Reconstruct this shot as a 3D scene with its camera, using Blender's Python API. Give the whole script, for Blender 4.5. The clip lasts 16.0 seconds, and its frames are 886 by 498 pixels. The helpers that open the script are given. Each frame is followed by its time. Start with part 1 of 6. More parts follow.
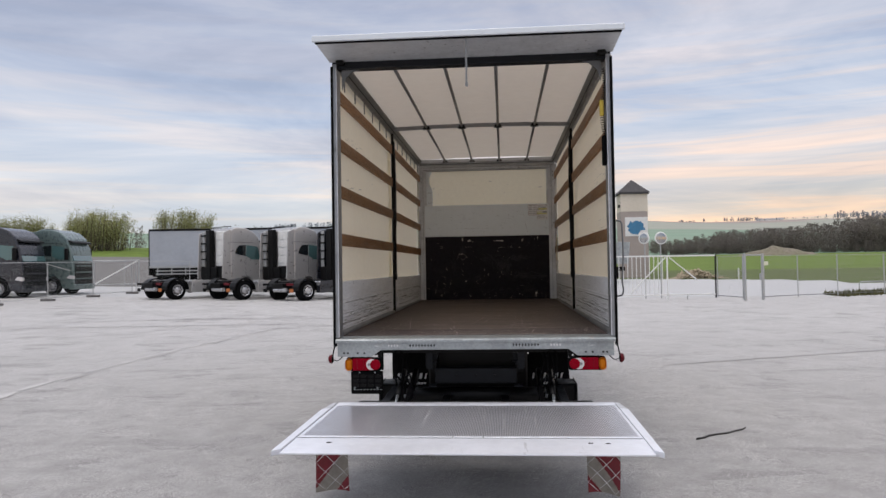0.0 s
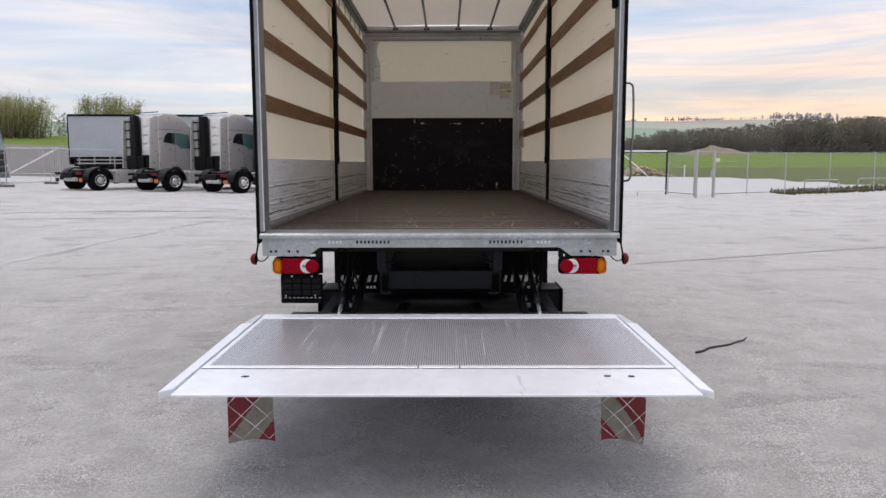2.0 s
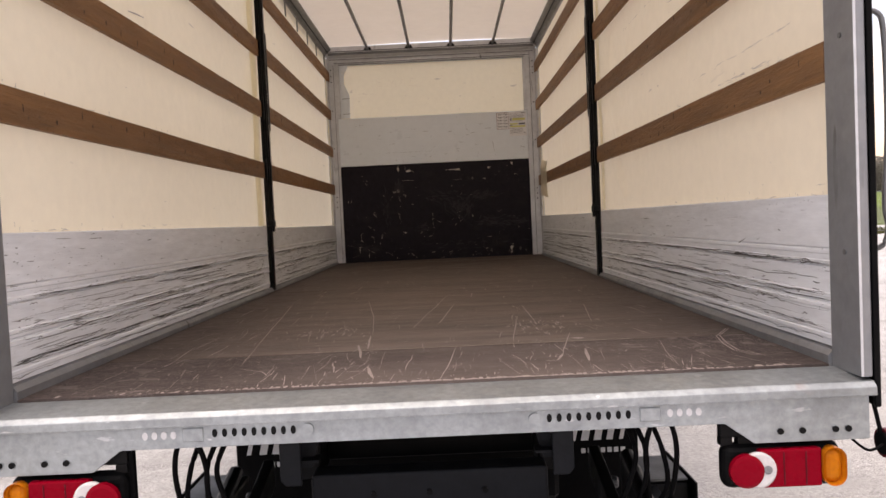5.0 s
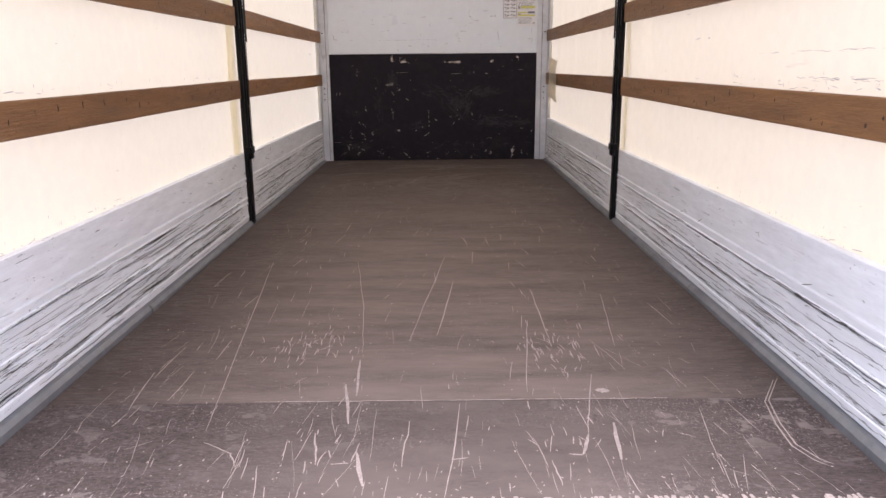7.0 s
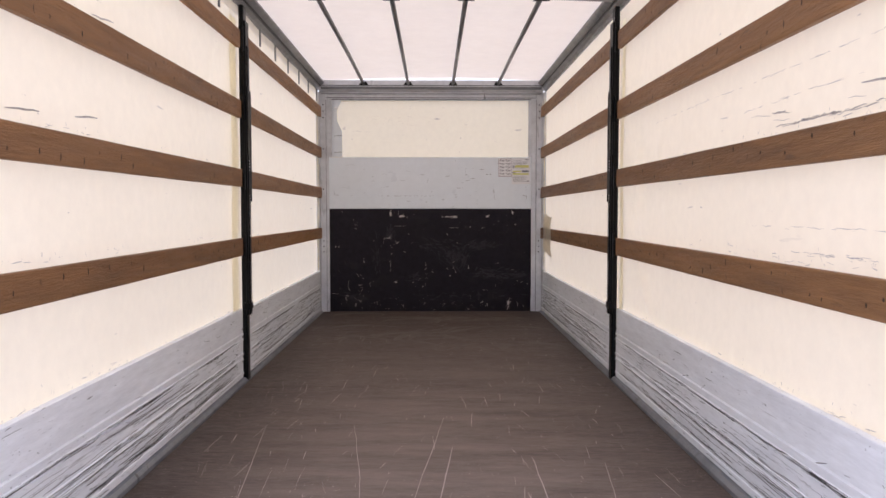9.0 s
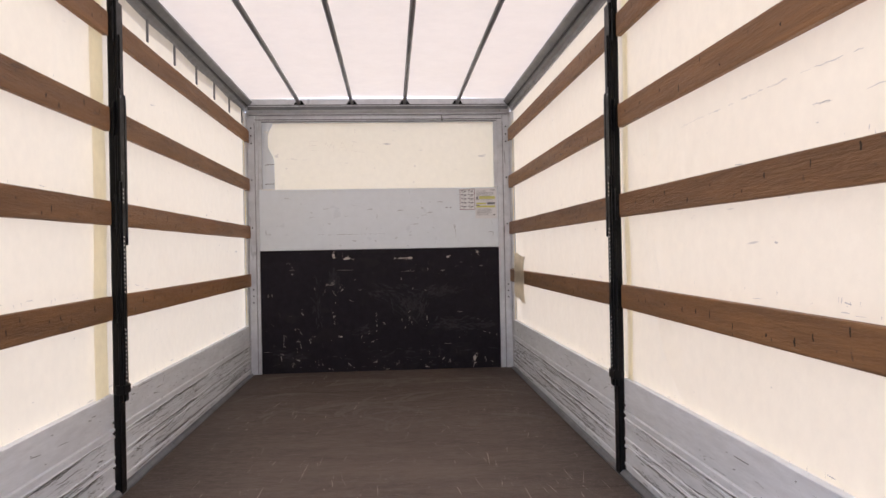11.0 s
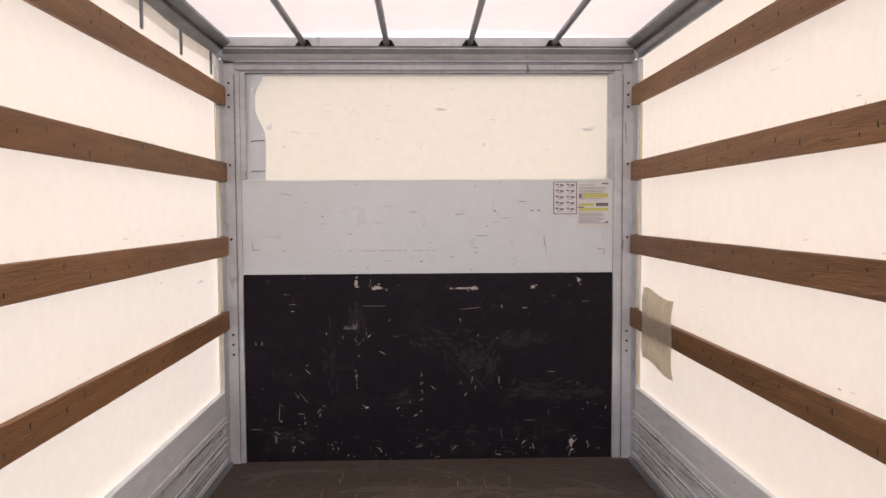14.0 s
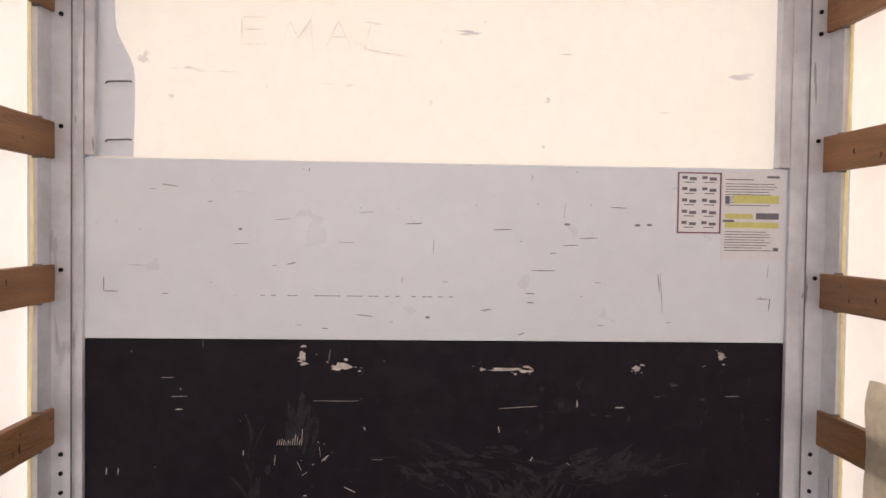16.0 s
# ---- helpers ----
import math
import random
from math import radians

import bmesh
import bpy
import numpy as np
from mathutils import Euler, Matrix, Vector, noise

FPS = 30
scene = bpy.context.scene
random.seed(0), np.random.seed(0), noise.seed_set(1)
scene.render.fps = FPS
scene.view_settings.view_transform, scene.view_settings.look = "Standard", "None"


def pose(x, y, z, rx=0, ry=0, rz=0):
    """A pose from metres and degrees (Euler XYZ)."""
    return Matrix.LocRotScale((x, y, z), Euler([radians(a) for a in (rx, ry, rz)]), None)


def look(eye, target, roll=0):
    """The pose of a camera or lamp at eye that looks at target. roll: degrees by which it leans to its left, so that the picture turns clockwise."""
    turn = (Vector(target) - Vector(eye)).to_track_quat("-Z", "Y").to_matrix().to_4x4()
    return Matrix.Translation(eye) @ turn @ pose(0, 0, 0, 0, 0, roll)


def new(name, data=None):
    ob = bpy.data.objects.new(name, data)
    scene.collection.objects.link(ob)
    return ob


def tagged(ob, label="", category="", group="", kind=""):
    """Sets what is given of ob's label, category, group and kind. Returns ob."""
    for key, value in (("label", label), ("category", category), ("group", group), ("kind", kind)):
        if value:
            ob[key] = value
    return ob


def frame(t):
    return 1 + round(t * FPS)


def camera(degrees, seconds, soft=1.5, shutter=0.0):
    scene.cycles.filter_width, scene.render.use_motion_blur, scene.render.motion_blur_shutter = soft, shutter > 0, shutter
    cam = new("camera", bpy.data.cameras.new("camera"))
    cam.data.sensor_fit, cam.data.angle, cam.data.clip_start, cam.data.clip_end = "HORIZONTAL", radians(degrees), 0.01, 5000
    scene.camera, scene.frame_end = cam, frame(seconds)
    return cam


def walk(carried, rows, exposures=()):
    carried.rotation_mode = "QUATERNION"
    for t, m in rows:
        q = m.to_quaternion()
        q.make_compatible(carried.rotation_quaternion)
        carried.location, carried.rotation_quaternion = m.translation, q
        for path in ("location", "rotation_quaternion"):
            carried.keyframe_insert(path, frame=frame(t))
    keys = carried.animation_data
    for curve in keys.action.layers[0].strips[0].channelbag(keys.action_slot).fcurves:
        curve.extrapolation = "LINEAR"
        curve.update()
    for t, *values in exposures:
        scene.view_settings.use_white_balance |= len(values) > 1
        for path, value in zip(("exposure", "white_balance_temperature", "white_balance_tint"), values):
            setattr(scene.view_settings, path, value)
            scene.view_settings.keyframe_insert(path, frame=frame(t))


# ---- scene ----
cam = camera(62.8, 16.0)
PATH = [
    (0, (0.272, -6.493, 1.778), (0.108, -4.5, 1.829), -0.9),
    (0.5, (0.24, -6.323, 1.745), (0.13, -4.326, 1.761), -0.6),
    (1, (0.204, -5.948, 1.715), (0.131, -3.95, 1.654), -0.3),
    (1.5, (0.08, -5.506, 1.657), (0.042, -3.512, 1.507), -0.2),
    (2, (0.048, -5.027, 1.63), (0.039, -3.041, 1.394), -0.1),
    (2.5, (0.009, -4.579, 1.62), (0.02, -2.603, 1.314), -0.0),
    (3, (-0.012, -4.121, 1.608), (0.009, -2.151, 1.268), 0.1),
    (3.5, (0.027, -3.662, 1.634), (0.044, -1.69, 1.3), -0.3),
    (4, (-0.013, -3.179, 1.615), (-0.011, -1.199, 1.327), -0.7),
    (4.5, (0.064, -2.616, 1.567), (0.054, -0.622, 1.413), -2.0),
    (4.7, (0.096, -2.343, 1.578), (0.082, -0.344, 1.515), -2.8),
    (6.8, (0.057, -1.451, 2.203), (0.063, 0.498, 1.757), -0.5),
    (7, (0.051, -1.449, 2.196), (0.058, 0.491, 1.709), -0.5),
    (7.5, (0.05, -1.438, 2.179), (0.063, 0.487, 1.638), -0.3),
    (8, (0.045, -1.431, 2.182), (0.06, 0.501, 1.662), 0.0),
    (8.5, (0.038, -1.429, 2.226), (0.05, 0.547, 1.916), 0.1),
    (9, (0.023, -1.427, 2.283), (0.049, 0.57, 2.185), 0.0),
    (9.2, (0.005, -1.42, 2.279), (0.046, 0.578, 2.209), 0.0),
    (11.3, (0.098, 0.079, 2.32), (0.243, 2.074, 2.326), -1.1),
    (11.5, (0.093, 0.251, 2.483), (0.23, 2.247, 2.48), -0.8),
    (12, (0.046, 0.443, 2.7), (0.109, 2.441, 2.641), -0.4),
    (12.5, (-0.032, 0.79, 2.709), (0.012, 2.787, 2.623), -0.7),
    (13, (-0.034, 1.246, 2.681), (0.009, 3.243, 2.585), -0.6),
    (13.5, (-0.088, 1.729, 2.681), (-0.024, 3.726, 2.59), -0.4),
    (14, (-0.054, 2.243, 2.703), (0.004, 4.239, 2.603), -0.3),
    (14.5, (0.007, 2.771, 2.732), (0.062, 4.767, 2.625), -0.1),
    (15, (-0.06, 3.278, 2.708), (0.001, 5.274, 2.598), 0.1),
    (15.5, (-0.067, 3.798, 2.637), (-0.002, 5.796, 2.578), 0.4),
    (16, (-0.115, 4.313, 2.684), (-0.025, 6.31, 2.636), 0.8),
]
walk(cam, [(t, look(eye, target, roll)) for t, eye, target, roll in PATH],
     exposures=[(0, -0.22, 6600, 12), (2.5, -0.02, 6600, 13), (4.0, 0.16, 6800, 15), (4.5, 0.36, 7500, 18), (7.0, 1.56, 6250, 20), (8.5, 1.60, 6300, 20), (9.0, 1.36, 6200, 20), (12.0, 1.48, 6230, 18), (14.0, 1.60, 6300, 20), (15.3, 1.77, 6350, 22), (16.0, 1.79, 6350, 22)])

# ---- sky and sun ----
SUN_UP, SUN_TURN = radians(74), radians(202)


def make_world():
    w = bpy.data.worlds.new("world")
    scene.world = w
    w.use_nodes = True
    n, l = w.node_tree.nodes, w.node_tree.links
    n.clear()
    out = n.new("ShaderNodeOutputWorld")
    sky = n.new("ShaderNodeTexSky")
    sky.sky_type, sky.sun_disc, sky.sun_elevation, sky.sun_rotation = "NISHITA", False, SUN_UP, SUN_TURN
    bg_sky = n.new("ShaderNodeBackground")
    bg_sky.inputs[1].default_value = 0.05
    l.new(sky.outputs[0], bg_sky.inputs[0])
    co = n.new("ShaderNodeTexCoord")
    sep = n.new("ShaderNodeSeparateXYZ")
    l.new(co.outputs["Generated"], sep.inputs[0])

    def ramp_of(value, stops):
        q = n.new("ShaderNodeValToRGB")
        l.new(value, q.inputs[0])
        e = q.color_ramp.elements
        e[0].position, e[0].color = stops[0][0], (*stops[0][1], 1)
        e[1].position, e[1].color = stops[-1][0], (*stops[-1][1], 1)
        for p, c in stops[1:-1]:
            x = e.new(p)
            x.color = (*c, 1)
        return q.outputs[0]

    def blend(kind, factor, a, b):
        x = n.new("ShaderNodeMix")
        x.data_type, x.blend_type = "RGBA", kind
        for k, v in ((0, factor), (6, a), (7, b)):
            if isinstance(v, (int, float)):
                x.inputs[k].default_value = v
            elif isinstance(v, tuple):
                x.inputs[k].default_value = (*v, 1)
            else:
                l.new(v, x.inputs[k])
        return x.outputs[2]

    def maths(kind, a, b):
        x = n.new("ShaderNodeMath")
        x.operation = kind
        for k, v in ((0, a), (1, b)):
            if isinstance(v, (int, float)):
                x.inputs[k].default_value = v
            else:
                l.new(v, x.inputs[k])
        return x.outputs[0]

    def span_of(value, a, b, c, d):
        x = n.new("ShaderNodeMapRange")
        for k, v in enumerate((a, b, c, d)):
            x.inputs[k + 1].default_value = v
        l.new(value, x.inputs[0])
        return x.outputs[0]

    def cloud_noise(scale, size, detail, turn=0.0, shift=(0, 0, 0)):
        m = n.new("ShaderNodeMapping")
        m.inputs["Scale"].default_value = size
        m.inputs["Rotation"].default_value = (0, radians(turn), 0)
        m.inputs["Location"].default_value = shift
        l.new(co.outputs["Generated"], m.inputs[0])
        t = n.new("ShaderNodeTexNoise")
        t.inputs["Scale"].default_value, t.inputs["Detail"].default_value, t.inputs["Roughness"].default_value = scale, detail, 0.58
        t.inputs["Distortion"].default_value = 0.6
        l.new(m.outputs[0], t.inputs["Vector"])
        return t.outputs[0]

    # colour of the cloud layer by height over the horizon
    col = ramp_of(sep.outputs[2], [(0.0, (0.62, 0.60, 0.60)), (0.07, (0.60, 0.60, 0.63)), (0.18, (0.57, 0.595, 0.655)), (0.34, (0.49, 0.50, 0.56)), (0.6, (0.86, 0.85, 0.88)), (1.0, (1.65, 1.60, 1.58))])
    # evening glow low on one side
    side = span_of(sep.outputs[0], -0.30, 0.30, 0.12, 1.0)
    low = span_of(sep.outputs[2], 0.05, 0.20, 1.0, 0.0)
    col = blend("MIX", maths("MULTIPLY", side, maths("MULTIPLY", low, 0.95)), col, (0.86, 0.615, 0.42))
    # grey masses, then warm streaks
    masses = cloud_noise(2.3, (1.0, 1.0, 4.5), 6, 4, (0.4, 0.2, 0.1))
    col = blend("MULTIPLY", 1.0, col, ramp_of(masses, [(0.36, (0.72, 0.76, 0.84)), (0.46, (0.88, 0.91, 0.97)), (0.53, (1.02, 1.03, 1.04)), (0.60, (1.16, 1.13, 1.09)), (0.68, (1.34, 1.27, 1.19))]))
    streaks = cloud_noise(2.0, (1.0, 1.0, 16.0), 6, -3, (1.7, 0.6, 0.3))
    band = span_of(sep.outputs[2], 0.16, 0.30, 1.0, 0.25)
    col = blend("MULTIPLY", maths("MULTIPLY", band, span_of(sep.outputs[0], -0.5, 0.3, 0.45, 1.0)), col,
                ramp_of(streaks, [(0.38, (0.74, 0.84, 0.95)), (0.48, (0.93, 0.96, 1.0)), (0.54, (1.12, 1.01, 0.91)), (0.62, (1.36, 1.14, 0.96))]))
    bg = n.new("ShaderNodeBackground")
    bg.inputs[1].default_value = 1.0
    l.new(col, bg.inputs[0])
    both = n.new("ShaderNodeAddShader")
    l.new(bg.outputs[0], both.inputs[0])
    l.new(bg_sky.outputs[0], both.inputs[1])
    l.new(both.outputs[0], out.inputs[0])


make_world()
sun = new("sun", bpy.data.lights.new("sun", "SUN"))
sun.data.energy, sun.data.angle, sun.data.color = 1.2, radians(32), (1, 0.96, 0.91)
sun.matrix_world = look((0, 0, 30), (30 * -math.sin(SUN_TURN), 30 * -math.cos(SUN_TURN), 30 - 30 * math.tan(SUN_UP)))


# ---- materials ----
def mat(name, base, rough=0.55, metal=0.0, grain=(30, 0.15), stain=(2.0, 0.2), stain_colour=None, bump=(60, 0.08), stretch=(1, 1, 1),
        scuffs=None, island=0.0, translucent=0.0, coat=0.0, spec=0.5, lane=None):
    """A node material. grain, stain: scale and amount; scuffs: (scale, stretch, threshold, colour) for thin marks;
    lane: (x, half width, y from, y to, colour) of a soft-edged tinted strip that runs out along y."""
    m = bpy.data.materials.new(name)
    m.use_nodes = True
    n, l = m.node_tree.nodes, m.node_tree.links
    bsdf = n["Principled BSDF"]
    co = n.new("ShaderNodeTexCoord")
    mp = n.new("ShaderNodeMapping")
    mp.inputs["Scale"].default_value = stretch
    l.new(co.outputs["Object"], mp.inputs[0])

    def noise_node(scale, detail=5, rough_=0.6, vec=None):
        t = n.new("ShaderNodeTexNoise")
        t.inputs["Scale"].default_value, t.inputs["Detail"].default_value, t.inputs["Roughness"].default_value = scale, detail, rough_
        l.new(vec or mp.outputs[0], t.inputs["Vector"])
        return t.outputs[0]

    def span(value, a, b, c, d):
        r = n.new("ShaderNodeMapRange")
        for k, v in enumerate((a, b, c, d)):
            r.inputs[k + 1].default_value = v
        l.new(value, r.inputs[0])
        return r.outputs[0]

    def mixed(kind, factor, a, b):
        x = n.new("ShaderNodeMix")
        x.data_type, x.blend_type = "RGBA", kind
        for k, v in ((0, factor), (6, a), (7, b)):
            if isinstance(v, (tuple, float, int)):
                x.inputs[k].default_value = v if k == 0 else (*v, 1)
            else:
                l.new(v, x.inputs[k])
        return x.outputs[2]

    col = base
    g = noise_node(grain[0])
    gv = n.new("ShaderNodeCombineColor")
    val = span(g, 0.25, 0.75, 1 - grain[1], 1 + grain[1])
    for k in range(3):
        l.new(val, gv.inputs[k])
    col = mixed("MULTIPLY", 1.0, col, gv.outputs[0])
    s = noise_node(stain[0], 7, 0.65)
    col = mixed("MIX", span(s, 0.45, 0.75, 0.0, stain[1]), col, stain_colour or tuple(0.45 * c for c in base))
    if island:
        geo = n.new("ShaderNodeNewGeometry")
        info = n.new("ShaderNodeObjectInfo")
        sm = n.new("ShaderNodeMath")
        sm.operation = "ADD"
        l.new(geo.outputs["Random Per Island"], sm.inputs[0])
        l.new(info.outputs["Random"], sm.inputs[1])
        iv = n.new("ShaderNodeCombineColor")
        v = span(sm.outputs[0], 0, 2, 1 - island, 1 + island)
        for k in range(3):
            l.new(v, iv.inputs[k])
        col = mixed("MULTIPLY", 1.0, col, iv.outputs[0])
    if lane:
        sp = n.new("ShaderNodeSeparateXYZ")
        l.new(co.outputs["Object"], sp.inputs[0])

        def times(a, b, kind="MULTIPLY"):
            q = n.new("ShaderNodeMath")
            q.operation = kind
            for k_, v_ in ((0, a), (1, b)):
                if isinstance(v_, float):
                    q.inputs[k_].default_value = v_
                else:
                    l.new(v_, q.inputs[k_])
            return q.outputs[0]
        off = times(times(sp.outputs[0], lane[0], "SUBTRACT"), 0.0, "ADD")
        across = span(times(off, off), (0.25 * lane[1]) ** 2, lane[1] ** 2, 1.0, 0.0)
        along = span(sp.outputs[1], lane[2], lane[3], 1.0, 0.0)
        uneven = span(noise_node(3.0, 6, 0.65), 0.3, 0.62, 0.25, 1.0)
        col = mixed("MIX", times(times(across, along), uneven), col, lane[4])
    for scale, st, low, colour in scuffs or ():
        mp2 = n.new("ShaderNodeMapping")
        mp2.inputs["Scale"].default_value = st
        mp2.inputs["Rotation"].default_value = (0.03, 0.05, 0.04)
        l.new(co.outputs["Object"], mp2.inputs[0])
        k = noise_node(scale, 3, 0.55, mp2.outputs[0])
        patchy = span(noise_node(1.3, 3), 0.40, 0.6, 0.0, 1.0)
        mu = n.new("ShaderNodeMath")
        mu.operation = "MULTIPLY"
        l.new(span(k, low, low + 0.035, 0.0, 0.9), mu.inputs[0])
        l.new(patchy, mu.inputs[1])
        col = mixed("MIX", mu.outputs[0], col, colour)
    l.new(col, bsdf.inputs["Base Color"])
    l.new(span(noise_node(grain[0] * 0.4), 0.3, 0.7, max(0.02, rough - 0.1), min(1, rough + 0.1)), bsdf.inputs["Roughness"])
    bsdf.inputs["Metallic"].default_value = metal
    bsdf.inputs["Specular IOR Level"].default_value = spec
    bsdf.inputs["Coat Weight"].default_value = coat
    if bump:
        b = n.new("ShaderNodeBump")
        b.inputs["Strength"].default_value, b.inputs["Distance"].default_value = bump[1], 0.02
        l.new(noise_node(bump[0]), b.inputs["Height"])
        l.new(b.outputs[0], bsdf.inputs["Normal"])
    if translucent:
        tr = n.new("ShaderNodeBsdfTranslucent")
        l.new(col, tr.inputs[0])
        mx = n.new("ShaderNodeMixShader")
        mx.inputs[0].default_value = translucent
        l.new(bsdf.outputs[0], mx.inputs[1])
        l.new(tr.outputs[0], mx.inputs[2])
        l.new(mx.outputs[0], n["Material Output"].inputs[0])
    return m


def glass(name, colour, rough=0.03):
    m = bpy.data.materials.new(name)
    m.use_nodes = True
    b = m.node_tree.nodes["Principled BSDF"]
    b.inputs["Base Color"].default_value, b.inputs["Roughness"].default_value = (*colour, 1), rough
    b.inputs["Coat Weight"].default_value, b.inputs["Coat Roughness"].default_value = 1.0, 0.02
    return m


CREAM = (0.83, 0.75, 0.59)
M_TARP = mat("cream_tarpaulin", CREAM, 0.5, grain=(18, 0.03), stain=(1.2, 0.14), stain_colour=(0.80, 0.70, 0.55), bump=(5, 0.25), translucent=0.36,
             scuffs=((3.0, (1, 0.7, 6), 0.72, (0.42, 0.38, 0.33)), (14.0, (1, 0.8, 3), 0.73, (0.40, 0.36, 0.31))))
M_HEM = mat("yellowed_hem", (0.93, 0.87, 0.68), 0.5, grain=(25, 0.05), stain=(5, 0.15), bump=(6, 0.2), translucent=0.72)
M_ROOF = mat("white_roof_tarpaulin", (0.80, 0.725, 0.63), 0.5, grain=(10, 0.03), stain=(0.9, 0.2), stain_colour=(0.76, 0.68, 0.57), bump=(4, 0.25), translucent=0.205)
M_WOOD = mat("worn_lath_wood", (0.262, 0.128, 0.049), 0.55, grain=(6, 0.24), stain=(2.0, 0.6), stain_colour=(0.120, 0.060, 0.027), bump=(25, 0.45), stretch=(5, 0.55, 6), island=0.34,
             scuffs=((9, (3, 5, 3), 0.69, (0.04, 0.022, 0.014)), (7, (1, 1.0, 10), 0.69, (0.30, 0.18, 0.095)), (4, (1, 1.2, 9), 0.66, (0.13, 0.068, 0.034))))
# The lane is paler along the middle near the door, gone by y 5.3.
M_FLOOR = mat("brown_plywood_floor", (0.105, 0.082, 0.070), 0.62, spec=0.12, grain=(48, 0.46), stain=(1.8, 0.6), stain_colour=(0.066, 0.051, 0.043), bump=(300, 0.12), stretch=(0.45, 2.2, 1), island=0.08,
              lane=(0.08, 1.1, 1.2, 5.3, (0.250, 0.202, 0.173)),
              scuffs=((10, (9, 0.7, 1), 0.70, (0.22, 0.185, 0.17)), (40, (2.5, 1.0, 1), 0.68, (0.26, 0.22, 0.205)), (60, (6, 0.8, 1), 0.66, (0.20, 0.165, 0.15)), (130, (1, 0.8, 1), 0.63, (0.24, 0.20, 0.18))))
# Scuffed rear sheet; its tone also has daylight from the open end painted in.
M_FLOOR_WORN_LIT = mat("worn_daylit_edge_sheet", (0.096, 0.076, 0.070), 0.66, spec=0.1, grain=(85, 0.62), stain=(6.5, 0.8), stain_colour=(0.060, 0.047, 0.043), bump=(300, 0.15), stretch=(0.6, 1.6, 1),
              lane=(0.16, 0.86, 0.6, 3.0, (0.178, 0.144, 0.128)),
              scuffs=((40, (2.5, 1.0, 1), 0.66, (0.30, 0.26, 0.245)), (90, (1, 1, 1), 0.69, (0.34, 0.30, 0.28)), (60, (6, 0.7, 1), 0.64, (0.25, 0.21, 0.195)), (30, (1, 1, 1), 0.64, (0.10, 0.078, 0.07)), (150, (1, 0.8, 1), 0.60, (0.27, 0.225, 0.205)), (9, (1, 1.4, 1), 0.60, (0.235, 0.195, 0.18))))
M_SCRATCH = mat("pale_scratches", (0.46, 0.38, 0.345), 0.7, grain=(120, 0.4), stain=(20, 0.5), bump=None)
M_ALU = mat("scuffed_aluminium", (0.83, 0.86, 0.89), 0.5, 0.06, grain=(25, 0.10), stain=(2.5, 0.25), stain_colour=(0.48, 0.49, 0.50), bump=(40, 0.06), stretch=(1, 0.3, 2),
            scuffs=((8, (1, 0.30, 11), 0.68, (0.24, 0.238, 0.23)), (30, (1, 0.45, 5), 0.665, (0.13, 0.13, 0.125)), (60, (1, 0.7, 1.5), 0.69, (0.10, 0.10, 0.10))))
M_POST_ALU = mat("grey_aluminium_profile", (0.60, 0.615, 0.64), 0.42, 0.28, grain=(20, 0.1), stain=(4, 0.3), bump=(50, 0.05),
                 scuffs=((8, (3, 3, 0.5), 0.66, (0.10, 0.10, 0.10)),))
M_REAR_POST = mat("dull_aluminium_door_post", (0.27, 0.28, 0.295), 0.45, 0.5, grain=(20, 0.1), stain=(4, 0.35), bump=(50, 0.05),
                  scuffs=((8, (3, 3, 0.5), 0.64, (0.12, 0.12, 0.12)),))
# Side tarpaulin made less translucent to imitate the unbuilt cab's shade behind it.
M_TARP_FRONT = mat("shaded_front_tarpaulin", (0.81, 0.745, 0.585), 0.5, grain=(18, 0.03), stain=(1.2, 0.35), stain_colour=(0.77, 0.69, 0.49), bump=(5, 0.25), translucent=0.29,
                   scuffs=((4.0, (0.8, 1, 5), 0.70, (0.45, 0.40, 0.34)), (12.0, (1, 1, 1), 0.71, (0.50, 0.44, 0.37))))
M_SMUDGE = mat("grey_scrape_haze", (0.036, 0.035, 0.038), 0.8, spec=0.1, grain=(60, 0.4), stain=(12, 0.8), stain_colour=(0.016, 0.014, 0.016), bump=None)
M_RAIL = mat("dark_grey_rail", (0.16, 0.165, 0.17), 0.45, 0.4, grain=(20, 0.12), stain=(4, 0.3))
M_ROOF_RAIL = mat("grey_roof_rail", (0.25, 0.255, 0.26), 0.42, 0.5, grain=(20, 0.12), stain=(4, 0.4), stain_colour=(0.13, 0.13, 0.13))
M_FAINTINK = mat("faded_marker_ink", (0.74, 0.66, 0.52), 0.7, grain=(40, 0.2), stain=(15, 0.9), stain_colour=(0.80, 0.73, 0.575), bump=None, translucent=0.68)
M_CLEARSTRIP = mat("milky_curtain_strip", (0.78, 0.75, 0.70), 0.4, grain=(20, 0.05), stain=(5, 0.3), bump=None, translucent=0.75)
M_SLAT = mat("roof_tube_grey", (0.22, 0.22, 0.225), 0.4, 0.5, grain=(20, 0.12), stain=(5, 0.3))
M_BLACK = mat("black_painted_steel", (0.0034, 0.0034, 0.0038), 0.38, 0.0, spec=0.16, grain=(30, 0.25), stain=(5, 0.4), stain_colour=(0.008, 0.0075, 0.007), bump=(60, 0.08))
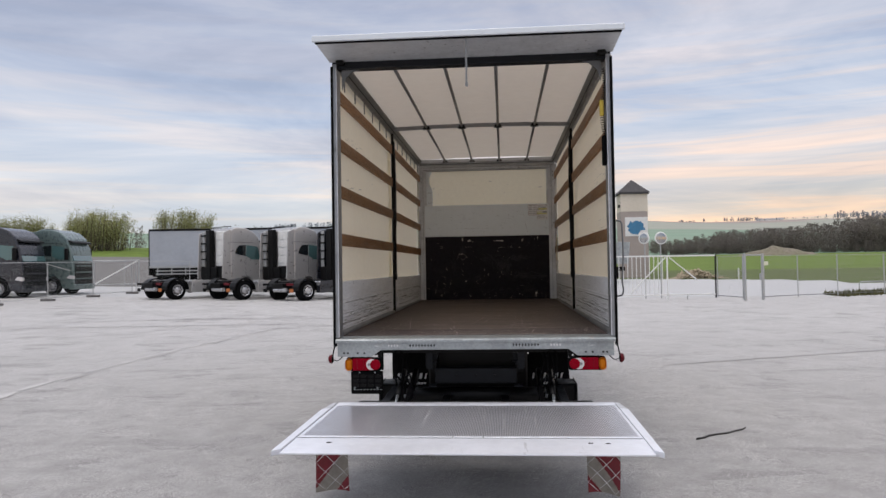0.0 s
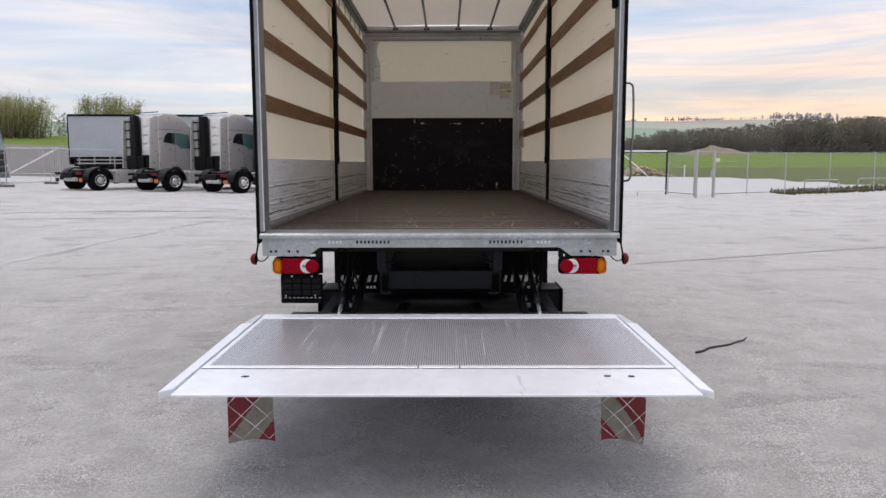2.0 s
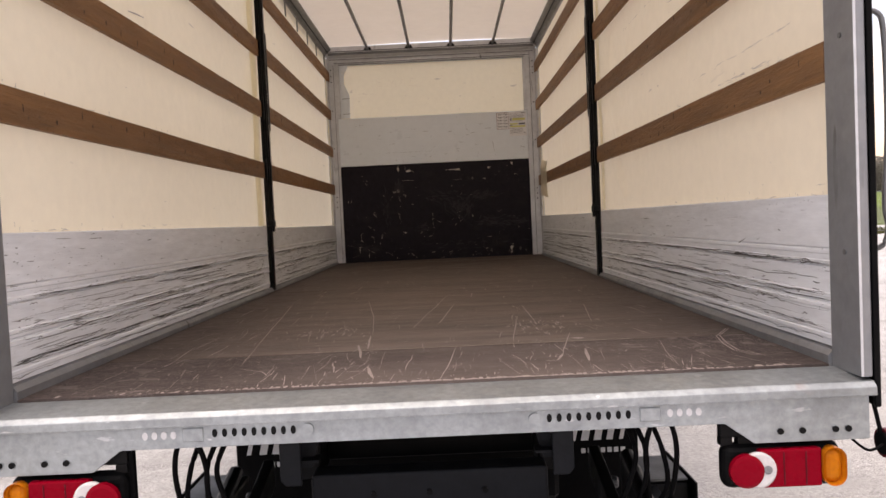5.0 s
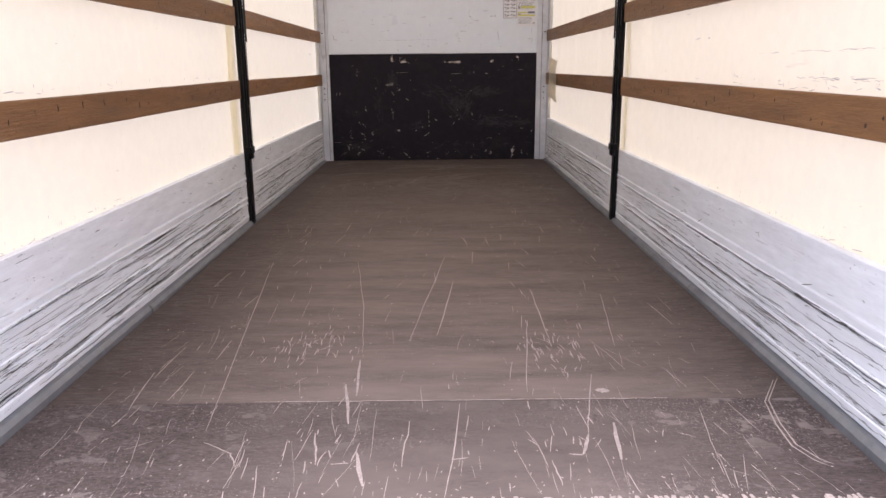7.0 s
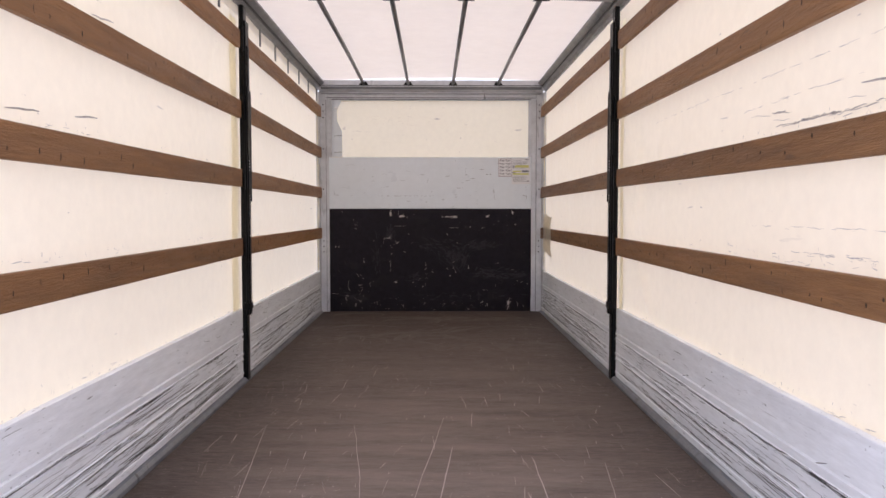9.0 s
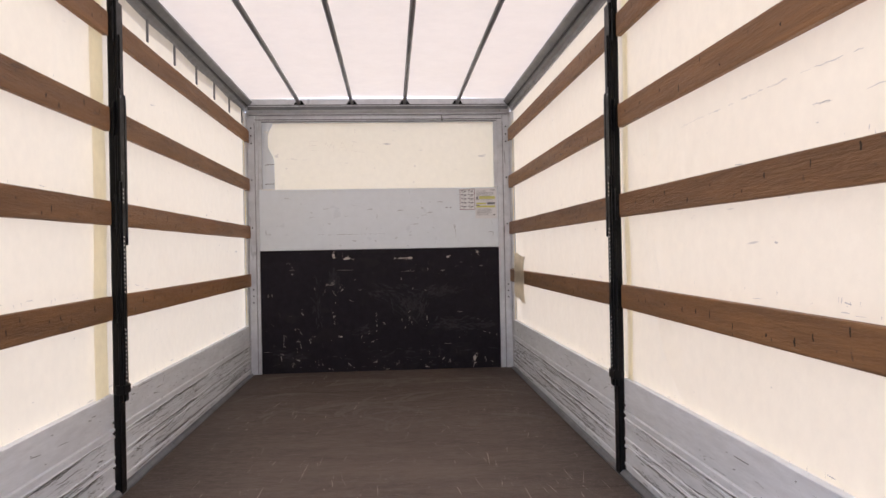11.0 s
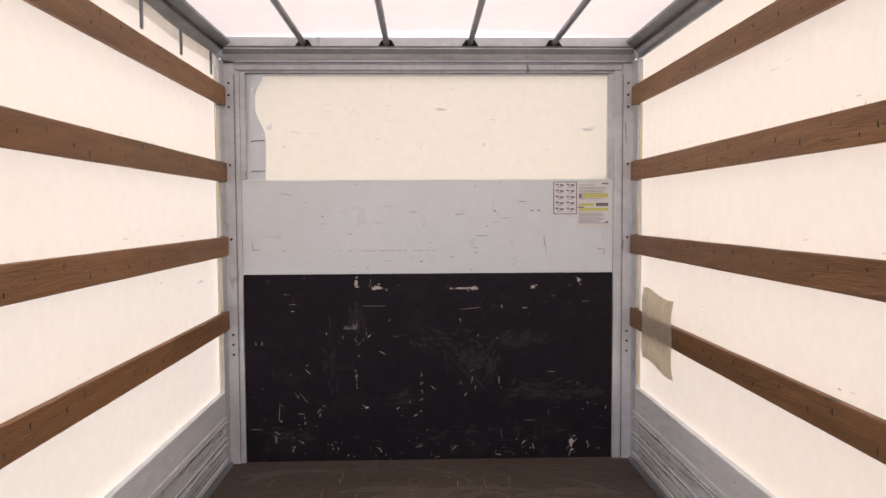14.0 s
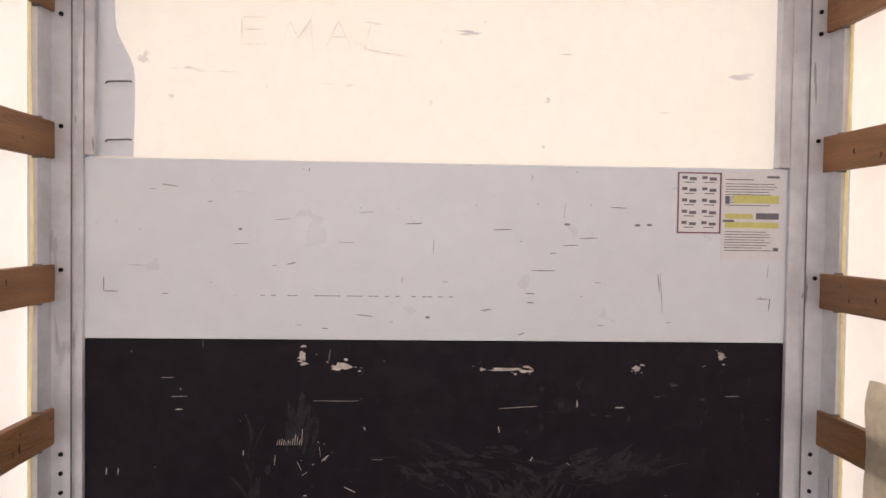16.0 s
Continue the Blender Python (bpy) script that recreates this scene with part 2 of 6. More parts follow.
M_BOARD = mat("black_bulkhead_board", (0.0148, 0.0122, 0.0168), 0.55, spec=0.12, grain=(20, 0.3), stain=(1.6, 0.35), stain_colour=(0.012, 0.010, 0.012), bump=(200, 0.06),
              scuffs=((9, (1.2, 1, 6), 0.70, (0.09, 0.082, 0.08)), (2.6, (1.2, 1, 2.0), 0.57, (0.020, 0.0175, 0.020)), (12, (2, 1, 1.2), 0.665, (0.035, 0.031, 0.032))))
M_PANEL = mat("light_grey_panel", (0.70, 0.75, 0.79), 0.36, spec=0.7, grain=(15, 0.03), stain=(1.5, 0.05), bump=(120, 0.03),
              scuffs=((8, (1, 1, 10), 0.72, (0.22, 0.21, 0.21)), (20, (1, 1, 2), 0.75, (0.16, 0.15, 0.15))))
M_CHIP = mat("bare_wood_chips", (0.56, 0.51, 0.45), 0.8, grain=(90, 0.35), stain=(30, 0.4), bump=None)
M_DARKMARK = mat("dark_scuff", (0.06, 0.057, 0.055), 0.8, grain=(60, 0.3), stain=(20, 0.3), bump=None)
M_PANELMARK = mat("faint_panel_scuff", (0.26, 0.255, 0.26), 0.8, grain=(60, 0.4), stain=(25, 0.6), stain_colour=(0.10, 0.095, 0.095), bump=None)
M_GALV = mat("galvanised_steel", (0.37, 0.40, 0.41), 0.42, 0.6, grain=(45, 0.2), stain=(5, 0.7), stain_colour=(0.19, 0.205, 0.21), bump=(80, 0.06),
             scuffs=((10, (1, 1, 4), 0.66, (0.70, 0.71, 0.72)), (5, (1, 1, 1), 0.71, (0.30, 0.16, 0.10))))
M_LIFT = mat("lift_aluminium", (0.80, 0.82, 0.87), 0.40, 0.35, grain=(14, 0.06), stain=(2.2, 0.35), stain_colour=(0.70, 0.71, 0.75), bump=(120, 0.05),
             scuffs=((6, (3, 0.35, 1), 0.66, (0.60, 0.61, 0.64)), (9, (0.4, 3, 1), 0.70, (0.52, 0.50, 0.51))))
M_RIB = mat("ribbed_tread_aluminium", (0.70, 0.70, 0.735), 0.36, 0.75, grain=(3, 0.05), stain=(1.2, 0.4), stain_colour=(0.70, 0.70, 0.73), bump=None)
# Darker than the ribs: shade in the grooves is put into this colour.
M_TREAD = mat("shaded_tread_groove", (0.30, 0.30, 0.32), 0.5, 0.3, grain=(14, 0.15), stain=(2.2, 0.5), stain_colour=(0.20, 0.20, 0.21), bump=None)
M_RUBBER = mat("black_rubber", (0.0038, 0.0038, 0.0042), 0.75, spec=0.06, grain=(40, 0.2), stain=(6, 0.3), stain_colour=(0.011, 0.011, 0.011))
M_PLASTIC = mat("black_plastic", (0.0025, 0.0025, 0.0028), 0.45, spec=0.06, grain=(60, 0.2), stain=(6, 0.25), stain_colour=(0.02, 0.02, 0.02))
M_STEEL_GREY = mat("grey_painted_beam", (0.013, 0.0145, 0.0175), 0.5, spec=0.15, grain=(30, 0.15), stain=(5, 0.3))
M_RED_DARK = mat("dark_red_marker_lens", (0.10, 0.003, 0.008), 0.35, spec=0.2, grain=(90, 0.1), stain=(9, 0.1), bump=None)
M_RED = mat("red_lens", (0.215, 0.0012, 0.010), 0.3, spec=0.06, grain=(90, 0.1), stain=(9, 0.1), bump=None)
M_AMBER = mat("amber_lens", (0.50, 0.15, 0.008), 0.3, spec=0.08, grain=(90, 0.1), stain=(9, 0.1), bump=None)
M_CLEAR = mat("clear_lens", (0.60, 0.58, 0.57), 0.15, grain=(90, 0.1), stain=(9, 0.1), bump=None, coat=0.25)
M_FLAG_RED = mat("red_reflective_film", (0.155, 0.006, 0.014), 0.5, grain=(30, 0.3), stain=(6, 0.5), stain_colour=(0.10, 0.01, 0.02), bump=(30, 0.1))
M_FLAG_WHITE = mat("white_reflective_film", (0.38, 0.355, 0.31), 0.5, grain=(30, 0.15), stain=(6, 0.4), stain_colour=(0.27, 0.25, 0.23), bump=(30, 0.1))
M_PAPER = mat("white_sticker_paper", (0.74, 0.74, 0.75), 0.5, grain=(60, 0.04), stain=(12, 0.15), bump=None)
M_INK = mat("grey_print", (0.16, 0.16, 0.18), 0.6, grain=(60, 0.1), stain=(12, 0.1), bump=None)
M_INK_RED = mat("red_print", (0.20, 0.07, 0.09), 0.6, grain=(60, 0.1), stain=(12, 0.1), bump=None)
M_INK_YELLOW = mat("yellow_marker", (0.62, 0.60, 0.20), 0.6, grain=(60, 0.1), stain=(12, 0.1), bump=None)
M_INK_WHITE = mat("white_print", (0.62, 0.62, 0.62), 0.6, grain=(60, 0.1), stain=(12, 0.2), bump=None)
M_TAPE = mat("beige_tape", (0.68, 0.62, 0.49), 0.6, grain=(30, 0.12), stain=(8, 0.35), bump=(40, 0.3), translucent=0.42)
M_YELLOW = mat("yellow_plastic", (0.62, 0.45, 0.05), 0.4, grain=(30, 0.1), stain=(9, 0.2), bump=None)
M_STRAP = mat("grey_webbing", (0.20, 0.205, 0.21), 0.8, grain=(200, 0.2), stain=(9, 0.2))
M_CLEAR_WIN = glass("bright_buckle", (0.85, 0.87, 0.88))
# The lane is a darker zone around the truck, fading out by y 18.
M_ASPHALT = mat("weathered_yard_surface", (0.45, 0.444, 0.436), 0.62, spec=0.5, grain=(38, 0.55), stain=(0.45, 0.5), stain_colour=(0.29, 0.285, 0.278), bump=(110, 0.55), lane=(0.5, 15.0, -3.0, 18.0, (0.275, 0.268, 0.260)),
                scuffs=((0.35, (1.0, 2.0, 1), 0.60, (0.275, 0.27, 0.265)), (2.2, (0.5, 1.4, 1), 0.62, (0.38, 0.373, 0.365)), (1.4, (0.45, 1.5, 1), 0.58, (0.235, 0.23, 0.225)), (5, (1, 1, 1), 0.62, (0.24, 0.235, 0.23)), (95, (1, 1, 1), 0.545, (0.14, 0.135, 0.13)), (80, (1.3, 1, 1), 0.58, (0.66, 0.645, 0.63))))
M_GRAVEL = mat("grey_gravel_bank", (0.17, 0.165, 0.16), 0.95, spec=0.1, grain=(3, 0.25), stain=(0.3, 0.4), stain_colour=(0.11, 0.105, 0.10), bump=(8, 0.5))
M_VERGE = mat("dark_grass_verge", (0.10, 0.128, 0.050), 0.95, spec=0.1, grain=(2.5, 0.4), stain=(0.5, 0.8), stain_colour=(0.098, 0.086, 0.062), bump=(5, 0.8))
M_ROAD = mat("pale_concrete_road", (0.44, 0.445, 0.45), 0.85, spec=0.1, grain=(20, 0.1), stain=(0.2, 0.25), stain_colour=(0.40, 0.40, 0.40), bump=(60, 0.2))
M_GRASS = mat("field_grass", (0.125, 0.180, 0.040), 0.9, spec=0.1, grain=(1.5, 0.3), stain=(0.12, 0.7), stain_colour=(0.075, 0.10, 0.034), bump=(6, 0.6), stretch=(0.4, 1, 1))
# No air volume here: distance haze is mixed into the three hill colours.
M_HILL = mat("hazy_distant_meadow", (0.20, 0.285, 0.215), 1.0, spec=0.1, grain=(0.02, 0.12), stain=(0.008, 0.6), stain_colour=(0.28, 0.305, 0.26), bump=None, stretch=(0.3, 1.3, 1))
M_HILL_PALE = mat("hazy_pale_field", (0.31, 0.32, 0.275), 1.0, spec=0.1, grain=(0.02, 0.12), stain=(0.008, 0.6), stain_colour=(0.26, 0.29, 0.24), bump=None, stretch=(0.3, 1.3, 1))
M_HILL_BROWN = mat("hazy_ploughed_field", (0.30, 0.255, 0.235), 1.0, spec=0.1, grain=(0.02, 0.12), stain=(0.008, 0.5), stain_colour=(0.33, 0.30, 0.26), bump=None, stretch=(0.3, 1.3, 1))
M_CRACK = mat("dark_crack", (0.16, 0.155, 0.15), 0.95, grain=(40, 0.3), stain=(2, 0.5), stain_colour=(0.32, 0.31, 0.30), bump=None)
M_PALEJOINT = mat("pale_joint_repair", (0.47, 0.466, 0.46), 0.9, grain=(30, 0.15), stain=(0.8, 0.5), stain_colour=(0.40, 0.395, 0.39), bump=(80, 0.3))
M_STICK = mat("dark_rubber_strip", (0.035, 0.033, 0.032), 0.8, grain=(60, 0.3), stain=(10, 0.3))
M_GRIME = mat("grey_grime", (0.38, 0.35, 0.325), 0.9, grain=(60, 0.4), stain=(25, 0.5), stain_colour=(0.55, 0.50, 0.45), bump=None)
M_NAIL = mat("dark_nail_stain", (0.045, 0.028, 0.018), 0.8, grain=(60, 0.4), stain=(25, 0.5), bump=None)
M_FAINT = mat("faint_floor_scuff", (0.136, 0.111, 0.097), 0.6, spec=0.15, grain=(60, 0.4), stain=(7, 0.9), stain_colour=(0.092, 0.072, 0.062), bump=None)
M_HEM_FRONT = mat("mould_yellowed_hem", (0.90, 0.80, 0.48), 0.6, grain=(25, 0.1), stain=(3, 0.5), stain_colour=(0.74, 0.66, 0.42), bump=(6, 0.2), translucent=0.66,
                  scuffs=((16, (1, 1, 1.5), 0.66, (0.22, 0.19, 0.14)),))


def even_gloss(m, rough):
    t = m.node_tree
    for l in list(t.links):
        if l.to_socket.name == "Roughness" and l.to_node.type == "BSDF_PRINCIPLED":
            t.links.remove(l)
    t.nodes["Principled BSDF"].inputs["Roughness"].default_value = rough


even_gloss(M_RIB, 0.30)
M_TYRE = mat("faint_tyre_rubber", (0.30, 0.296, 0.29), 0.85, spec=0.3, grain=(20, 0.3), stain=(1.5, 0.8), stain_colour=(0.36, 0.355, 0.348), bump=None)


# ---- mesh helpers ----
def part(name, bm, material, parent=None, label="", smooth=False, kind=""):
    me = bpy.data.meshes.new(name)
    bmesh.ops.recalc_face_normals(bm, faces=bm.faces[:])
    for f in bm.faces:
        f.smooth = smooth
    bm.to_mesh(me)
    bm.free()
    for m_ in material if isinstance(material, (list, tuple)) else [material]:
        me.materials.append(m_)
    ob = new(name, me)
    ob.parent = parent
    return tagged(ob, label, kind=kind)


def thing(name, m, label, category, group="", kind=""):
    ob = new(name)
    ob.empty_display_size = 0.2
    ob.matrix_basis = m
    return tagged(ob, label, category, group, kind)


def add_box(bm, x0, x1, y0, y1, z0, z1, bev=0.0, seg=2):
    m = Matrix.Translation(((x0 + x1) / 2, (y0 + y1) / 2, (z0 + z1) / 2)) @ Matrix.Diagonal((x1 - x0, y1 - y0, z1 - z0, 1))
    vs = bmesh.ops.create_cube(bm, size=1, matrix=m)["verts"]
    if bev:
        es = list({e for v in vs for e in v.link_edges})
        bmesh.ops.bevel(bm, geom=es, offset=bev, segments=seg, affect="EDGES", profile=0.5)


def box(x0, x1, y0, y1, z0, z1, bev=0.004, seg=1):
    bm = bmesh.new()
    add_box(bm, x0, x1, y0, y1, z0, z1, bev, seg)
    return bm


def add_prism(bm, pts, axis, a0, a1):
    def at(p, a):
        return {"x": (a, p[0], p[1]), "y": (p[0], a, p[1]), "z": (p[0], p[1], a)}[axis]
    lo = [bm.verts.new(at(p, a0)) for p in pts]
    hi = [bm.verts.new(at(p, a1)) for p in pts]
    bm.faces.new(lo)
    bm.faces.new(hi[::-1])
    for k in range(len(pts)):
        j = (k + 1) % len(pts)
        bm.faces.new((lo[k], hi[k], hi[j], lo[j]))


def prism(pts, axis, a0, a1, bev=0.0):
    bm = bmesh.new()
    add_prism(bm, pts, axis, a0, a1)
    if bev:
        bmesh.ops.recalc_face_normals(bm, faces=bm.faces[:])
        bmesh.ops.bevel(bm, geom=[e for e in bm.edges], offset=bev, segments=2, affect="EDGES", profile=0.5, clamp_overlap=True)
    return bm


def add_tube(bm, pts, r, n=8, r_end=None):
    pts = [Vector(p) for p in pts]
    rings = []
    for k, p in enumerate(pts):
        d = (pts[min(k + 1, len(pts) - 1)] - pts[max(k - 1, 0)]).normalized()
        side = d.cross(Vector((0, 0, 1)) if abs(d.z) < 0.9 else Vector((1, 0, 0))).normalized()
        up = side.cross(d)
        rr = r if r_end is None else r + (r_end - r) * k / (len(pts) - 1)
        rings.append([bm.verts.new(p + rr * (math.cos(a) * side + math.sin(a) * up)) for a in (2 * math.pi * j / n for j in range(n))])
    for a, b in zip(rings, rings[1:]):
        for j in range(n):
            bm.faces.new((a[j], a[(j + 1) % n], b[(j + 1) % n], b[j]))
    bm.faces.new(rings[0])
    bm.faces.new(rings[-1][::-1])


def tube(pts, r, n=8):
    bm = bmesh.new()
    add_tube(bm, pts, r, n)
    return bm


def add_lathe(bm, profile, centre, axis="y", n=28):
    """Rings of (radius, along) about an axis through centre."""
    rings = []
    for r, a in profile:
        ring = []
        for k in range(n):
            c, s = math.cos(2 * math.pi * k / n) * r, math.sin(2 * math.pi * k / n) * r
            p = {"y": (c, a, s), "x": (a, c, s), "z": (c, s, a)}[axis]
            ring.append(bm.verts.new(Vector(centre) + Vector(p)))
        rings.append(ring)
    for a, b in zip(rings, rings[1:]):
        for k in range(n):
            bm.faces.new((a[k], a[(k + 1) % n], b[(k + 1) % n], b[k]))
    bm.faces.new(rings[0])
    bm.faces.new(rings[-1][::-1])


def smooth_tube(pts, r, n=8, steps=6):
    """A tube along a smooth curve through pts."""
    p = [Vector(q) for q in pts]
    p = [2 * p[0] - p[1]] + p + [2 * p[-1] - p[-2]]
    out = []
    for a, b, c, d in zip(p, p[1:], p[2:], p[3:]):
        for k in range(steps):
            t = k / steps
            out.append(0.5 * (2 * b + (c - a) * t + (2 * a - 5 * b + 4 * c - d) * t * t + (3 * b - a - 3 * c + d) * t ** 3))
    return tube(out + [p[-2]], r, n)


def lathe(profile, centre=(0, 0, 0), axis="y", n=28):
    bm = bmesh.new()
    add_lathe(bm, profile, centre, axis, n)
    return bm


ribbon_rng = random.Random(3)


def add_ribbon(bm, pts, width, normal):
    """A flat strip along pts, tapering to its ends."""
    normal = Vector(normal)
    away = ribbon_rng.uniform(-0.00035, 0.00035) * normal
    pts = [Vector(p) + away for p in pts]
    prev = None
    for k, p in enumerate(pts):
        d = pts[min(k + 1, len(pts) - 1)] - pts[max(k - 1, 0)]
        s = d.cross(normal).normalized() * width * (0.25 + 0.75 * math.sin(math.pi * (k + 0.5) / len(pts))) / 2
        pair = (bm.verts.new(p - s), bm.verts.new(p + s))
        if prev:
            bm.faces.new((prev[0], prev[1], pair[1], pair[0]))
        prev = pair


def sheet(fn, nu, nv):
    """A grid of points fn(u, v), u and v from 0 to 1."""
    bm = bmesh.new()
    g = [[bm.verts.new(fn(i / nu, j / nv)) for j in range(nv + 1)] for i in range(nu + 1)]
    for i in range(nu):
        for j in range(nv):
            bm.faces.new((g[i][j], g[i + 1][j], g[i + 1][j + 1], g[i][j + 1]))
    return bm


rng = random.Random(7)


# ---- ground ----
def smooth01(t):
    t = min(1.0, max(0.0, t))
    return t * t * (3 - 2 * t)


def ground_z(x, y):
    xx = max(-60.0, min(6.0, x))
    yy = max(0.0, min(60.0, y - 1.0))
    z = yy / 29 * (0.085 - 0.0134 * xx)
    if y > 32:
        z += 0.55 * smooth01((y - 32) / 14) * smooth01((x + 10) / 10)
    if y > 46:
        z += (2.1 * smooth01((y - 46) / 15) + 1.2 * smooth01((y - 62) / 13)) * (1 - smooth01((x + 12) / 20))
    if y > 60:
        z += 0.0175 * (min(y, 380) - 60) * smooth01((x + 40) / 45)
    if y > 380:
        far = min(1.0, (y - 380) / 1150)
        z += 86 * far ** 1.1 + 6 * far * math.sin(x / 210 + 1.3) + 4 * far * math.sin(x / 83)
    return z


def build_ground():
    xs = sorted({*range(-60, 1, 4), *range(0, 62, 2), *range(-160, 161, 20), *range(-1400, 1401, 70), -8, -6, -4, -2, 2, 6})
    ys = sorted({-60, -30, -15, -8, 0, 1, *range(2, 33, 3), *range(33, 63), 66, 70, 76, 84, 95, 110, 130, 160, 200, 250, 300, 340, 380, *range(440, 1700, 70), 1900, 2600})
    bm = bmesh.new()
    g = [[bm.verts.new((x, y, ground_z(x, y))) for y in ys] for x in xs]
    for i in range(len(xs) - 1):
        for j in range(len(ys) - 1):
            f = bm.faces.new((g[i][j], g[i + 1][j], g[i + 1][j + 1], g[i][j + 1]))
            cy = (ys[j] + ys[j + 1]) / 2
            if xs[i] > 0:
                cx = (xs[i] + xs[i + 1]) / 2
                far_edge = 38.9 + 9.0 * max(0.0, 1 - (cx - 18.6) / 5.6) if cx > 18.6 else 48.0 + 0.9 * (18.6 - cx)
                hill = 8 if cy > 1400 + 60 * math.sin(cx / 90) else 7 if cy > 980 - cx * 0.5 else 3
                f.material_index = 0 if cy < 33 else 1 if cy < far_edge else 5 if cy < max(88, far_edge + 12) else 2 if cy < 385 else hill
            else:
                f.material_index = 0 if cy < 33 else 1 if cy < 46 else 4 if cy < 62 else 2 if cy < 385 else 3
    bmesh.ops.recalc_face_normals(bm, faces=bm.faces[:])
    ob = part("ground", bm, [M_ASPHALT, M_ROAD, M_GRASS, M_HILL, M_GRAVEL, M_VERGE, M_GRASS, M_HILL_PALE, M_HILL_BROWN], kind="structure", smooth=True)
    for f in ob.data.polygons:
        f.use_smooth = True
    return ob


build_ground()


def on_ground(x, y, lift=0.006):
    return Vector((x, y, ground_z(x, y) + lift))


def crack(points, width, material, name, label):
    bm = bmesh.new()
    pts = []
    for (xa, ya), (xb, yb) in zip(points, points[1:]):
        n = max(2, int(math.hypot(xb - xa, yb - ya) / 0.25))
        for k in range(n):
            t = k / n
            w = 0.04 * noise.noise(Vector((xa + t * 9, ya * 3 + t * 17, 0.3)))
            pts.append(on_ground(xa + (xb - xa) * t + w, ya + (yb - ya) * t))
    pts.append(on_ground(*points[-1]))
    add_ribbon(bm, pts, width, (0, 0, 1))
    return part(name, bm, material, label=label, kind="structure")


JOINT = [(-6.8, 1.5), (-6.95, 4.8), (-6.9, 8.4), (-6.6, 12.0), (-6.2, 16.1), (-5.6, 22.0)]
for (xa, ya), (xb, yb) in zip(JOINT, JOINT[1:]):
    for q in range(4):
        t0, t1 = q / 4 + 0.02 * rng.random(), (q + 0.80 + 0.2 * rng.random()) / 4
        pts = [(xa + (xb - xa) * t - 0.10 + 0.05 * rng.uniform(-1, 1), ya + (yb - ya) * t) for t in (t0, (2 * t0 + t1) / 3, (t0 + 2 * t1) / 3, t1)]
        crack(pts, rng.uniform(0.07, 0.17), M_PALEJOINT, "pavement_joint", "pale repaired joint across the yard surface")
for piece in ([(-6.86, 2.2), (-6.84, 3.6)], [(-6.86, 4.8), (-6.84, 5.6)], [(-6.82, 7.3), (-6.75, 8.6)], [(-6.62, 10.1), (-6.5, 11.6)], [(-6.45, 12.6), (-6.2, 14.6)]):
    crack(piece, 0.03, M_CRACK, "pavement_crack", "dark crack along the joint of the yard")
for piece in ([(-11.4, 15.4), (-11.2, 17.6)], [(-10.5, 17.0), (-6.4, 18.2)], [(-14, 19.2), (-7, 20.6)], [(6.2, 8.6), (9.4, 9.3)]):
    crack(piece, 0.014, M_CRACK, "pavement_crack", "thin dark crack in the yard surface")

for track in ([(-17, 13.2), (-13, 14.6), (-9, 15.3), (-4, 15.5)], [(-15, 16.5), (-10, 17.7), (-5, 18.1)], [(3, 6.5), (7, 8.3), (12, 10.2), (18, 11.4)]):
    crack(track, 0.12, M_TYRE, "tyre_mark", "faint curved tyre mark on the yard surface")

bm = bmesh.new()
strip = [(2.19, 1.06), (2.28, 1.12), (2.36, 1.22), (2.47, 1.28), (2.58, 1.33), (2.68, 1.43), (2.78, 1.50), (2.84, 1.60)]
add_tube(bm, [on_ground(x, y, 0.010) for x, y in strip], 0.011, 6, 0.006)
tagged(part("rubber_strip", bm, M_STICK, smooth=True), "dark torn rubber strip lying on the yard surface", "debris")

# ---- the box truck ----
truck = thing("box_truck", pose(0, 0, 0), "delivery truck with open tarpaulin cargo box and lowered tail lift", "truck")
FZ, BOARD_TOP, FRONT, ROOF = 1.18, 1.650, 6.62, 3.745
POST_Y0, POST_Y1 = 3.24, 3.44


FOLDS = ((1, 2.98, 2.80, 2.84, 2.12, 0.045), (1, 2.90, 2.00, 2.62, 1.66, 0.040), (1, 3.02, 2.45, 2.95, 2.15, 0.025), (1, 2.55, 2.70, 2.62, 2.58, 0.012), (-1, 2.9, 3.30, 2.75, 3.02, 0.012), (1, 0.9, 3.30, 1.5, 3.02, 0.010))


def tarp_x(side, y, z):
    """Where the hanging side tarpaulin stands, with its waves and folds."""
    edge = math.sin(math.pi * min(1, max(0, (z - 1.10) / 2.56))) ** 0.5
    w = 0.012 * noise.noise(Vector((y * 1.1, z * 1.6, side))) + 0.006 * noise.noise(Vector((y * 3.5, z * 1.2, 4 + side))) + 0.002 * noise.noise(Vector((y * 9, z * 5, 7 + side)))
    for s, ya, za, yb, zb, deep in FOLDS:
        if s == side:
            t = max(0.0, min(1.0, ((y - ya) * (yb - ya) + (z - za) * (zb - za)) / ((yb - ya) ** 2 + (zb - za) ** 2)))
            d = math.hypot(y - ya - t * (yb - ya), z - za - t * (zb - za))
            w -= side * deep * math.exp(-(d / 0.045) ** 2) * math.sin(math.pi * min(1, 0.15 + 0.8 * t))
    return side * 1.266 + w * edge


def wavy_wall(side, y0, y1, z0, z1):
    def fn(u, v):
        y, z = y0 + (y1 - y0) * u, z0 + (z1 - z0) * v
        return (tarp_x(side, y, z), y, z)
    return sheet(fn, 230, 96)


